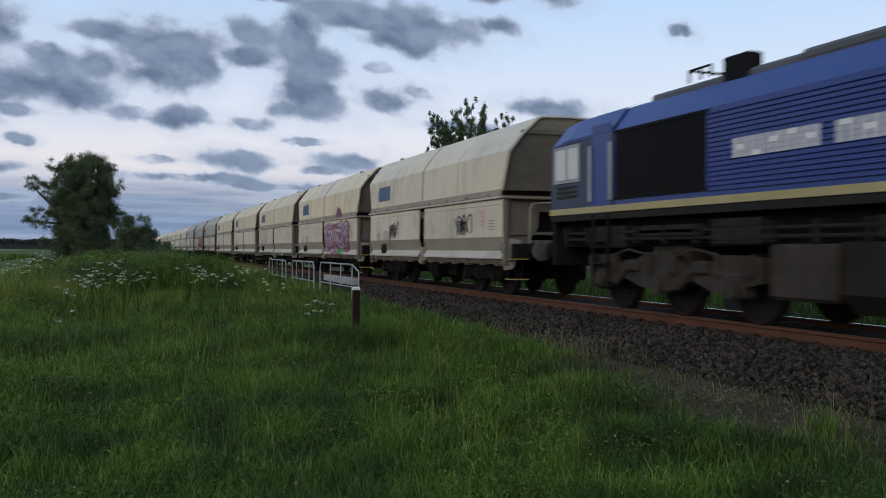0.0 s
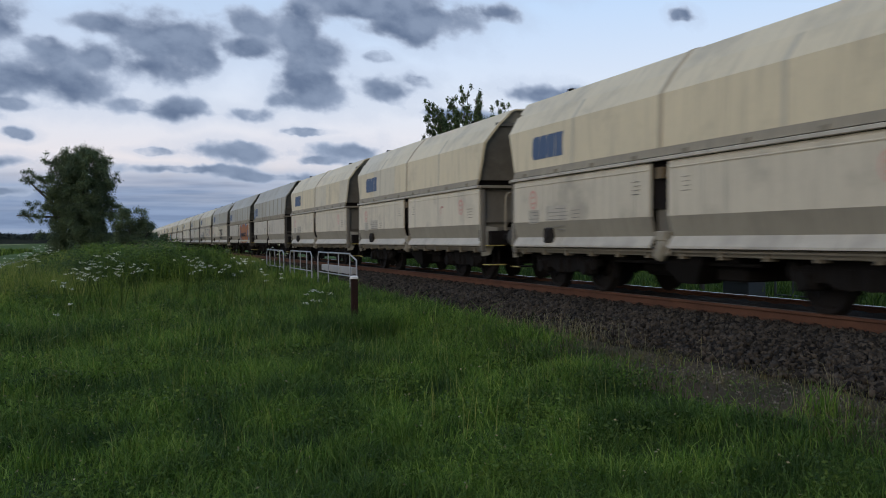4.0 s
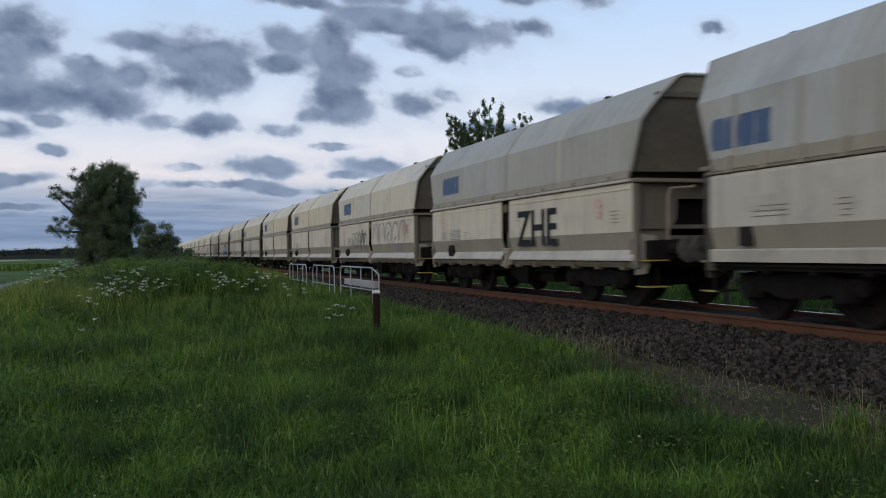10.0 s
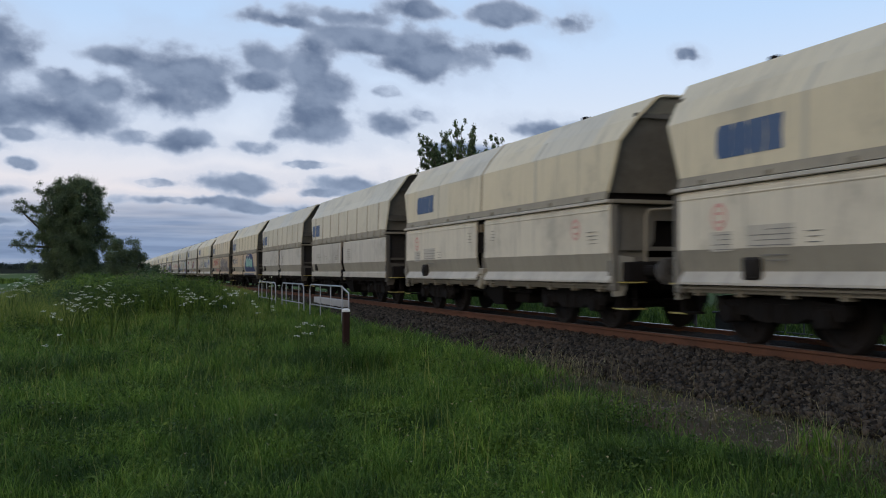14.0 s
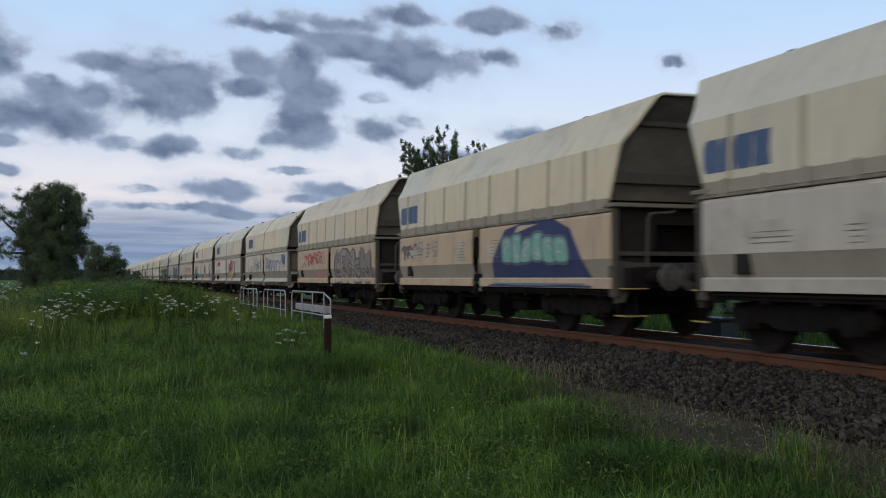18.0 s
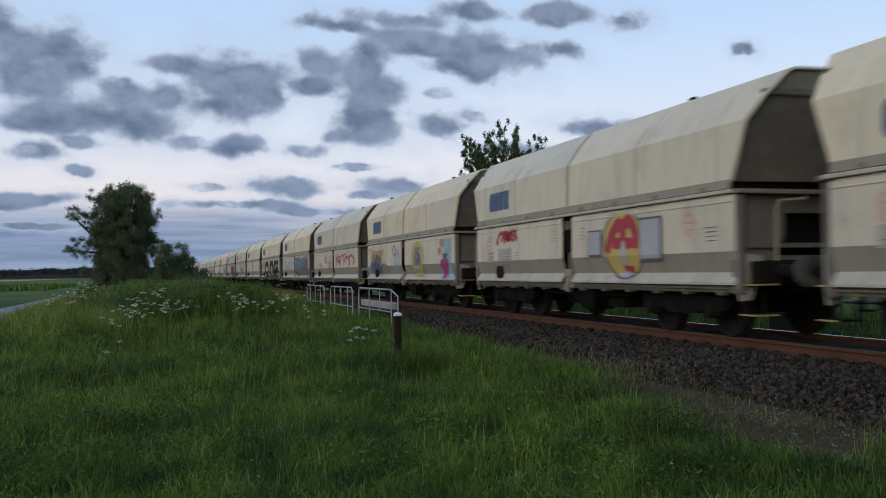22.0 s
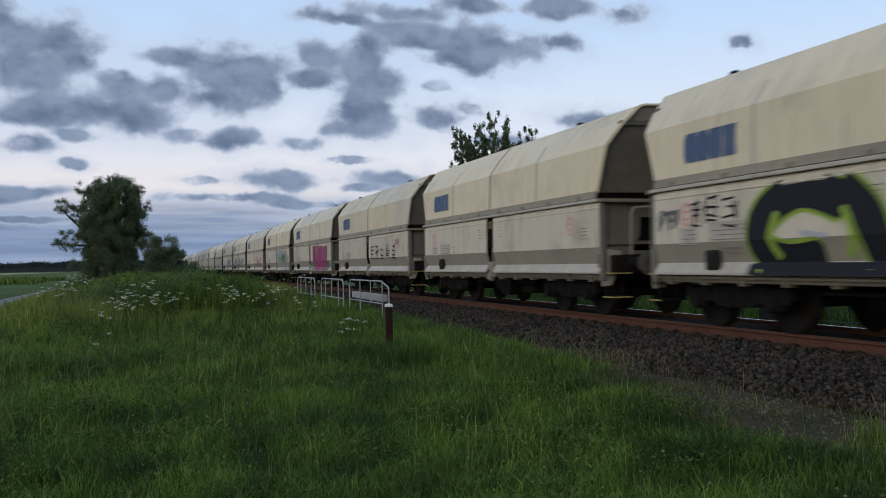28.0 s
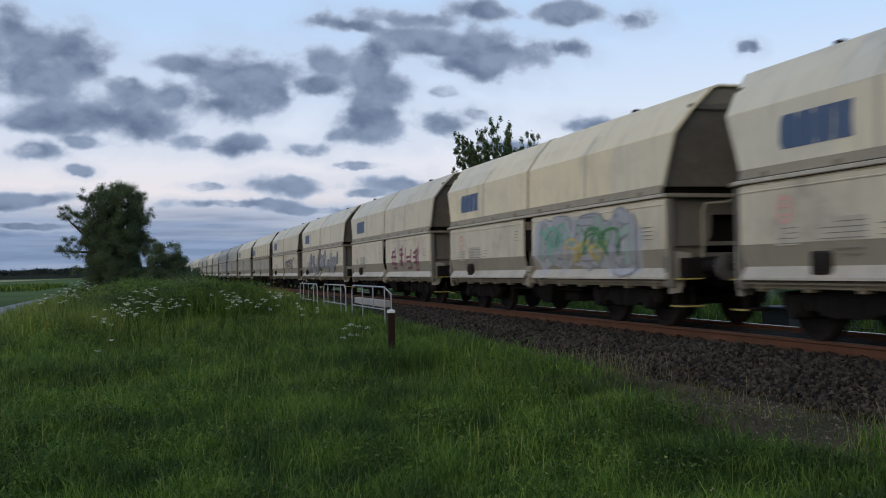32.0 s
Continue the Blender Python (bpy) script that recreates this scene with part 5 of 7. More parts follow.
paint_tag(W(18), 3.2, 4.6, 1.2, 1.9, DGREY, 39, 5, 0.04, 0.012)
paint_tag(W(18), 0.5, 1.1, 1.00, 2.1, AQUA, 46, 2, 0.10)
paint_tag(W(18), 0.9, 1.5, 1.6, 2.1, MAGENTA, 47, 2, 0.06)
# long looping red scrawls
paint_ticks(W(19), -2.0, -0.75, 1.50, 2.12, RED, 51, 2, 0.10)
paint_tag(W(19), -3.1, -1.7, 1.50, 2.10, RED, 50, 2, 0.09)
paint_tag(W(19), -5.0, -3.1, 1.40, 1.95, RED, 52, 2, 0.12)
paint_ticks(W(19), 1.35, 2.45, 1.60, 2.12, RED, 53, 2, 0.08)
paint_tag(W(19), 0.4, 1.3, 1.25, 1.85, SALMON, 54, 3, 0.06)
paint_wild(W(20), -5.2, -0.4, 1.00, 2.16, [PINK, MAROON, SILVER], DGREY, 55, 6, 0.20, 0.05, back=MGREY, shine=LGREY)
paint_tag(W(20), -4.6, -0.8, 1.2, 2.0, MINT, 56, 6, 0.06, 0.03)
paint_tag(W(20), -5.0, -2.8, 1.2, 2.0, SKYBLUE, 58, 4, 0.05, 0.034)
paint_tag(W(20), 0.4, 4.6, 1.2, 2.0, LGREY, 57, 6, 0.08)
BOLD = [([(1.1, 1.80), (1.9, 2.02), (2.65, 1.70), (2.70, 1.25), (2.2, 1.05), (1.5, 1.10)], 0.50), ([(1.2, 2.0), (0.75, 1.6), (0.55, 1.0)], 0.48), ([(-0.55, 1.0), (-0.65, 1.8), (-1.4, 2.0), (-2.1, 1.75), (-2.2, 1.0)], 0.52),
        ([(-2.75, 0.95), (-2.9, 1.6), (-3.6, 1.95), (-5.3, 2.0)], 0.50), ([(-3.1, 1.15), (-4.2, 1.40), (-5.3, 1.42)], 0.46), ([(3.0, 0.96), (0.0, 0.94), (-5.3, 0.96)], 0.20)]
paint_strokes(W(21), BOLD[:5], LIME, 0.003, 0.12)
paint_strokes(W(21), BOLD, BLACK, 0.010)
paint_strokes(W(21), [([(2.35, 1.75), (2.5, 1.4), (2.35, 1.1)], 0.13), ([(1.15, 1.75), (1.0, 1.4), (1.1, 1.1)], 0.12), ([(-1.0, 1.0), (-1.1, 1.6), (-1.45, 1.72), (-1.75, 1.5), (-1.75, 1.05)], 0.15), ([(-3.2, 1.55), (-3.9, 1.72), (-5.2, 1.74)], 0.08)], LIME, 0.016)
paint_strokes(W(21), [([(1.9, 1.45), (1.4, 1.38)], 0.07), ([(-1.2, 1.35), (-1.6, 1.30)], 0.14), ([(-4.0, 1.78), (-4.8, 1.80)], 0.05)], LGREY, 0.020)

paint_tag(W(21), 4.7, 5.3, 1.6, 2.0, DGREY, 63, 3, 0.05)
paint_ticks(W(21), 3.2, 4.5, 1.60, 2.1, BLACK, 64, 3, 0.05)
paint_ticks(W(23), -4.3, -0.45, 1.30, 1.92, BLACK, 65, 5, 0.06)
paint_patch(W(23), [oval(-4.4, 1.9, 0.24, 0.14, wob=0.2)], SALMON, 0.01)
paint_patch(W(24), [oval(-1.0, 1.12, 0.5, 0.24, wob=0.1), oval(-4.8, 1.12, 0.5, 0.24, wob=0.1), oval(-2.6, 1.9, 0.5, 0.22)], GREEN, 0.002)
paint_lobes(W(24), -4.75, -1.05, 0.90, 2.16, MAGENTA, MAROON, 67, 4, shine=MAROON)
paint_wild(W(25), -4.6, -0.7, 1.05, 2.16, [LGREY, SILVER, spray("pale_mint", (0.33, 0.42, 0.36)), SILVER], MGREY, 71, 6, 0.20, 0.04, back=LGREY, shine=NAVY)
paint_tag(W(25), -2.2, -0.8, 1.35, 2.05, MINT, 72, 3, 0.08, 0.02)
paint_tag(W(25), -3.6, -2.0, 1.1, 1.7, SUNNY, 74, 3, 0.05, 0.024)
paint_tag(W(25), -4.4, -2.6, 1.3, 2.0, GREEN, 76, 3, 0.06, 0.028)
paint_ticks(W(26), -4.6, -1.0, 1.1, 1.95, MAROON, 73, 4, 0.12)
paint_piece(W(27), -4.6, 3.2, 1.0, 2.05, MGREY, DGREY, 75, 7, shine=LGREY)
paint_tag(W(28), -4.4, -1.0, 1.2, 2.0, DGREY, 77, 4, 0.12)

# round blue badge on the shell of a ribbed wagon, its mark left as a plain block
for shapes_b, mat_b, lay_b in (([oval(5.02, 2.62, 0.27, 0.27)], SKYBLUE, 0.010), ([oblong(4.90, 5.12, 2.48, 2.76)], LGREY, 0.016)):
    bm = bmesh.new()
    for pts_b in shapes_b:
        bm.faces.new([bm.verts.new((-1.42 + (zq - 2.40) * 0.033 - lay_b, yq, zq)) for yq, zq in pts_b])
    part("round_badge", bm, mat_b, W(6), "plain blue round badge")


# ---------------------------------------------------------------- locomotive
def make_loco():
    loco = thing("diesel_locomotive", "blue diesel freight locomotive with dark grilles and yellow waist line", "locomotive")
    L = 10.2
    bm = bmesh.new()   # lower body and the sloping cantrail
    prof = [(-1.33, 1.72), (-1.33, 3.22), (-1.02, 3.62), (-0.55, 3.78), (0.0, 3.82)]
    fullp = mirrored(prof)
    loft(bm, [[(x, y, z) for x, z in fullp] for y in (-L + 2.6, L - 2.6)], caps=False)
    part("engine_housing", bm, BLUE, loco, "blue ribbed engine housing")
    for s in (-1, 1):   # cabs, a little wider and lower in front
        bm = bmesh.new()
        y0, y1 = s * (L - 2.55), s * L
        rings = []
        for y, k, dz in ((y0, 1.0, 0.0), (s * (L - 0.9), 1.0, -0.02), (s * (L - 0.25), 0.97, -0.10), (y1, 0.93, -0.25)):
            rings.append([(x * k * 1.005, y + (0 if z > 2.5 else 0), z + (dz if z > 3.3 else 0)) for x, z in fullp])
        loft(bm, rings, caps=True)
        cab = part("cab", bm, DARKBLUE, loco, "dusty dark blue driving cab")
        for q in (-1, 1):
            bm = bmesh.new()
            for a, b in ((L - 1.30, L - 0.86), (L - 0.80, L - 0.36)):
                box(bm, min(q * 1.32, q * 1.345), max(q * 1.32, q * 1.345), min(s * a, s * b), max(s * a, s * b), 2.45, 3.08, 0.01)
            part("cab_window", bm, glass_m, cab, "pair of side window panes, pale for the sky behind")
            bm = bmesh.new()
            for yv in (L - 1.33, L - 0.83, L - 0.33):
                box(bm, min(q * 1.325, q * 1.355), max(q * 1.325, q * 1.355), s * yv - 0.025, s * yv + 0.025, 2.40, 3.12)
            for zv in (2.42, 3.10):
                box(bm, min(q * 1.325, q * 1.355), max(q * 1.325, q * 1.355), min(s * (L - 1.33), s * (L - 0.33)), max(s * (L - 1.33), s * (L - 0.33)), zv - 0.025, zv + 0.025)
            part("window_frame", bm, GALV, cab)
            bm = bmesh.new()
            box(bm, min(q * 1.30, q * 1.35), max(q * 1.30, q * 1.35), s * (L - 2.15) - 0.33, s * (L - 2.15) + 0.33, 1.80, 3.40, 0.02)
            door = part("cab_door", bm, BLUE, cab, "narrow blue cab door")
            bm = bmesh.new()
            for o in (-0.36, 0.36):
                box(bm, min(q * 1.35, q * 1.39), max(q * 1.35, q * 1.39), s * (L - 2.15) + o - 0.045, s * (L - 2.15) + o + 0.045, 1.98, 3.02, 0.012)
            part("handrail_board", bm, BOARD, door, "grey upright handrail board")
            bm = bmesh.new()
            for z in (0.45, 0.85, 1.25):
                box(bm, min(q * 1.10, q * 1.38), max(q * 1.10, q * 1.38), s * (L - 2.15) - 0.25, s * (L - 2.15) + 0.25, z - 0.02, z + 0.02)
            for o in (-0.26, 0.26):
                box(bm, min(q * 1.33, q * 1.37), max(q * 1.33, q * 1.37), s * (L - 2.15) + o - 0.02, s * (L - 2.15) + o + 0.02, 0.42, 1.75)
            part("cab_steps", bm, FRAME, cab)
            bm = bmesh.new()
            tube(bm, (q * 0.875, s * L, 1.06), (q * 0.875, s * (L + 0.35), 1.06), 0.10, 12)
            tube(bm, (q * 0.875, s * (L + 0.35), 1.06), (q * 0.875, s * (L + 0.58), 1.06), 0.22, 18)
            part("buffer", bm, IRON, loco, "black round buffer")
        for q in (-1, 1):
            bm = bmesh.new()
            loft(bm, [[(q * 1.348, s * yv, 3.18 + dz), (q * 1.352, s * yv, 3.24 + dz), (q * 1.035, s * yv, 3.645 + dz), (q * 0.57, s * yv, 3.80 + dz)] for yv, dz in ((L - 2.56, 0.0), (L - 0.9, -0.015), (L - 0.3, -0.09))])
            part("cab_cantrail", bm, BLUE, cab, "bright blue roof edge of the cab")
            bm = bmesh.new()
            for i in range(3):
                box(bm, min(q * 1.325, q * 1.352), max(q * 1.325, q * 1.352), min(s * (L - 1.25), s * (L - 0.45)), max(s * (L - 1.25), s * (L - 0.45)), 2.10 + 0.09 * i, 2.15 + 0.09 * i)
            part("cab_vent", bm, BOGIE_DIRT, cab, "grimy slatted vent below the window")
        bm = bmesh.new()
        box(bm, -1.2, 1.2, min(s * (L - 0.1), s * (L + 0.05)), max(s * (L - 0.1), s * (L + 0.05)), 0.75, 1.7, 0.03)
        part("headstock", bm, FRAME, loco)
    for q in (-1, 1):
        for s in (-1, 1):
            bm = bmesh.new()
            box(bm, min(q * 1.32, q * 1.342), max(q * 1.32, q * 1.342), min(s * 7.55, s * 5.0), max(s * 7.55, s * 5.0), 2.02, 3.16, 0.01)
            gr = part("radiator_grille", bm, GRILLE, loco, "black radiator grille")
            bm = bmesh.new()
            for i in range(14):
                y = s * (5.05 + i * 0.19)
                box(bm, min(q * 1.342, q * 1.352), max(q * 1.342, q * 1.352), y - 0.008, y + 0.008, 2.04, 3.14)
            for a, b, z0, z1 in ((4.96, 7.59, 1.98, 2.03), (4.96, 7.59, 3.15, 3.20)):
                box(bm, min(q * 1.33, q * 1.356), max(q * 1.33, q * 1.356), min(s * a, s * b), max(s * a, s * b), z0, z1)
            part("grille_frame", bm, GRILLE, gr)
        # pressed ribs along the housing
        for i in range(17):
            z = 1.98 + i * 0.072
            bm = bmesh.new()
            extrude(bm, [(q * 1.325, z - 0.026), (q * 1.352, z - 0.006), (q * 1.352, z + 0.010), (q * 1.325, z + 0.016)], -4.95, 4.95)
            part("side_rib", bm, BLUE, loco)
        for y in (-2.2, 1.5):
            bm = bmesh.new()
            box(bm, min(q * 1.33, q * 1.36), max(q * 1.33, q * 1.36), y - 0.03, y + 0.03, 1.95, 3.2)
            part("panel_joint", bm, BLUE, loco)
        # lettering as plain pale bars
        y = 4.35
        for n, wl in ((5, 0.34), (4, 0.36), (5, 0.36)):
            for i in range(n):
                bm = bmesh.new()
                box(bm, min(q * 1.35, q * 1.357), max(q * 1.35, q * 1.357), y - wl * 0.78, y - wl * 0.5, 2.41, 2.69)
                zm = (2.62, 2.52, 2.41, 2.56)[(i + n) % 4]
                box(bm, min(q * 1.35, q * 1.357), max(q * 1.35, q * 1.357), y - wl * 0.5, y - wl * 0.28, zm, zm + 0.07)
                box(bm, min(q * 1.35, q * 1.357), max(q * 1.35, q * 1.357), y - wl * 0.28, y, 2.41, 2.69)
                part("lettering_bar", bm, spray("off_white", (0.78, 0.78, 0.76)), loco, "plain pale painted bar")
                y -= wl
            y -= 0.22
        bm = bmesh.new()
        box(bm, min(q * 1.32, q * 1.358), max(q * 1.32, q * 1.358), -L + 0.15, L - 0.15, 1.77, 1.89, 0.005)
        part("waist_line", bm, GOLD, loco, "dull yellow waist line")
        bm = bmesh.new()
        box(bm, min(q * 1.20, q * 1.34), max(q * 1.20, q * 1.34), -L + 0.2, L - 0.2, 1.64, 1.765, 0.01)
        part("sill_plate", bm, LOCO_GEAR, loco)
        bm = bmesh.new()
        for i in range(24):
            yv = -L + 0.6 + i * 0.83
            box(bm, min(q * 1.0, q * 1.30), max(q * 1.0, q * 1.30), yv - 0.03, yv + 0.03, 1.20, 1.5)
        for z in (1.28, 1.40):
            pipe(bm, [(q * 1.22, -L + 0.6, z), (q * 1.22, L - 0.6, z)], 0.03)
        part("side_sill", bm, LOCO_GEAR, loco)
        for ya, yb, za, zb in ((7.4, 8.6, 1.12, 1.52), (5.2, 6.9, 1.30, 1.50), (3.9, 5.0, 1.16, 1.56), (-0.9, 1.9, 1.22, 1.52), (-4.6, -3.2, 1.14, 1.54), (-7.9, -6.2, 1.2, 1.5)):
            bm = bmesh.new()
            box(bm, min(q * 1.02, q * 1.27), max(q * 1.02, q * 1.27), ya, yb, za, zb, 0.03)
            for z in (za + 0.1, zb - 0.1):
                box(bm, min(q * 1.25, q * 1.285), max(q * 1.25, q * 1.285), ya + 0.05, yb - 0.05, z - 0.02, z + 0.02)
            part("equipment_case", bm, LOCO_GEAR, loco, "grimy equipment case under the sill")
        bm = bmesh.new()
        box(bm, min(q * 0.6, q * 1.25), max(q * 0.6, q * 1.25), 2.55, 3.75, 0.42, 1.18, 0.05)
        part("sand_box", bm, BOGIE_DIRT, loco, "dusty grey-brown sand box")
    bm = bmesh.new()
    extrude(bm, [(-1.05, 0.30), (1.05, 0.30), (1.28, 0.55), (1.28, 1.2), (-1.28, 1.2), (-1.28, 0.55)], -2.4, 2.4)
    part("fuel_tank", bm, LOCO_GEAR, loco, "dark fuel tank slung between the bogies")
    bm = bmesh.new()
    box(bm, -0.85, 0.85, -L + 3, L - 3, 3.60, 3.80, 0.05)
    for y in (-4.0, -1.5, 1.0):
        tube(bm, (0.25, y, 3.7), (0.25, y, 3.84), 0.55, 20)
    box(bm, -0.86, -0.2, 0.5, 3.6, 3.66, 3.84, 0.05)
    part("roof", bm, ROOF, loco, "sooty roof with fans")
    bm = bmesh.new()
    box(bm, -0.88, -0.60, 4.62, 5.22, 3.65, 4.05, 0.03)
    part("exhaust_box", bm, GRILLE, loco, "black square exhaust box")
    bm = bmesh.new()
    pipe(bm, [(-0.95, 5.4, 3.80), (-0.95, 5.4, 3.98), (-0.95, 5.95, 3.98), (-0.95, 5.95, 3.78)], 0.02)
    pipe(bm, [(-0.95, 5.95, 3.98), (-0.3, 5.95, 3.98), (-0.3, 5.95, 3.8)], 0.02)
    pipe(bm, [(-0.95, 5.65, 3.98), (-0.95, 5.65, 3.8)], 0.02)
    part("roof_rail", bm, FRAME, loco)
    bm = bmesh.new()
    box(bm, -1.0, 1.0, -L + 0.2, L - 0.2, 1.15, 1.72)
    part("main_frame", bm, FRAME, loco)
    wheel = wheelset_mesh(0.53)
    for yb in (-6.3, 6.3):
        bm = bmesh.new()
        for s in (-1, 1):
            x0, x1 = s * 1.12 - 0.09, s * 1.12 + 0.09
            pts = [(-2.35, 0.62), (-2.35, 0.98), (-1.6, 1.02), (-1.1, 0.86), (-0.6, 0.86), (-0.2, 1.05), (0.5, 1.05), (0.9, 0.86), (1.3, 0.86), (1.7, 1.02), (2.4, 0.98), (2.4, 0.62), (1.75, 0.48), (1.2, 0.62), (0.6, 0.45), (-0.4, 0.45), (-0.8, 0.62), (-1.3, 0.45), (-1.7, 0.48)]
            loft(bm, [[(x0, b, z) for b, z in pts], [(x1, b, z) for b, z in pts]], True, True)
            for b in (-1.85, 0.0, 1.85):
                box(bm, x0 - 0.06, x1 + 0.06, b - 0.19, b + 0.19, 0.38, 0.76, 0.04)
                tube(bm, (s * 1.1, b, 0.53), (s * 1.34, b, 0.53), 0.15, 12)
            for b in (-2.15, -1.45, -0.35, 0.35, 1.45, 2.15):
                tube(bm, (s * 1.20, b, 0.70), (s * 1.20, b, 1.02), 0.085, 10)
                for zz in (0.74, 0.82, 0.90, 0.98):
                    tube(bm, (s * 1.20, b, zz), (s * 1.20, b, zz + 0.03), 0.105, 10)
            for b in (-0.95, 0.95):
                box(bm, s * 1.20 - 0.08, s * 1.20 + 0.08, b - 0.28, b + 0.10, 0.72, 0.92, 0.03)
                pipe(bm, [(s * 1.24, b - 0.5, 1.02), (s * 1.26, b, 1.10), (s * 1.24, b + 0.5, 1.0), (s * 1.22, b + 0.7, 0.75)], 0.022)
                tube(bm, (s * 1.20, b - 0.1, 0.9), (s * 1.20, b + 0.5, 0.5), 0.06, 8)
        box(bm, -1.0, 1.0, -0.5, 0.5, 0.7, 1.15)
        bg_ob = part("bogie", bm, BOGIE_DIRT, loco, "heavy three-axle bogie")
        bg_ob.location = (0, yb, 0)
        for b in (-1.85, 0.0, 1.85):
            w = new("wheelset", wheel)
            w.parent = bg_ob
            w.matrix_parent_inverse = Matrix.Translation((0, b, 0.53))
    return loco


loco = make_loco()
# ---------------------------------------------------------------- barrier, post and crossing by the line
def railing(y0, y1, bend, x=5.36):
    """One length of tubular railing along the track; at its near end the top rail may bend down to the ground."""
    rl = thing("railing", "grey galvanised tubular railing standing in long grass", "railing", "railings beside the track", at=(x, 0, 0))
    z1, zg = 1.31, rise(x, (y0 + y1) / 2) - 0.1
    bm = bmesh.new()
    if bend:
        pipe(bm, [(0.10, y0 - 0.25, zg), (0.10, y0 - 0.25, z1 - 0.16), (0.0, y0 + 0.05, z1), (0, y1, z1), (0, y1 + 0.12, z1 - 0.15), (0, y1 + 0.12, zg)], 0.019, 8)
    else:
        pipe(bm, [(0, y0, zg), (0, y0, z1 - 0.12), (0, y0 + 0.15, z1), (0, y1 - 0.15, z1), (0, y1, z1 - 0.15), (0, y1, zg)], 0.019, 8)
    part("top_rail", bm, GALV, rl)
    bm = bmesh.new()
    pipe(bm, [(0, y0, z1 - 0.55), (0, y1, z1 - 0.55)], 0.014, 8)
    part("lower_rail", bm, GALV, rl)
    n = 3
    for i in range(n):
        y = y0 + (i + (0 if bend else 0.7)) * (y1 - y0) / (n + (0 if bend else 0.4))
        bm = bmesh.new()
        tube(bm, (0, y, z1), (0, y, zg if i != 1 else z1 - 0.55), 0.015, 8)
        tube(bm, (0, y, z1 - 0.01), (0, y, z1 + 0.02), 0.019, 8)
        part("upright", bm, GALV, rl)
    return rl


railing(20.85, 24.4, True, 5.30)
railing(24.9, 28.3, False, 5.20)
railing(28.8, 32.3, False, 5.08)

post = thing("marker_post", "short brown square post with a pale cap in the grass", "post", at=(3.77, 14.55, 0))
bm = bmesh.new()
box(bm, -0.055, 0.055, -0.05, 0.05, -0.1, 0.99, 0.008)
part("shaft", bm, BROWN, post)
bm = bmesh.new()
box(bm, -0.06, 0.06, -0.055, 0.055, 0.992, 1.03, 0.006)
loft(bm, [[(-0.06, -0.055, 1.03), (0.06, -0.055, 1.03), (0.06, 0.055, 1.03), (-0.06, 0.055, 1.03)], [(-0.03, -0.03, 1.05), (0.03, -0.03, 1.05), (0.03, 0.03, 1.05), (-0.03, 0.03, 1.05)]], True, True)
part("cap", bm, WHITE, post, "pale weathered cap")

slab = thing("concrete_kerb", "pale concrete kerb blocks on the ballast shoulder", "kerb", at=(7.6, 0, 0.42))
for i in range(3):
    bm = bmesh.new()
    box(bm, -0.10, 0.10, 29.3 + i * 1.6, 30.86 + i * 1.6, 0.0, 0.26, 0.02)
    part("block", bm, CONCRETE, slab)

# relay box and low rail on the far side
cab_box = thing("relay_cabinet", "grey steel relay cabinet beyond the track", "cabinet", at=(13.6, 16.6, 0))
bm = bmesh.new()
box(bm, -0.25, 0.25, -0.45, 0.45, -0.1, 0.66, 0.02)
part("body", bm, DULL, cab_box)
bm = bmesh.new()
box(bm, -0.30, 0.30, -0.50, 0.50, 0.662, 0.71, 0.01)
part("lid", bm, DULL, cab_box)
for y, lab in ((18.3, 1.2), (12.4, 1.3)):
    pst = thing("wooden_stake", "weathered wooden stake beyond the track", "stake", "stakes beyond the track", at=(13.7, y, 0))
    bm = bmesh.new()
    tube(bm, (0, 0, -0.2), (0.02, 0, lab), 0.07, 8, 0.06)
    part("pole", bm, BARK, pst)
fr = thing("far_railing", "thin blue-grey tubular railing beyond the track", "railing", at=(13.9, 14.2, 0))
bm = bmesh.new()
pipe(bm, [(0, 0, -0.1), (0, 0, 0.95), (0, 1.7, 0.95), (0, 1.7, -0.1)], 0.025)
part("frame", bm, DULL, fr)
bm = bmesh.new()
tube(bm, (0, 0, 0.3), (0, 1.7, 0.3), 0.02)
part("cross_rail", bm, DULL, fr)
for y in (0.6, 1.15):
    bm = bmesh.new()
    tube(bm, (0, y, 0.3), (0, y, 0.95), 0.016)
    part("bar", bm, DULL, fr)


# ---------------------------------------------------------------- grass, herbs, flowers
def heights(x, y):
    out_h = np.empty(len(x), np.float32)
    for i in range(len(x)):
        out_h[i] = rise(float(x[i]), float(y[i]))
    return out_h


GX, GY = np.arange(-16, 20.01, 0.4), np.arange(-16, 125, 0.5)
GRID = np.array([[rise(float(x), float(y)) for x in GX] for y in GY])
LUMP = np.array([[noise.noise((x * 0.9, y * 0.9, 20)) + 0.6 * noise.noise((x * 2.6, y * 2.6, 31)) for x in GX] for y in GY])


def sample(grid, x, y):
    fx, fy = np.clip((x - GX[0]) / 0.4, 0, len(GX) - 1.001), np.clip((y - GY[0]) / 0.5, 0, len(GY) - 1.001)
    i, j = fx.astype(int), fy.astype(int)
    u, v = fx - i, fy - j
    return (grid[j, i] * (1 - u) + grid[j, i + 1] * u) * (1 - v) + (grid[j + 1, i] * (1 - u) + grid[j + 1, i + 1] * u) * v


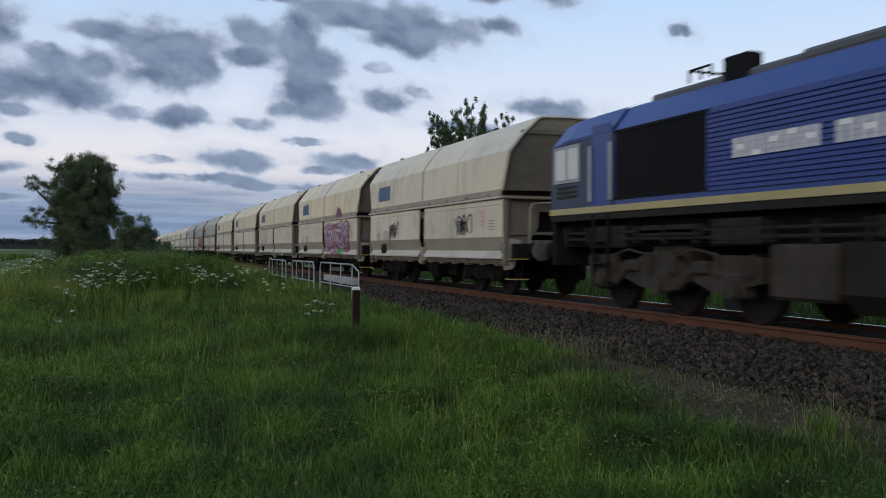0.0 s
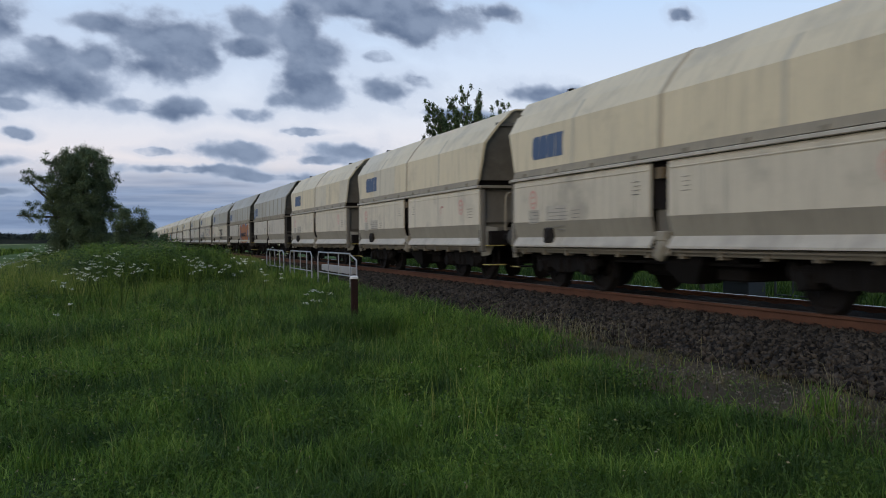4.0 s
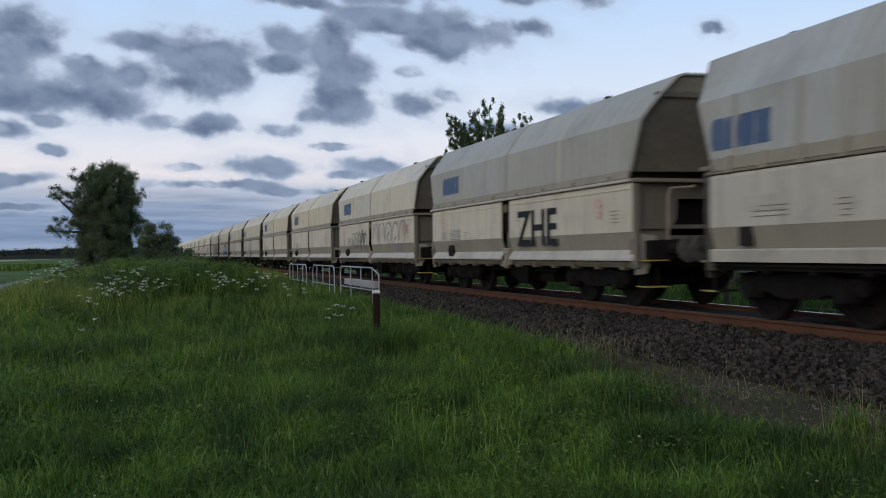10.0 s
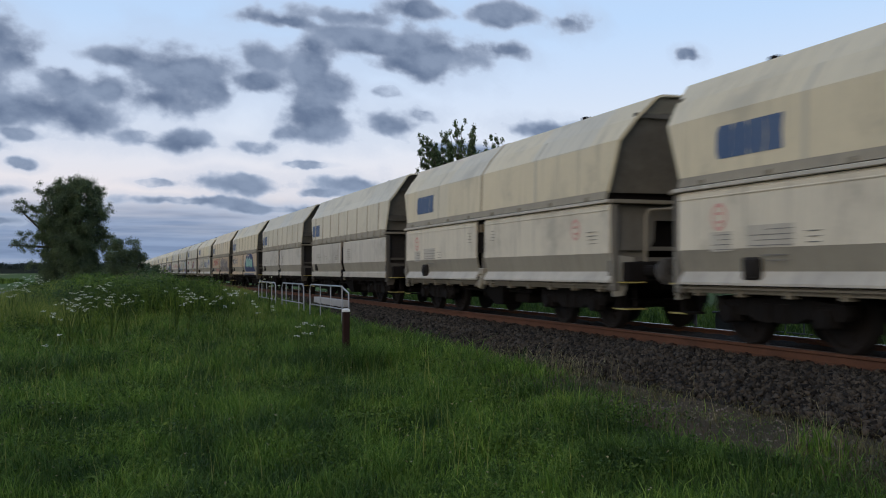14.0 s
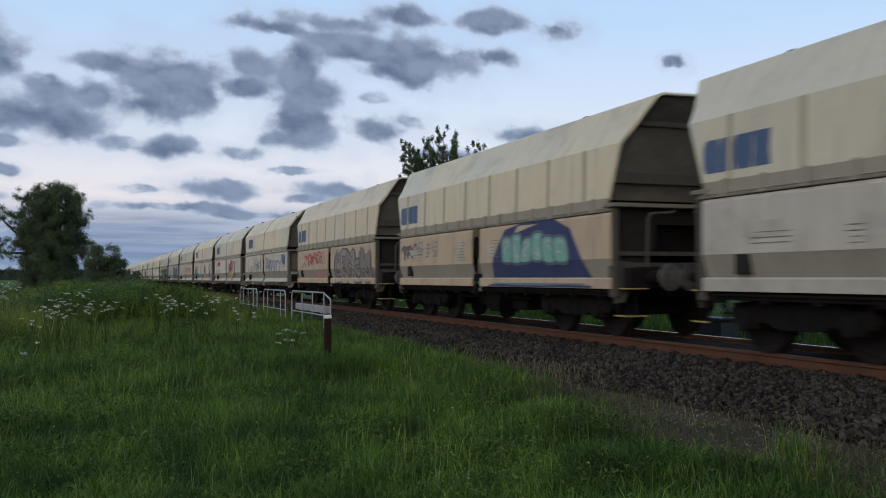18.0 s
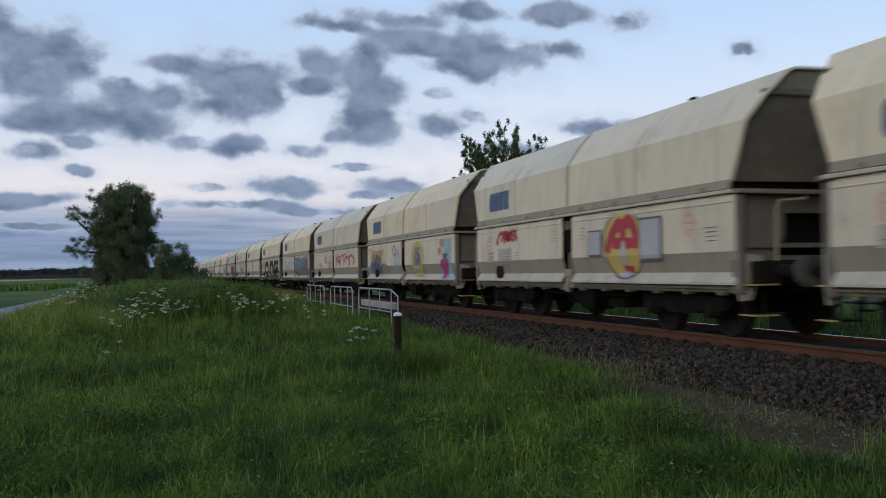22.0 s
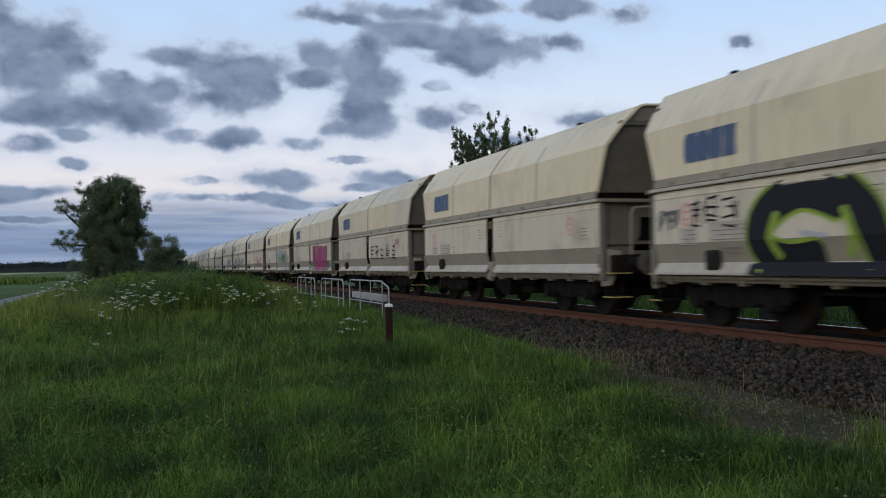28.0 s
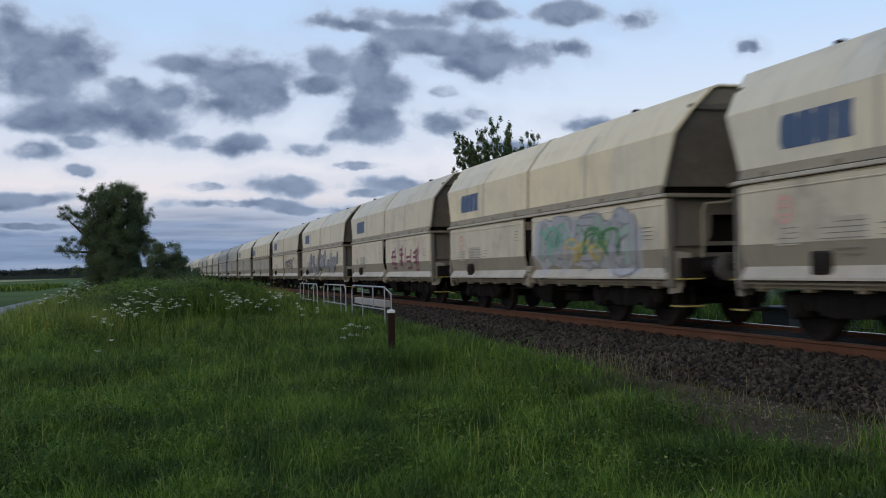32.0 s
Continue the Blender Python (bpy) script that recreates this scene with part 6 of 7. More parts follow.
def blades(name, x, y, h, w, lean, mat, label, seed, kind="stuff"):
    """Bent, tapered blades: two quads and a tip each, in one mesh."""
    r = np.random.default_rng(seed)
    n = len(x)
    z = sample(GRID, x, y)
    a, b = r.uniform(0, 2 * np.pi, n), r.uniform(0, 2 * np.pi, n)
    side = np.stack([np.cos(a), np.sin(a), np.zeros(n)], 1) * (w / 2)[:, None]
    bend = np.stack([np.cos(b), np.sin(b), np.zeros(n)], 1) * (lean * h * r.uniform(0.3, 1.0, n))[:, None]
    root = np.stack([x, y, z - 0.02], 1)
    up_v = np.stack([np.zeros(n), np.zeros(n), h], 1)
    m = root + up_v * 0.55 + bend * 0.30
    tip = root + up_v * (1 - 0.25 * lean)[:, None] + bend
    v = np.stack([root - side, root + side, m + side * 0.8, m - side * 0.8, tip], 1).reshape(-1, 3)
    o = 5 * np.arange(n)[:, None]
    f = np.concatenate([o + [0, 1, 2], o + [0, 2, 3], o + [3, 2, 4]])
    return tagged(new(name, fast_mesh(name, v, f, mat)), label, "grass", kind=kind)


def fan(r, n, r0, r1, a0=-16.0, a1=66.0, power=1.0):
    """Places spread over the meadow, closer together near by."""
    d = r0 + (r1 - r0) * r.random(n) ** power
    a = np.radians(r.uniform(a0, a1, n))
    return d * np.sin(a), d * np.cos(a)


r = np.random.default_rng(11)
x, y = fan(r, 400000, 3.2, 34.0, -16.0, 76.0, power=1.25)
edge = np.interp(y, (0, 5.2, 5.9, 7.0, 7.8, 9.0, 11.0, 14.0, 40.0), (5.6, 5.5, 5.0, 4.75, 5.1, 5.6, 6.05, 6.15, 6.0)) + 0.10 * np.sin(y * 2.3 + 1) + r.normal(0, 0.16, len(x))
keep = (x < edge) & (x > -5.4)
x, y = x[keep], y[keep]
lump = sample(LUMP, x, y)
h = np.clip(0.165 + 0.17 * lump + 0.05 * r.normal(size=len(x)), 0.045, 0.5) * np.interp(y, (6, 12, 15), (1.0, 1.5, 1.8)) * np.clip((edge[keep] - x) * 1.6 + 0.25, 0.3, 1.0)
d = np.hypot(x, y)
blades("meadow_grass", x, y, h, np.clip(0.0042 + 0.0006 * d, 0.006, 0.020) * r.uniform(0.6, 1.3, len(x)), r.uniform(0.4, 1.35, len(x)), GRASS, "long green uncut meadow grass", 12)

# tussocks that stand up out of the sward
cx, cy = fan(r, 1500, 3.6, 24.0, -16.0, 72.0, power=1.1)
ok = (cx < np.interp(cy, (0, 7, 9, 11, 24), (5.0, 4.4, 5.0, 5.6, 5.6))) & (cx > -5.2)
cx, cy = cx[ok], cy[ok]
per = 46
ang, rad = r.uniform(0, 6.28, (len(cx), per)), np.abs(r.normal(0, 0.10, (len(cx), per)))
x, y = (cx[:, None] + rad * np.cos(ang)).ravel(), (cy[:, None] + rad * np.sin(ang)).ravel()
h = (r.uniform(0.16, 0.40, len(cx))[:, None] * r.uniform(0.55, 1.1, (len(cx), per))).ravel()
blades("grass_tussocks", x, y, h, np.clip(0.004 + 0.0006 * np.hypot(x, y), 0.006, 0.016) * r.uniform(0.7, 1.3, len(x)), r.uniform(0.3, 1.2, len(x)), GRASS, "green tussocks standing up in the meadow", 38)

# long grass round the foot of the post
x, y = r.normal(3.72, 0.55, 2400), r.normal(13.9, 0.32, 2400)
blades("post_grass", x, y, r.uniform(0.36, 0.68, 2400), r.uniform(0.007, 0.013, 2400), r.uniform(0.3, 1.0, 2400), GRASS, "long grass round the marker post", 40)

# short turf all round the standpoint
q, a = 0.5 + 13.0 * np.sqrt(r.random(170000)), r.uniform(0, 6.28, 170000)
x, y = q * np.sin(a), q * np.cos(a)
keep = (x < 5.2) & (x > -5.3) & ((q < 3.4) | ((np.degrees(a) > 74) & (np.degrees(a) < 345)))
x, y = x[keep], y[keep]
blades("turf_blades", x, y, r.uniform(0.08, 0.26, len(x)), r.uniform(0.007, 0.016, len(x)), r.uniform(0.5, 1.4, len(x)), GRASS, "meadow grass round the standpoint", 39)

# thin growth on the trodden path
n = 13000
y = 2.5 + 26 * r.random(n) ** 1.4
x = r.uniform(4.7, 6.15, n)
keep = np.array([noise.noise((float(a) * 1.6, float(b) * 0.8, 70)) for a, b in zip(x, y)]) + 0.35 * (5.3 - x) > -0.12 + 0.15 * r.normal(size=n)
x, y = x[keep], y[keep]
blades("path_grass", x, y, r.uniform(0.03, 0.11, len(x)), r.uniform(0.006, 0.012, len(x)), r.uniform(0.6, 1.4, len(x)), GRASS, "short sparse grass on the path", 36)

# seed heads and thin taller stalks over the meadow
x, y = fan(r, 15000, 6.5, 27.0)
keep = (x < 5.0) & (x > -5.3) & (r.random(15000) < np.clip((y - 6.5) / 8.0, 0.12, 1.0))
x, y = x[keep], y[keep]
blades("seed_stalks", x, y, r.uniform(0.28, 0.56, len(x)), np.clip(0.0005 * y, 0.005, 0.011), r.uniform(0.1, 0.5, len(x)), TALL, "thin pale green seeding grass stalks", 13)

# coarse growth on the bank between lane and line
n = 150000
y = 15 + 100 * r.random(n) ** 1.5
x = r.uniform(-5.3, 6.0, n)
lump = sample(LUMP, x, y)
keep = (lump + 0.25 * r.normal(size=n) > -0.55) & ((y > 19) | (x < 3.0))
x, y, lump = x[keep], y[keep], lump[keep]
ramp_y = np.clip((y - 14) / 18, 0.25, 1.0)
h = np.clip(0.56 + 0.30 * lump + 0.14 * r.normal(size=len(x)), 0.15, 1.2) * ramp_y * np.where(x > 4.2, 0.55, 1.0)
blades("bank_grass", x, y, h, np.clip(0.0007 * y, 0.010, 0.05) * r.uniform(0.6, 1.3, len(x)), r.uniform(0.3, 0.9, len(x)), TALL, "tall rough grass on the bank", 14)


def leaf_scatter(name, c, size, mat, label, seed):
    """Small leaves with every tilt, one quad each, in one mesh."""
    g2 = np.random.default_rng(seed)
    n = len(c)
    n1 = g2.normal(size=(n, 3)) * (1, 1, 0.55)
    n1 /= np.linalg.norm(n1, axis=1)[:, None]
    n2 = np.cross(n1, g2.normal(size=(n, 3)))
    n2 /= np.linalg.norm(n2, axis=1)[:, None]
    s = (size * g2.uniform(0.5, 1.3, n))[:, None]
    v = np.stack([c - n1 * s, c + n2 * s * 0.5, c + n1 * s, c - n2 * s * 0.5], 1).reshape(-1, 3)
    return tagged(new(name, fast_mesh(name, v, np.arange(4 * n).reshape(-1, 4), mat)), label, "herbs", kind="stuff")


# nettles, docks and bramble heaped along the bank
lumps = []
while len(lumps) < 60:
    ly = 17 + 75 * r.random() ** 1.3
    lx = r.uniform(-4.6, 4.6)
    if noise.noise((lx * 0.35, ly * 0.16, 50)) > -0.05 and not (ly < 21 and lx > 1.5):
        lumps.append((lx, ly, 0.16 + 0.62 * r.random() * min(1.0, (ly - 13) / 12), r.uniform(0.35, 0.9)))
for _ in range(46):   # taller thickets on the crown of the bank
    ly = r.uniform(25, 52)
    lumps.append((r.uniform(-0.060, 0.060) * ly, ly, r.uniform(0.55, 1.0), r.uniform(0.7, 1.5)))
for _ in range(34):   # the dark heap of nettles nearest the meadow
    ly = r.uniform(24.5, 33)
    lumps.append((r.uniform(-0.02, 0.105) * ly, ly, r.uniform(0.65, 1.0), r.uniform(0.6, 1.2)))
lumps = np.array(lumps)
n = 190000
wts = lumps[:, 3] ** 2 / (lumps[:, 1] ** 0.6)
idx = r.choice(len(lumps), n, p=wts / wts.sum())
thicket = idx >= 60
dv = r.normal(size=(n, 3))
dv /= np.linalg.norm(dv, axis=1)[:, None]
q = r.random(n) ** 0.4
lx, ly = lumps[idx, 0] + dv[:, 0] * q * lumps[idx, 3], lumps[idx, 1] + dv[:, 1] * q * lumps[idx, 3] * 1.3
lz = sample(GRID, lx, ly) + np.abs(dv[:, 2]) * q * lumps[idx, 2] * 1.25 + 0.05
spots3 = np.stack([lx, ly, lz], 1)
leaf_scatter("bank_herbs", spots3[~thicket], np.clip(0.0014 * ly[~thicket], 0.025, 0.08), HERB, "heaped nettles and leafy herbs on the bank", 15)
heap = idx >= 106
leaf_scatter("bank_thicket", spots3[thicket & ~heap], np.clip(0.0012 * ly[thicket & ~heap], 0.025, 0.06), THICKET, "green bramble thicket on the bank", 37)
leaf_scatter("nettle_heap", spots3[heap], np.clip(0.0015 * ly[heap], 0.030, 0.06), HERBDARK, "dark green nettles heaped on the bank", 46)
x, y = spots3[heap][::9, 0], spots3[heap][::9, 1]
blades("nettle_stalks", x, y, r.uniform(0.7, 1.35, len(x)), r.uniform(0.010, 0.020, len(x)), r.uniform(0.1, 0.6, len(x)), HERB, "tall leafy stalks standing out of the nettles", 47)

# pale seeding grass that stands up beside the heap
x, y = r.normal(-1.9, 0.9, 5200), r.uniform(22, 34, 5200)
x = x * y / 27
blades("bank_seed_grass", x, y, r.uniform(0.55, 1.05, 5200), r.uniform(0.010, 0.020, 5200), r.uniform(0.2, 0.8, 5200), TALL, "pale seeding grass on the bank", 45)

# clover and small leaves between the blades
x, y = fan(r, 110000, 3.4, 24.0, -16.0, 70.0, power=1.15)
lump = sample(LUMP, x, y)
keep = (x < 4.9) & (x > -8) & (lump + 0.35 * r.normal(size=len(x)) > -0.25)
x, y, lump = x[keep], y[keep], lump[keep]
z = sample(GRID, x, y) + np.clip(0.08 + 0.12 * lump, 0.02, 0.4) * r.uniform(0.3, 1.25, len(x))
leaf_scatter("meadow_herbs", np.stack([x, y, z], 1), 0.009 + 0.0012 * np.hypot(x, y), GRASS, "clover and small leaves among the grass", 35)

# darker broad-leaved patches in hollows of the sward, and pale seed heads over it
cx, cy = fan(r, 90, 4.2, 17.0, -14.0, 48.0)
ok = cx < 4.9
cx, cy = cx[ok], cy[ok]
per = 300
ang, rad = r.uniform(0, 6.28, (len(cx), per)), np.sqrt(r.random((len(cx), per))) * r.uniform(0.18, 0.55, len(cx))[:, None]
x, y = (cx[:, None] + 1.3 * rad * np.cos(ang)).ravel(), (cy[:, None] + rad * np.sin(ang)).ravel()
z = sample(GRID, x, y) + r.uniform(0.06, 0.26, len(x))
leaf_scatter("broad_leaf_patches", np.stack([x, y, z], 1), 0.010 + 0.0012 * np.hypot(x, y), HERBDARK, "dark broad-leaved plants in the meadow", 41)
x, y = fan(r, 1000, 4.0, 18.0, -15.0, 60.0)
ok = x < 4.8
x, y = x[ok], y[ok]
z = sample(GRID, x, y) + r.uniform(0.22, 0.42, len(x))
leaf_scatter("grass_seed_heads", np.stack([x, y, z], 1), 0.008 + 0.0007 * np.hypot(x, y), STRAW, "pale seed heads over the meadow grass", 42)

# dry stalks by the path
x = np.concatenate([r.normal(6.30, 0.26, 240), r.normal(6.2, 0.25, 160), r.normal(5.9, 0.4, 60)])
y = np.concatenate([r.normal(11.2, 0.7, 240), r.normal(12.6, 0.9, 160), r.uniform(6, 24, 60)])
blades("dry_stalks", x, y, r.uniform(0.14, 0.52, len(x)), r.uniform(0.003, 0.006, len(x)), r.uniform(0.3, 1.2, len(x)), STRAW, "dry straw-coloured grass stalks by the path", 16)
x = np.concatenate([r.normal(5.45, 0.10, 130), r.normal(4.9, 0.25, 380), r.normal(5.9, 0.45, 260), r.uniform(4.6, 6.0, 200)])
y = np.concatenate([r.normal(5.66, 0.10, 130), r.normal(7.5, 1.1, 380), r.uniform(6.0, 22, 260), r.uniform(2.2, 6.0, 200)])
blades("path_tufts", x, y, r.uniform(0.08, 0.36, len(x)) * np.concatenate([np.full(130, 1.1), np.full(len(x) - 130, 0.7)]), r.uniform(0.006, 0.013, len(x)), r.uniform(0.3, 1.1, len(x)), GRASS, "green and yellowed tufts at the edge of the path", 17)
# low olive and brown weeds where the turf gives out at the foot of the ballast
n = 34000
y = 2.5 + 26 * r.random(n) ** 1.5
x = r.uniform(4.9, 7.05, n)
keep = np.array([noise.noise((float(a) * 1.3, float(b) * 0.7, 90)) for a, b in zip(x, y)]) + 0.5 * np.abs(x - 5.75) > 0.10 + 0.16 * r.normal(size=n)
x, y = x[keep], y[keep]
blades("verge_weeds", x, y, r.uniform(0.04, 0.20, len(x)), r.uniform(0.005, 0.011, len(x)), r.uniform(0.6, 1.4, len(x)), WEED, "low olive-brown weeds at the foot of the ballast", 43)
x, y = r.normal(5.42, 0.12, 26), r.normal(5.7, 0.14, 26)
blades("tall_path_stalks", x, y, r.uniform(0.25, 0.55, 26), r.uniform(0.0025, 0.004, 26), r.uniform(0.1, 0.45, 26), STRAW, "tall thin stalks at the edge of the path", 44)
# far side of the line
n = 26000
y = -4 + 60 * r.random(n)
x = r.uniform(13.0, 19.5, n)
# Dark leaf colour stands in for the dimness beyond the train.
blades("far_verge_grass", x, y, r.uniform(0.25, 0.8, n) * np.clip((x - 12.4) / 2.2, 0.2, 1.3), r.uniform(0.02, 0.05, n), r.uniform(0.3, 0.9, n), HERBDARK, "green grass on the far side of the track", 18)
x = r.normal(1.15, 0.40, 900)
y = r.uniform(34, 42, 900)
blades("dry_reed_patch", x, y, r.uniform(0.8, 1.3, 900), r.uniform(0.02, 0.04, 900), r.uniform(0.2, 0.6, 900), STRAW, "pale dry grass patch along the line", 19)


def cow_parsley(px, py, tall, seed, heads=7):
    rr = random.Random(seed)
    z0 = rise(px, py)
    pl = thing("cow_parsley", "flowering cow parsley with flat white heads", "wild flower", "cow parsley on the bank", at=(px, py, z0 - 0.03))
    bm, fl = bmesh.new(), bmesh.new()
    for i in range(heads):
        a, q = rr.uniform(0, 6.28), rr.uniform(0.05, 0.34)
        hh = tall * rr.uniform(0.72, 1.0)
        top = (q * math.cos(a), q * math.sin(a), hh)
        fork = (top[0] * 0.35, top[1] * 0.35, hh * 0.55)
        tube(bm, (0, 0, 0), fork, 0.008, 5, 0.006)
        tube(bm, fork, top, 0.006, 5, 0.003)
        for j in range(9):
            b, s = rr.uniform(0, 6.28), rr.uniform(0.0, 0.062)
            c = (top[0] + s * math.cos(b), top[1] + s * math.sin(b), top[2] + rr.uniform(-0.012, 0.02))
            bmesh.ops.create_icosphere(fl, subdivisions=1, radius=rr.uniform(0.008, 0.016), matrix=Matrix.Translation(c) @ Matrix.Diagonal((1, 1, 0.5, 1)))
    part("stems", bm, HERB, pl)
    tagged(part("flower_heads", fl, UMBEL, pl, "flat white flower heads"), kind="stuff")
    bm = bmesh.new()
    for i in range(9):
        a = rr.uniform(0, 6.28)
        p0, p1 = Vector((0, 0, rr.uniform(0.1, 0.3))), Vector((0.16 * math.cos(a), 0.16 * math.sin(a), rr.uniform(0.15, 0.32)))
        s = Vector((-math.sin(a), math.cos(a), 0)) * 0.03
        bm.faces.new([bm.verts.new(c) for c in (p0, (p0 + p1) / 2 + s, p1, (p0 + p1) / 2 - s)])
    part("leaves", bm, HERB, pl)


spots = [(3.09, 14.5, 0.85, 8), (2.76, 17.7, 0.80, 6), (2.19, 18.9, 0.85, 8), (2.45, 19.9, 0.88, 6), (1.40, 20.8, 0.90, 9), (1.62, 20.0, 0.84, 8), (1.90, 22.0, 0.80, 6), (0.06, 19.8, 0.85, 8), (0.36, 20.6, 0.80, 8),
         (-0.34, 19.0, 0.85, 9), (-0.30, 22.6, 0.90, 9), (-0.62, 21.0, 0.86, 9), (-0.78, 19.5, 0.80, 8), (-0.95, 18.3, 0.80, 6), (-0.64, 17.0, 0.80, 5), (-2.25, 23.6, 0.90, 9), (-2.62, 24.6, 0.85, 8), (-1.95, 24.2, 0.92, 7),
         (-0.86, 14.6, 0.80, 2), (-2.5, 34.0, 1.2, 8), (-2.9, 36.0, 1.2, 9), (-2.2, 33.0, 1.1, 7), (3.3, 23.5, 0.9, 6), (4.4, 26.0, 0.9, 6), (0.9, 30.0, 0.9, 6), (-0.1, 24.5, 0.9, 7)]
for i, (px, py, tl, hd) in enumerate(spots):
    cow_parsley(px, py, tl * (1.32 if 16 < py < 30 else 1.0), 100 + i, hd)


# ---------------------------------------------------------------- trees and distance
def leaves(name, centres, radii, count, size, mat, parent, seed, shell=0.55, label=""):
    """Leaf sprays scattered through lumps of crown, thicker near their skins."""
    g2 = np.random.default_rng(seed)
    centres, radii = np.array(centres, float), np.array(radii, float)
    wts = np.prod(radii, 1) ** 0.67
    idx = g2.choice(len(centres), count, p=wts / wts.sum())
    dv = g2.normal(size=(count, 3))
    dv /= np.linalg.norm(dv, axis=1)[:, None]
    q = (shell + (1 - shell) * g2.random(count)) * g2.uniform(0.75, 1.12, count)
    c = centres[idx] + dv * q[:, None] * radii[idx]
    n1 = g2.normal(size=(count, 3))
    n1 /= np.linalg.norm(n1, axis=1)[:, None]
    n2 = np.cross(n1, g2.normal(size=(count, 3)))
    n2 /= np.linalg.norm(n2, axis=1)[:, None]
    s = size * g2.uniform(0.5, 1.3, count)[:, None]
    v = np.stack([c - n1 * s, c + n2 * s * 0.45, c + n1 * s, c - n2 * s * 0.45], 1).reshape(-1, 3)
    f = np.arange(4 * count).reshape(-1, 4)
    ob = new(name, fast_mesh(name, v, f, mat))
    ob.parent = parent
    return tagged(ob, label, kind="stuff")


def limb(bm, a, b, r0, r1, bends=3, seed=1):
    rr2 = random.Random(seed)
    pts = [Vector(a).lerp(Vector(b), i / bends) + Vector((rr2.uniform(-1, 1), rr2.uniform(-1, 1), 0)) * (0.04 * (Vector(b) - Vector(a)).length if 0 < i < bends else 0) for i in range(bends + 1)]
    for i in range(bends):
        tube(bm, pts[i], pts[i + 1], r0 + (r1 - r0) * i / bends, 8, r0 + (r1 - r0) * (i + 1) / bends)
    return pts


# the big willow-like tree beside the lane
tree = thing("roadside_tree", "large dense dark green roadside tree", "tree", at=(-4.1, 98.0, 0))
bm = bmesh.new()
limb(bm, (0, 0, -0.3), (0.3, 0, 4.5), 0.60, 0.42, 4, 1)
tips = [(-5.0, 0.2, 8.5), (-2.0, -0.5, 9.6), (0.2, 0.3, 11.2), (2.2, 0.5, 9.8), (3.2, 0, 6.6), (-5.6, 0, 4.4), (1.0, -1.0, 8.0), (-3.8, 0.5, 7.2)]
for i, tp in enumerate(tips):
    limb(bm, (0.2, 0.4, 2.6 + 0.3 * i), tp, 0.20, 0.04, 4, 10 + i)
part("trunk", bm, BARK, tree, "dark trunk and limbs")
rr = random.Random(5)
cs, rs = [], []
while len(cs) < 520:
    c = (rr.uniform(-3.6, 4.8), rr.uniform(-3.2, 3.2), rr.uniform(0.4, 11.3))
    wx = float(np.interp(c[2], (0.4, 1.5, 3.2, 5.7, 8.2, 10.2, 11.3), (3.5, 3.3, 3.1, 3.2, 3.2, 2.7, 1.5)))
    if ((c[0] - 0.4 - 0.08 * max(0.0, 5.0 - c[2])) / wx) ** 2 + (c[1] / (0.85 * wx)) ** 2 < 1.0:
        cs.append(c)
        q = rr.uniform(0.42, 0.85)
        rs.append((q, q, q * 1.05))
leaves("crown", cs, rs, 300000, 0.074, LEAF, tree, 21, 0.0, "dense leaf crown")
# loose lobes of leafy twigs that stand out from the crown
cs = []
for (ax, ay, az), (bx2, by2, bz2), n in (((-2.6, 0, 7.4), (-5.0, 0.2, 8.9), 15), ((-2.8, 0, 7.0), (-5.0, 0.3, 7.6), 9), ((-2.8, 0, 4.4), (-5.3, 0, 4.3), 15), ((-2.8, 0.3, 5.0), (-4.8, 0.3, 5.7), 9),
                                         ((-2.6, 0, 2.2), (-3.9, 0, 2.6), 6), ((-1.8, 0, 9.6), (-3.0, 0, 10.6), 8), ((3.4, 0, 8.0), (4.2, 0, 8.6), 5), ((3.4, 0, 5.5), (4.5, 0, 5.2), 8), ((3.4, 0, 4.0), (5.0, 0, 3.4), 10), ((3.4, 0, 2.4), (5.2, 0, 1.8), 12), ((2.6, 0, 9.9), (3.6, 0, 10.0), 5)):
    for i in range(n):
        u = (i + rr.random()) / n
        cs.append((ax + (bx2 - ax) * u, ay + (by2 - ay) * u + rr.uniform(-0.5, 0.5), az + (bz2 - az) * u + rr.uniform(-0.65, 0.5)))
leaves("loose_sprays", cs, [(0.50, 0.7, 0.42)] * len(cs), 19000, 0.066, LEAF, tree, 22, 0.0, "thin outer sprays")

bush = thing("hawthorn_bush", "rounded dark hawthorn bush beside the big tree", "bush", at=(1.3, 90.0, 0))
bm = bmesh.new()
for i in range(5):
    limb(bm, (0.15 * i - 0.3, 0, -0.2), (rr.uniform(-1.6, 1.8), rr.uniform(-1, 1), rr.uniform(2.0, 3.2)), 0.10, 0.03, 3, 40 + i)
part("stem", bm, BARK, bush)
cs = [(rr.uniform(-2.3, 2.1), rr.uniform(-1.2, 1.2), rr.uniform(0.5, 4.5)) for i in range(110)]
cs = [c for c in cs if abs(c[0]) < 2.5 - 0.42 * max(0, c[2] - 1.2)]
leaves("crown", cs + [(0.4, 0, 4.6), (1.6, 0, 3.2), (-1.3, 0, 3.7)], [(0.62, 0.7, 0.52)] * (len(cs) + 3), 34000, 0.075, LEAF, bush, 23, 0.3, "dense leaf crown")
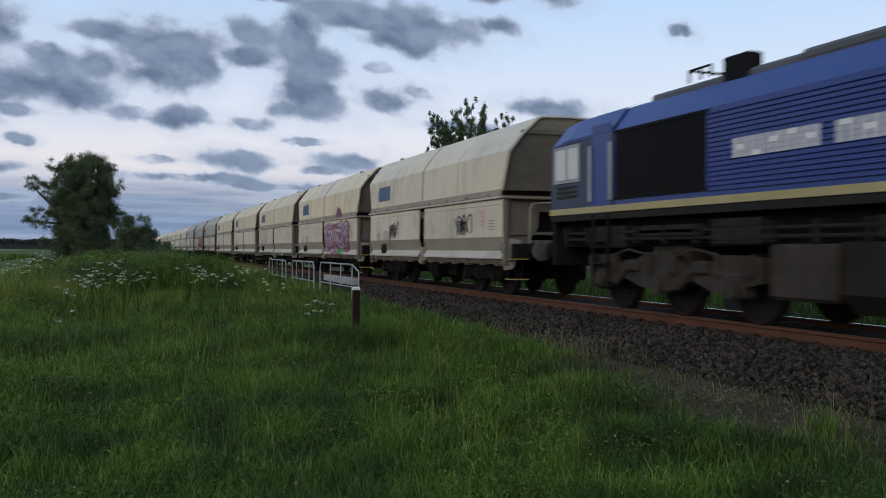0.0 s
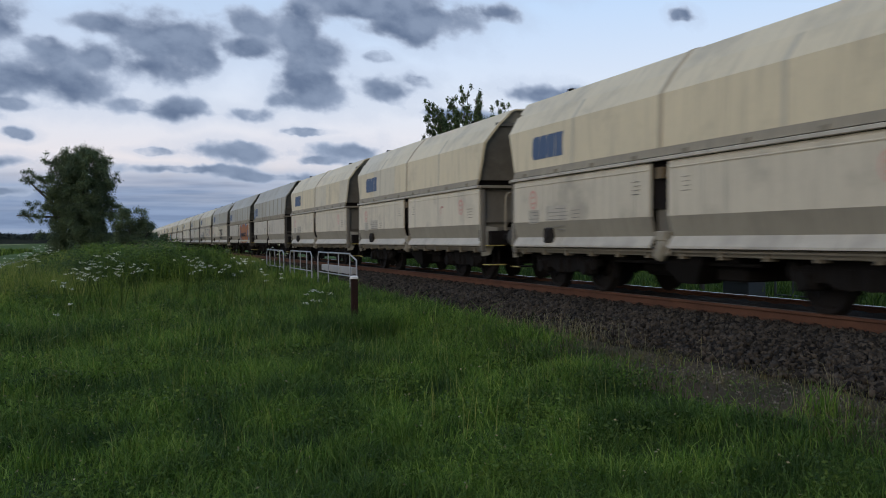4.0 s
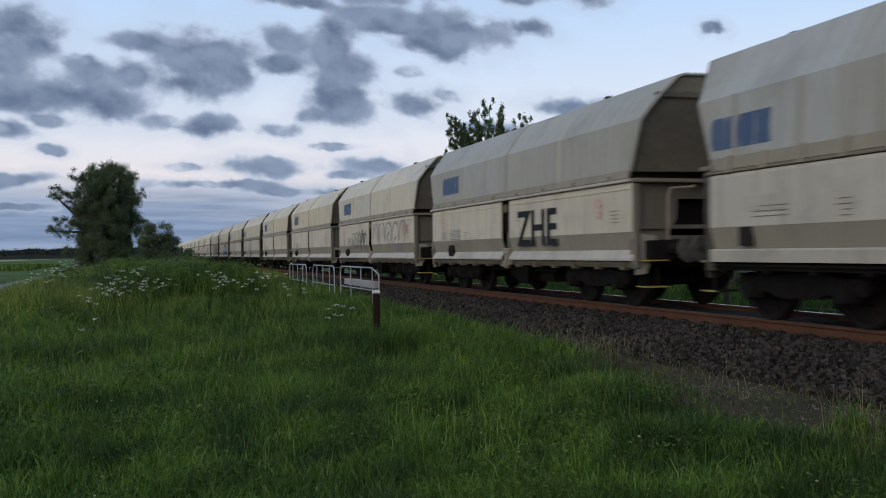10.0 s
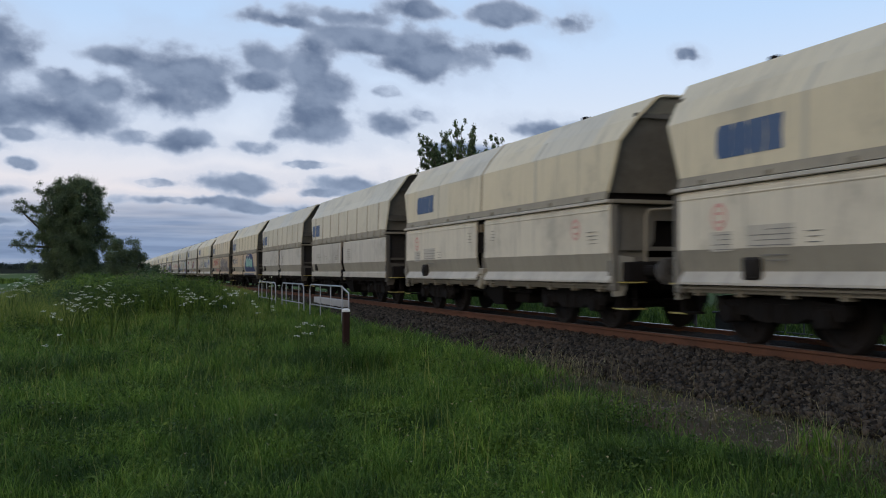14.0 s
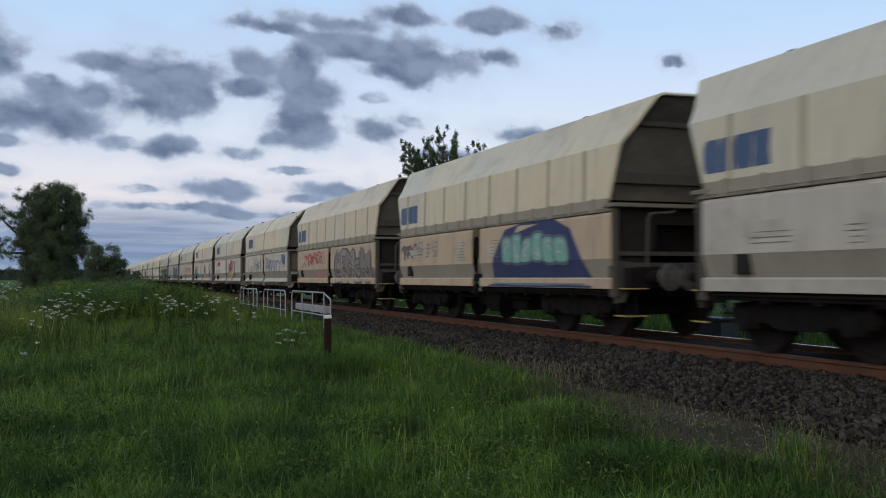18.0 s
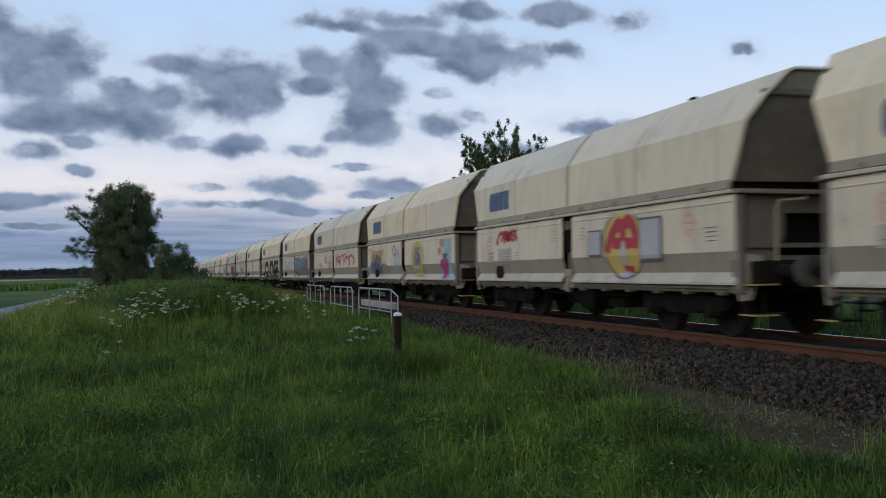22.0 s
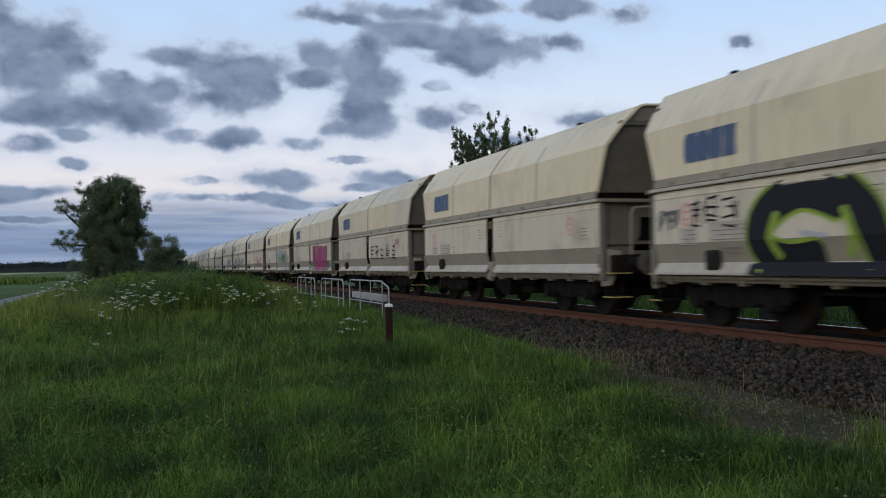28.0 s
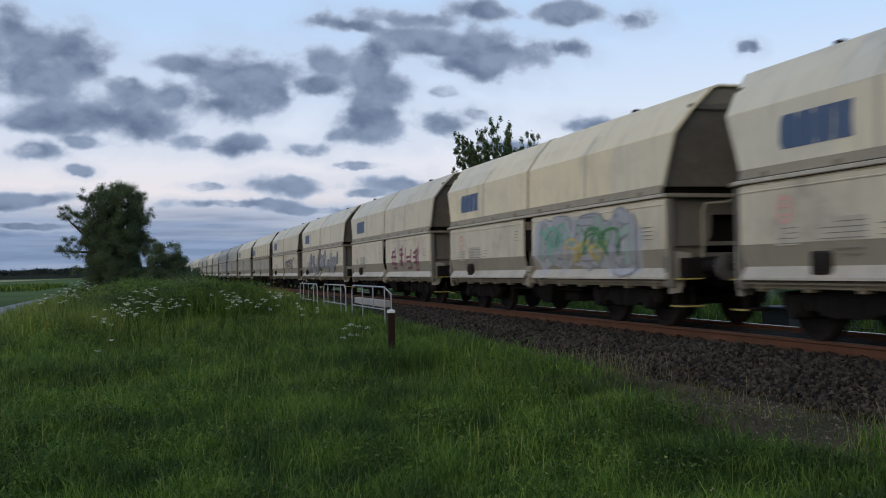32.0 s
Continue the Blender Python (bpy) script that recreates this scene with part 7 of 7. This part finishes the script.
for i, (bxx, byy, hh) in enumerate(((5.2, 104, 2.2), (3.0, 120, 3.0), (-1.0, 116, 2.6), (6.0, 150, 3.0), (5.6, 180, 3.6))):
    b2 = thing("hedge_bush", "low dark bush along the line", "bush", "bushes along the line", at=(bxx, byy, 0))
    cs = [(rr.uniform(-1.2, 1.2), rr.uniform(-2, 2), rr.uniform(0.3, hh - 0.5)) for _ in range(9)]
    leaves("crown", cs, [(0.8, 1.0, 0.6)] * 9, 1100, 0.24, LEAF, b2, 60 + i, 0.3)
    bm = bmesh.new()
    limb(bm, (0, 0, -0.2), (0.2, 0.2, hh * 0.7), 0.1, 0.03, 3, 80 + i)
    part("stem", bm, BARK, b2)

# the loose-crowned poplar that stands up behind the train
pop = thing("poplar_tree", "young poplar with a sparse leafy top behind the track", "tree", at=(23.8, 58.5, -0.1))
bm = bmesh.new()
limb(bm, (0, 0, -0.3), (0.1, 0, 6.0), 0.22, 0.13, 4, 3)
tw = []
rr = random.Random(12)
for i in range(84):
    a = rr.uniform(0, 6.28)
    z0 = rr.uniform(4.5, 8.5)
    out_r = 3.9 * math.sqrt(rr.random())
    top_z = 12.4 - 0.10 * out_r ** 2 - rr.uniform(0.0, 2.6) * (out_r > 0.8)
    tp = (out_r * math.cos(a), out_r * math.sin(a), top_z)
    mid_p = Vector((0.62 * tp[0], 0.62 * tp[1], z0 + 0.45 * (top_z - z0)))
    pts = limb(bm, (0.05, 0, z0 - 0.6), mid_p, 0.05, 0.03, 2, 200 + i)
    pts += limb(bm, mid_p, tp, 0.03, 0.010, 3, 300 + i)
    for j in range(7):
        tw.append(mid_p.lerp(Vector(tp), 0.0 + 0.17 * j) + Vector((rr.uniform(-0.25, 0.25), rr.uniform(-0.25, 0.25), rr.uniform(-0.1, 0.15))))
part("trunk", bm, BARK, pop, "slender trunk and rising branches")
leaves("crown", [tuple(c) for c in tw], [(0.20, 0.20, 0.34)] * len(tw), 46000, 0.078, LEAF_POP, pop, 24, 0.0, "sparse leaves on rising twigs")

# woods on the horizon
g3 = np.random.default_rng(31)
cs, rs, crest = [], [], []
for i in range(700):
    u = -1.8 + 3.8 * i / 699
    hh = 12.5 + 7.0 * noise.noise((u * 9, 0, 3)) + 2.5 * noise.noise((u * 47, 0, 8))
    dd = 1050 + 120 * noise.noise((u * 4, 2, 3))
    crest.append([(u * dd, dd, -1.0), (u * dd, dd, hh * 0.8), (u * dd, dd + 40, hh * 0.9)])
    cs.append((u * dd, dd, hh * 0.66))
    rs.append((7, 7, hh * 0.36))
bm = bmesh.new()
loft(bm, crest)
tagged(new("far_wood_mass", finish(bm, "far_wood_mass", FARWOOD)), "dark mass of woods on the horizon", "wood", kind="structure")
wood = leaves("far_wood", cs, rs, 30000, 1.5, FARWOOD, None, 32, 0.4, "dark line of woods on the horizon")
tagged(wood, category="wood")
bm = bmesh.new()
for j, (u, dd, hh) in enumerate(((-0.165, 1500, 55),)):
    tube(bm, (u * dd, dd, 0), (u * dd, dd, hh), 1.2, 6, 0.4)
mast = new("radio_mast", finish(bm, "radio_mast", GALV))
tagged(mast, "thin grey mast far off above the woods", "mast")
# a pale strip of ripening crop and a ditch of rough grass in the far fields
bm = bmesh.new()
loft(bm, [[(-900, 420, 0.12), (-60, 420, 0.12)], [(-1500, 700, 0.12), (-60, 700, 0.12)]])
crop_m = surface("ripening_crop", (0.30, 0.29, 0.14), (0.20, 0.21, 0.09), 0.95, big=0.01, fine=0.5, spread=0.8)
tagged(new("crop_field", finish(bm, "crop_field", crop_m)), "pale strip of ripening crop in the distance", "field", kind="structure")
y = g3.uniform(120, 170, 9000)
x = -0.5 * y * g3.random(9000) - 14
blades("ditch_grass", x, y, g3.uniform(0.4, 1.0, 9000), g3.uniform(0.15, 0.3, 9000), g3.uniform(0.3, 0.8, 9000), HERB, "dark rough grass along a field ditch", 33)

# ---------------------------------------------------------------- drifting cloud sheet
CLOUD_Z = 150.0
cloud_m = bpy.data.materials.new("cloud_sheet")
cloud_m.use_nodes = True
k = Nodes(cloud_m.node_tree)
k.n.clear()
sep = k.n.new("ShaderNodeSeparateXYZ")
k.put(sep.inputs[0], k.add("ShaderNodeTexCoord", out=3))
uu = k.math("DIVIDE", sep.outputs[0], sep.outputs[1])
vv = k.math("DIVIDE", CLOUD_Z, sep.outputs[1])
comb = k.n.new("ShaderNodeCombineXYZ")
k.put(comb.inputs[0], uu)
k.put(comb.inputs[1], vv)
uv = comb.outputs[0]
warp = k.noise(uv, 11.0, 4.0, 0.6, out=1)
uvw = k.vmath("ADD", uv, k.scaled(k.vmath("SUBTRACT", warp, (0.5, 0.5, 0.5)), (0.050, 0.030, 0.0)))
CLOUDS_LEFT = [(-0.130, 0.248, 0.051, 0.033), (-0.103, 0.241, 0.059, 0.037), (-0.120, 0.213, 0.075, 0.035), (-0.076, 0.225, 0.038, 0.031), (-0.152, 0.264, 0.030, 0.033), (-0.188, 0.232, 0.052, 0.050), (-0.070, 0.170, 0.122, 0.025), (-0.120, 0.162, 0.075, 0.016), (-0.019, 0.163, 0.058, 0.027), (-0.033, 0.193, 0.036, 0.019), (0.010, 0.196, 0.044, 0.023), (0.077, 0.218, 0.074, 0.043), (0.058, 0.189, 0.069, 0.022), (0.108, 0.230, 0.039, 0.035), (0.028, 0.231, 0.053, 0.017), (0.127, 0.205, 0.025, 0.024), (-0.048, 0.205, 0.028, 0.012), (0.169, 0.217, 0.033, 0.018), (0.076, 0.143, 0.045, 0.015), (0.043, 0.148, 0.030, 0.011), (0.165, 0.143, 0.039, 0.014), (-0.131, 0.130, 0.032, 0.016), (-0.084, 0.143, 0.028, 0.010), (-0.081, 0.110, 0.022, 0.007)]
CLOUDS_MIDDLE = [(0.238, 0.177, 0.064, 0.034), (0.232, 0.234, 0.038, 0.041), (0.259, 0.212, 0.043, 0.029), (0.232, 0.261, 0.034, 0.025), (0.182, 0.244, 0.033, 0.021), (0.204, 0.159, 0.033, 0.015), (0.206, 0.289, 0.063, 0.013), (0.288, 0.302, 0.098, 0.017), (0.368, 0.317, 0.065, 0.017), (0.316, 0.273, 0.086, 0.027), (0.404, 0.269, 0.081, 0.033), (0.359, 0.248, 0.084, 0.019), (0.482, 0.277, 0.049, 0.016), (0.467, 0.319, 0.039, 0.016), (0.502, 0.326, 0.045, 0.016), (0.575, 0.321, 0.050, 0.020), (0.337, 0.174, 0.053, 0.021), (0.366, 0.190, 0.032, 0.014), (0.274, 0.284, 0.053, 0.017), (0.323, 0.213, 0.020, 0.009), (0.536, 0.182, 0.077, 0.018), (0.772, 0.293, 0.028, 0.012)]
CLOUDS_LOW = [(0.224, 0.122, 0.033, 0.005), (0.142, 0.096, 0.071, 0.013), (0.145, 0.103, 0.045, 0.013), (0.052, 0.095, 0.029, 0.006), (0.272, 0.100, 0.061, 0.014), (0.237, 0.089, 0.039, 0.007), (0.082, 0.077, 0.087, 0.007), (0.177, 0.071, 0.085, 0.008), (-0.120, 0.081, 0.070, 0.009), (-0.152, 0.077, 0.037, 0.009), (-0.125, 0.055, 0.089, 0.006), (0.418, 0.153, 0.080, 0.010)]
field = None
for bank in (CLOUDS_LEFT, CLOUDS_MIDDLE, CLOUDS_LOW):
    for cu, cv, ca, cb in bank:
        q = k.vmath("MULTIPLY", k.vmath("SUBTRACT", uvw, (cu, cv, 0)), (1 / ca, 1 / cb, 0))
        one = k.math("MINIMUM", k.math("SUBTRACT", 1.0, k.vmath("LENGTH", q, out=1)), min(1.0, max(0.10, math.sqrt(ca * cb) / 0.038)))
        field = one if field is None else k.math("SMOOTH_MAX", field, one, 0.5)
puff = k.noise(k.scaled(uv, (1.0, 1.35, 1.0)), 15.0, 5.0, 0.52)
swell = k.noise(k.scaled(uv, (1.0, 1.5, 1.0)), 8.0, 3.0, 0.5)
dens = k.math("ADD", k.math("SUBTRACT", field, 0.06), k.math("ADD", k.math("MULTIPLY", k.math("SUBTRACT", puff, 0.5), 2.2), k.math("MULTIPLY", k.math("SUBTRACT", swell, 0.5), 0.5)))
fade = k.step(vv, 0.033, 0.046)
wisp = k.math("MULTIPLY", k.step(dens, -0.85, 0.05), 0.30)
alpha = k.math("MULTIPLY", k.math("MAXIMUM", k.step(dens, -0.24, 0.42), wisp), fade)
thick = k.step(dens, -0.05, 0.66)
lit = k.noise(k.vmath("ADD", k.scaled(uv, (1.0, 1.35, 1.0)), (0.008, 0.024, 0.0)), 15.0, 5.0, 0.52)
relief = k.step(k.math("SUBTRACT", puff, lit), -0.20, 0.20)
body_c = k.mix(relief, (0.128, 0.178, 0.285), (0.245, 0.312, 0.442))
ccol = k.mix(thick, (0.49, 0.575, 0.735), body_c)
em = k.add("ShaderNodeEmission", {0: ccol, 1: 1.0})
tr = k.add("ShaderNodeBsdfTransparent")
mx = k.add("ShaderNodeMixShader", {0: alpha, 1: tr, 2: em})
outn = k.n.new("ShaderNodeOutputMaterial")
k.l.new(mx, outn.inputs[0])
bm = bmesh.new()
loft(bm, [[(-1500, 330, 0), (1500, 330, 0)], [(-3600, 4700, 0), (3600, 4700, 0)]])
clouds = tagged(new("cloud_layer", finish(bm, "cloud_layer", cloud_m)), "drifting grey-blue evening clouds", "clouds", kind="structure")
clouds.location = (0, 0, EYE_Z + CLOUD_Z)


# ---------------------------------------------------------------- what moves
def motions():
    times = [i * 1.0 for i in range(33)]
    wheel_actions = {}

    def spin(w, radius):
        """Roll one wheelset by the way gone; wheelsets of one size share the turning."""
        if radius not in wheel_actions:
            rows, t = [], 0.0
            for i in range(32 * 15 + 1):
                t = i / 15
                rows.append((t, Matrix.Rotation((train_front(0) - train_front(t)) / radius, 4, "X")))
            walk(w, rows)
            wheel_actions[radius] = (w.animation_data.action, w.animation_data.action_slot)
        else:
            act, slot = wheel_actions[radius]
            w.rotation_mode = "QUATERNION"
            w.animation_data_create()
            w.animation_data.action = act
            w.animation_data.action_slot = slot

    for i, (wg, kind, tint) in enumerate(wagons):
        half = 5.55
        walk(wg, [(t, pose(TRACK_X, train_front(t) + PITCH * i + half, RAIL_Z)) for t in times])
        for b in wg.children:
            if b.name.startswith("bogie"):
                for w in b.children:
                    spin(w, 0.46)
    walk(loco, [(t, pose(TRACK_X, train_front(t) - 2.15 - 10.2, RAIL_Z)) for t in times])
    for b in loco.children:
        if b.name.startswith("bogie"):
            for w in b.children:
                spin(w, 0.53)
    walk(clouds, [(t, pose(1.17 * (t - 23.0), 0, EYE_Z + CLOUD_Z)) for t in (0.0, 16.0, 32.0)])


motions()
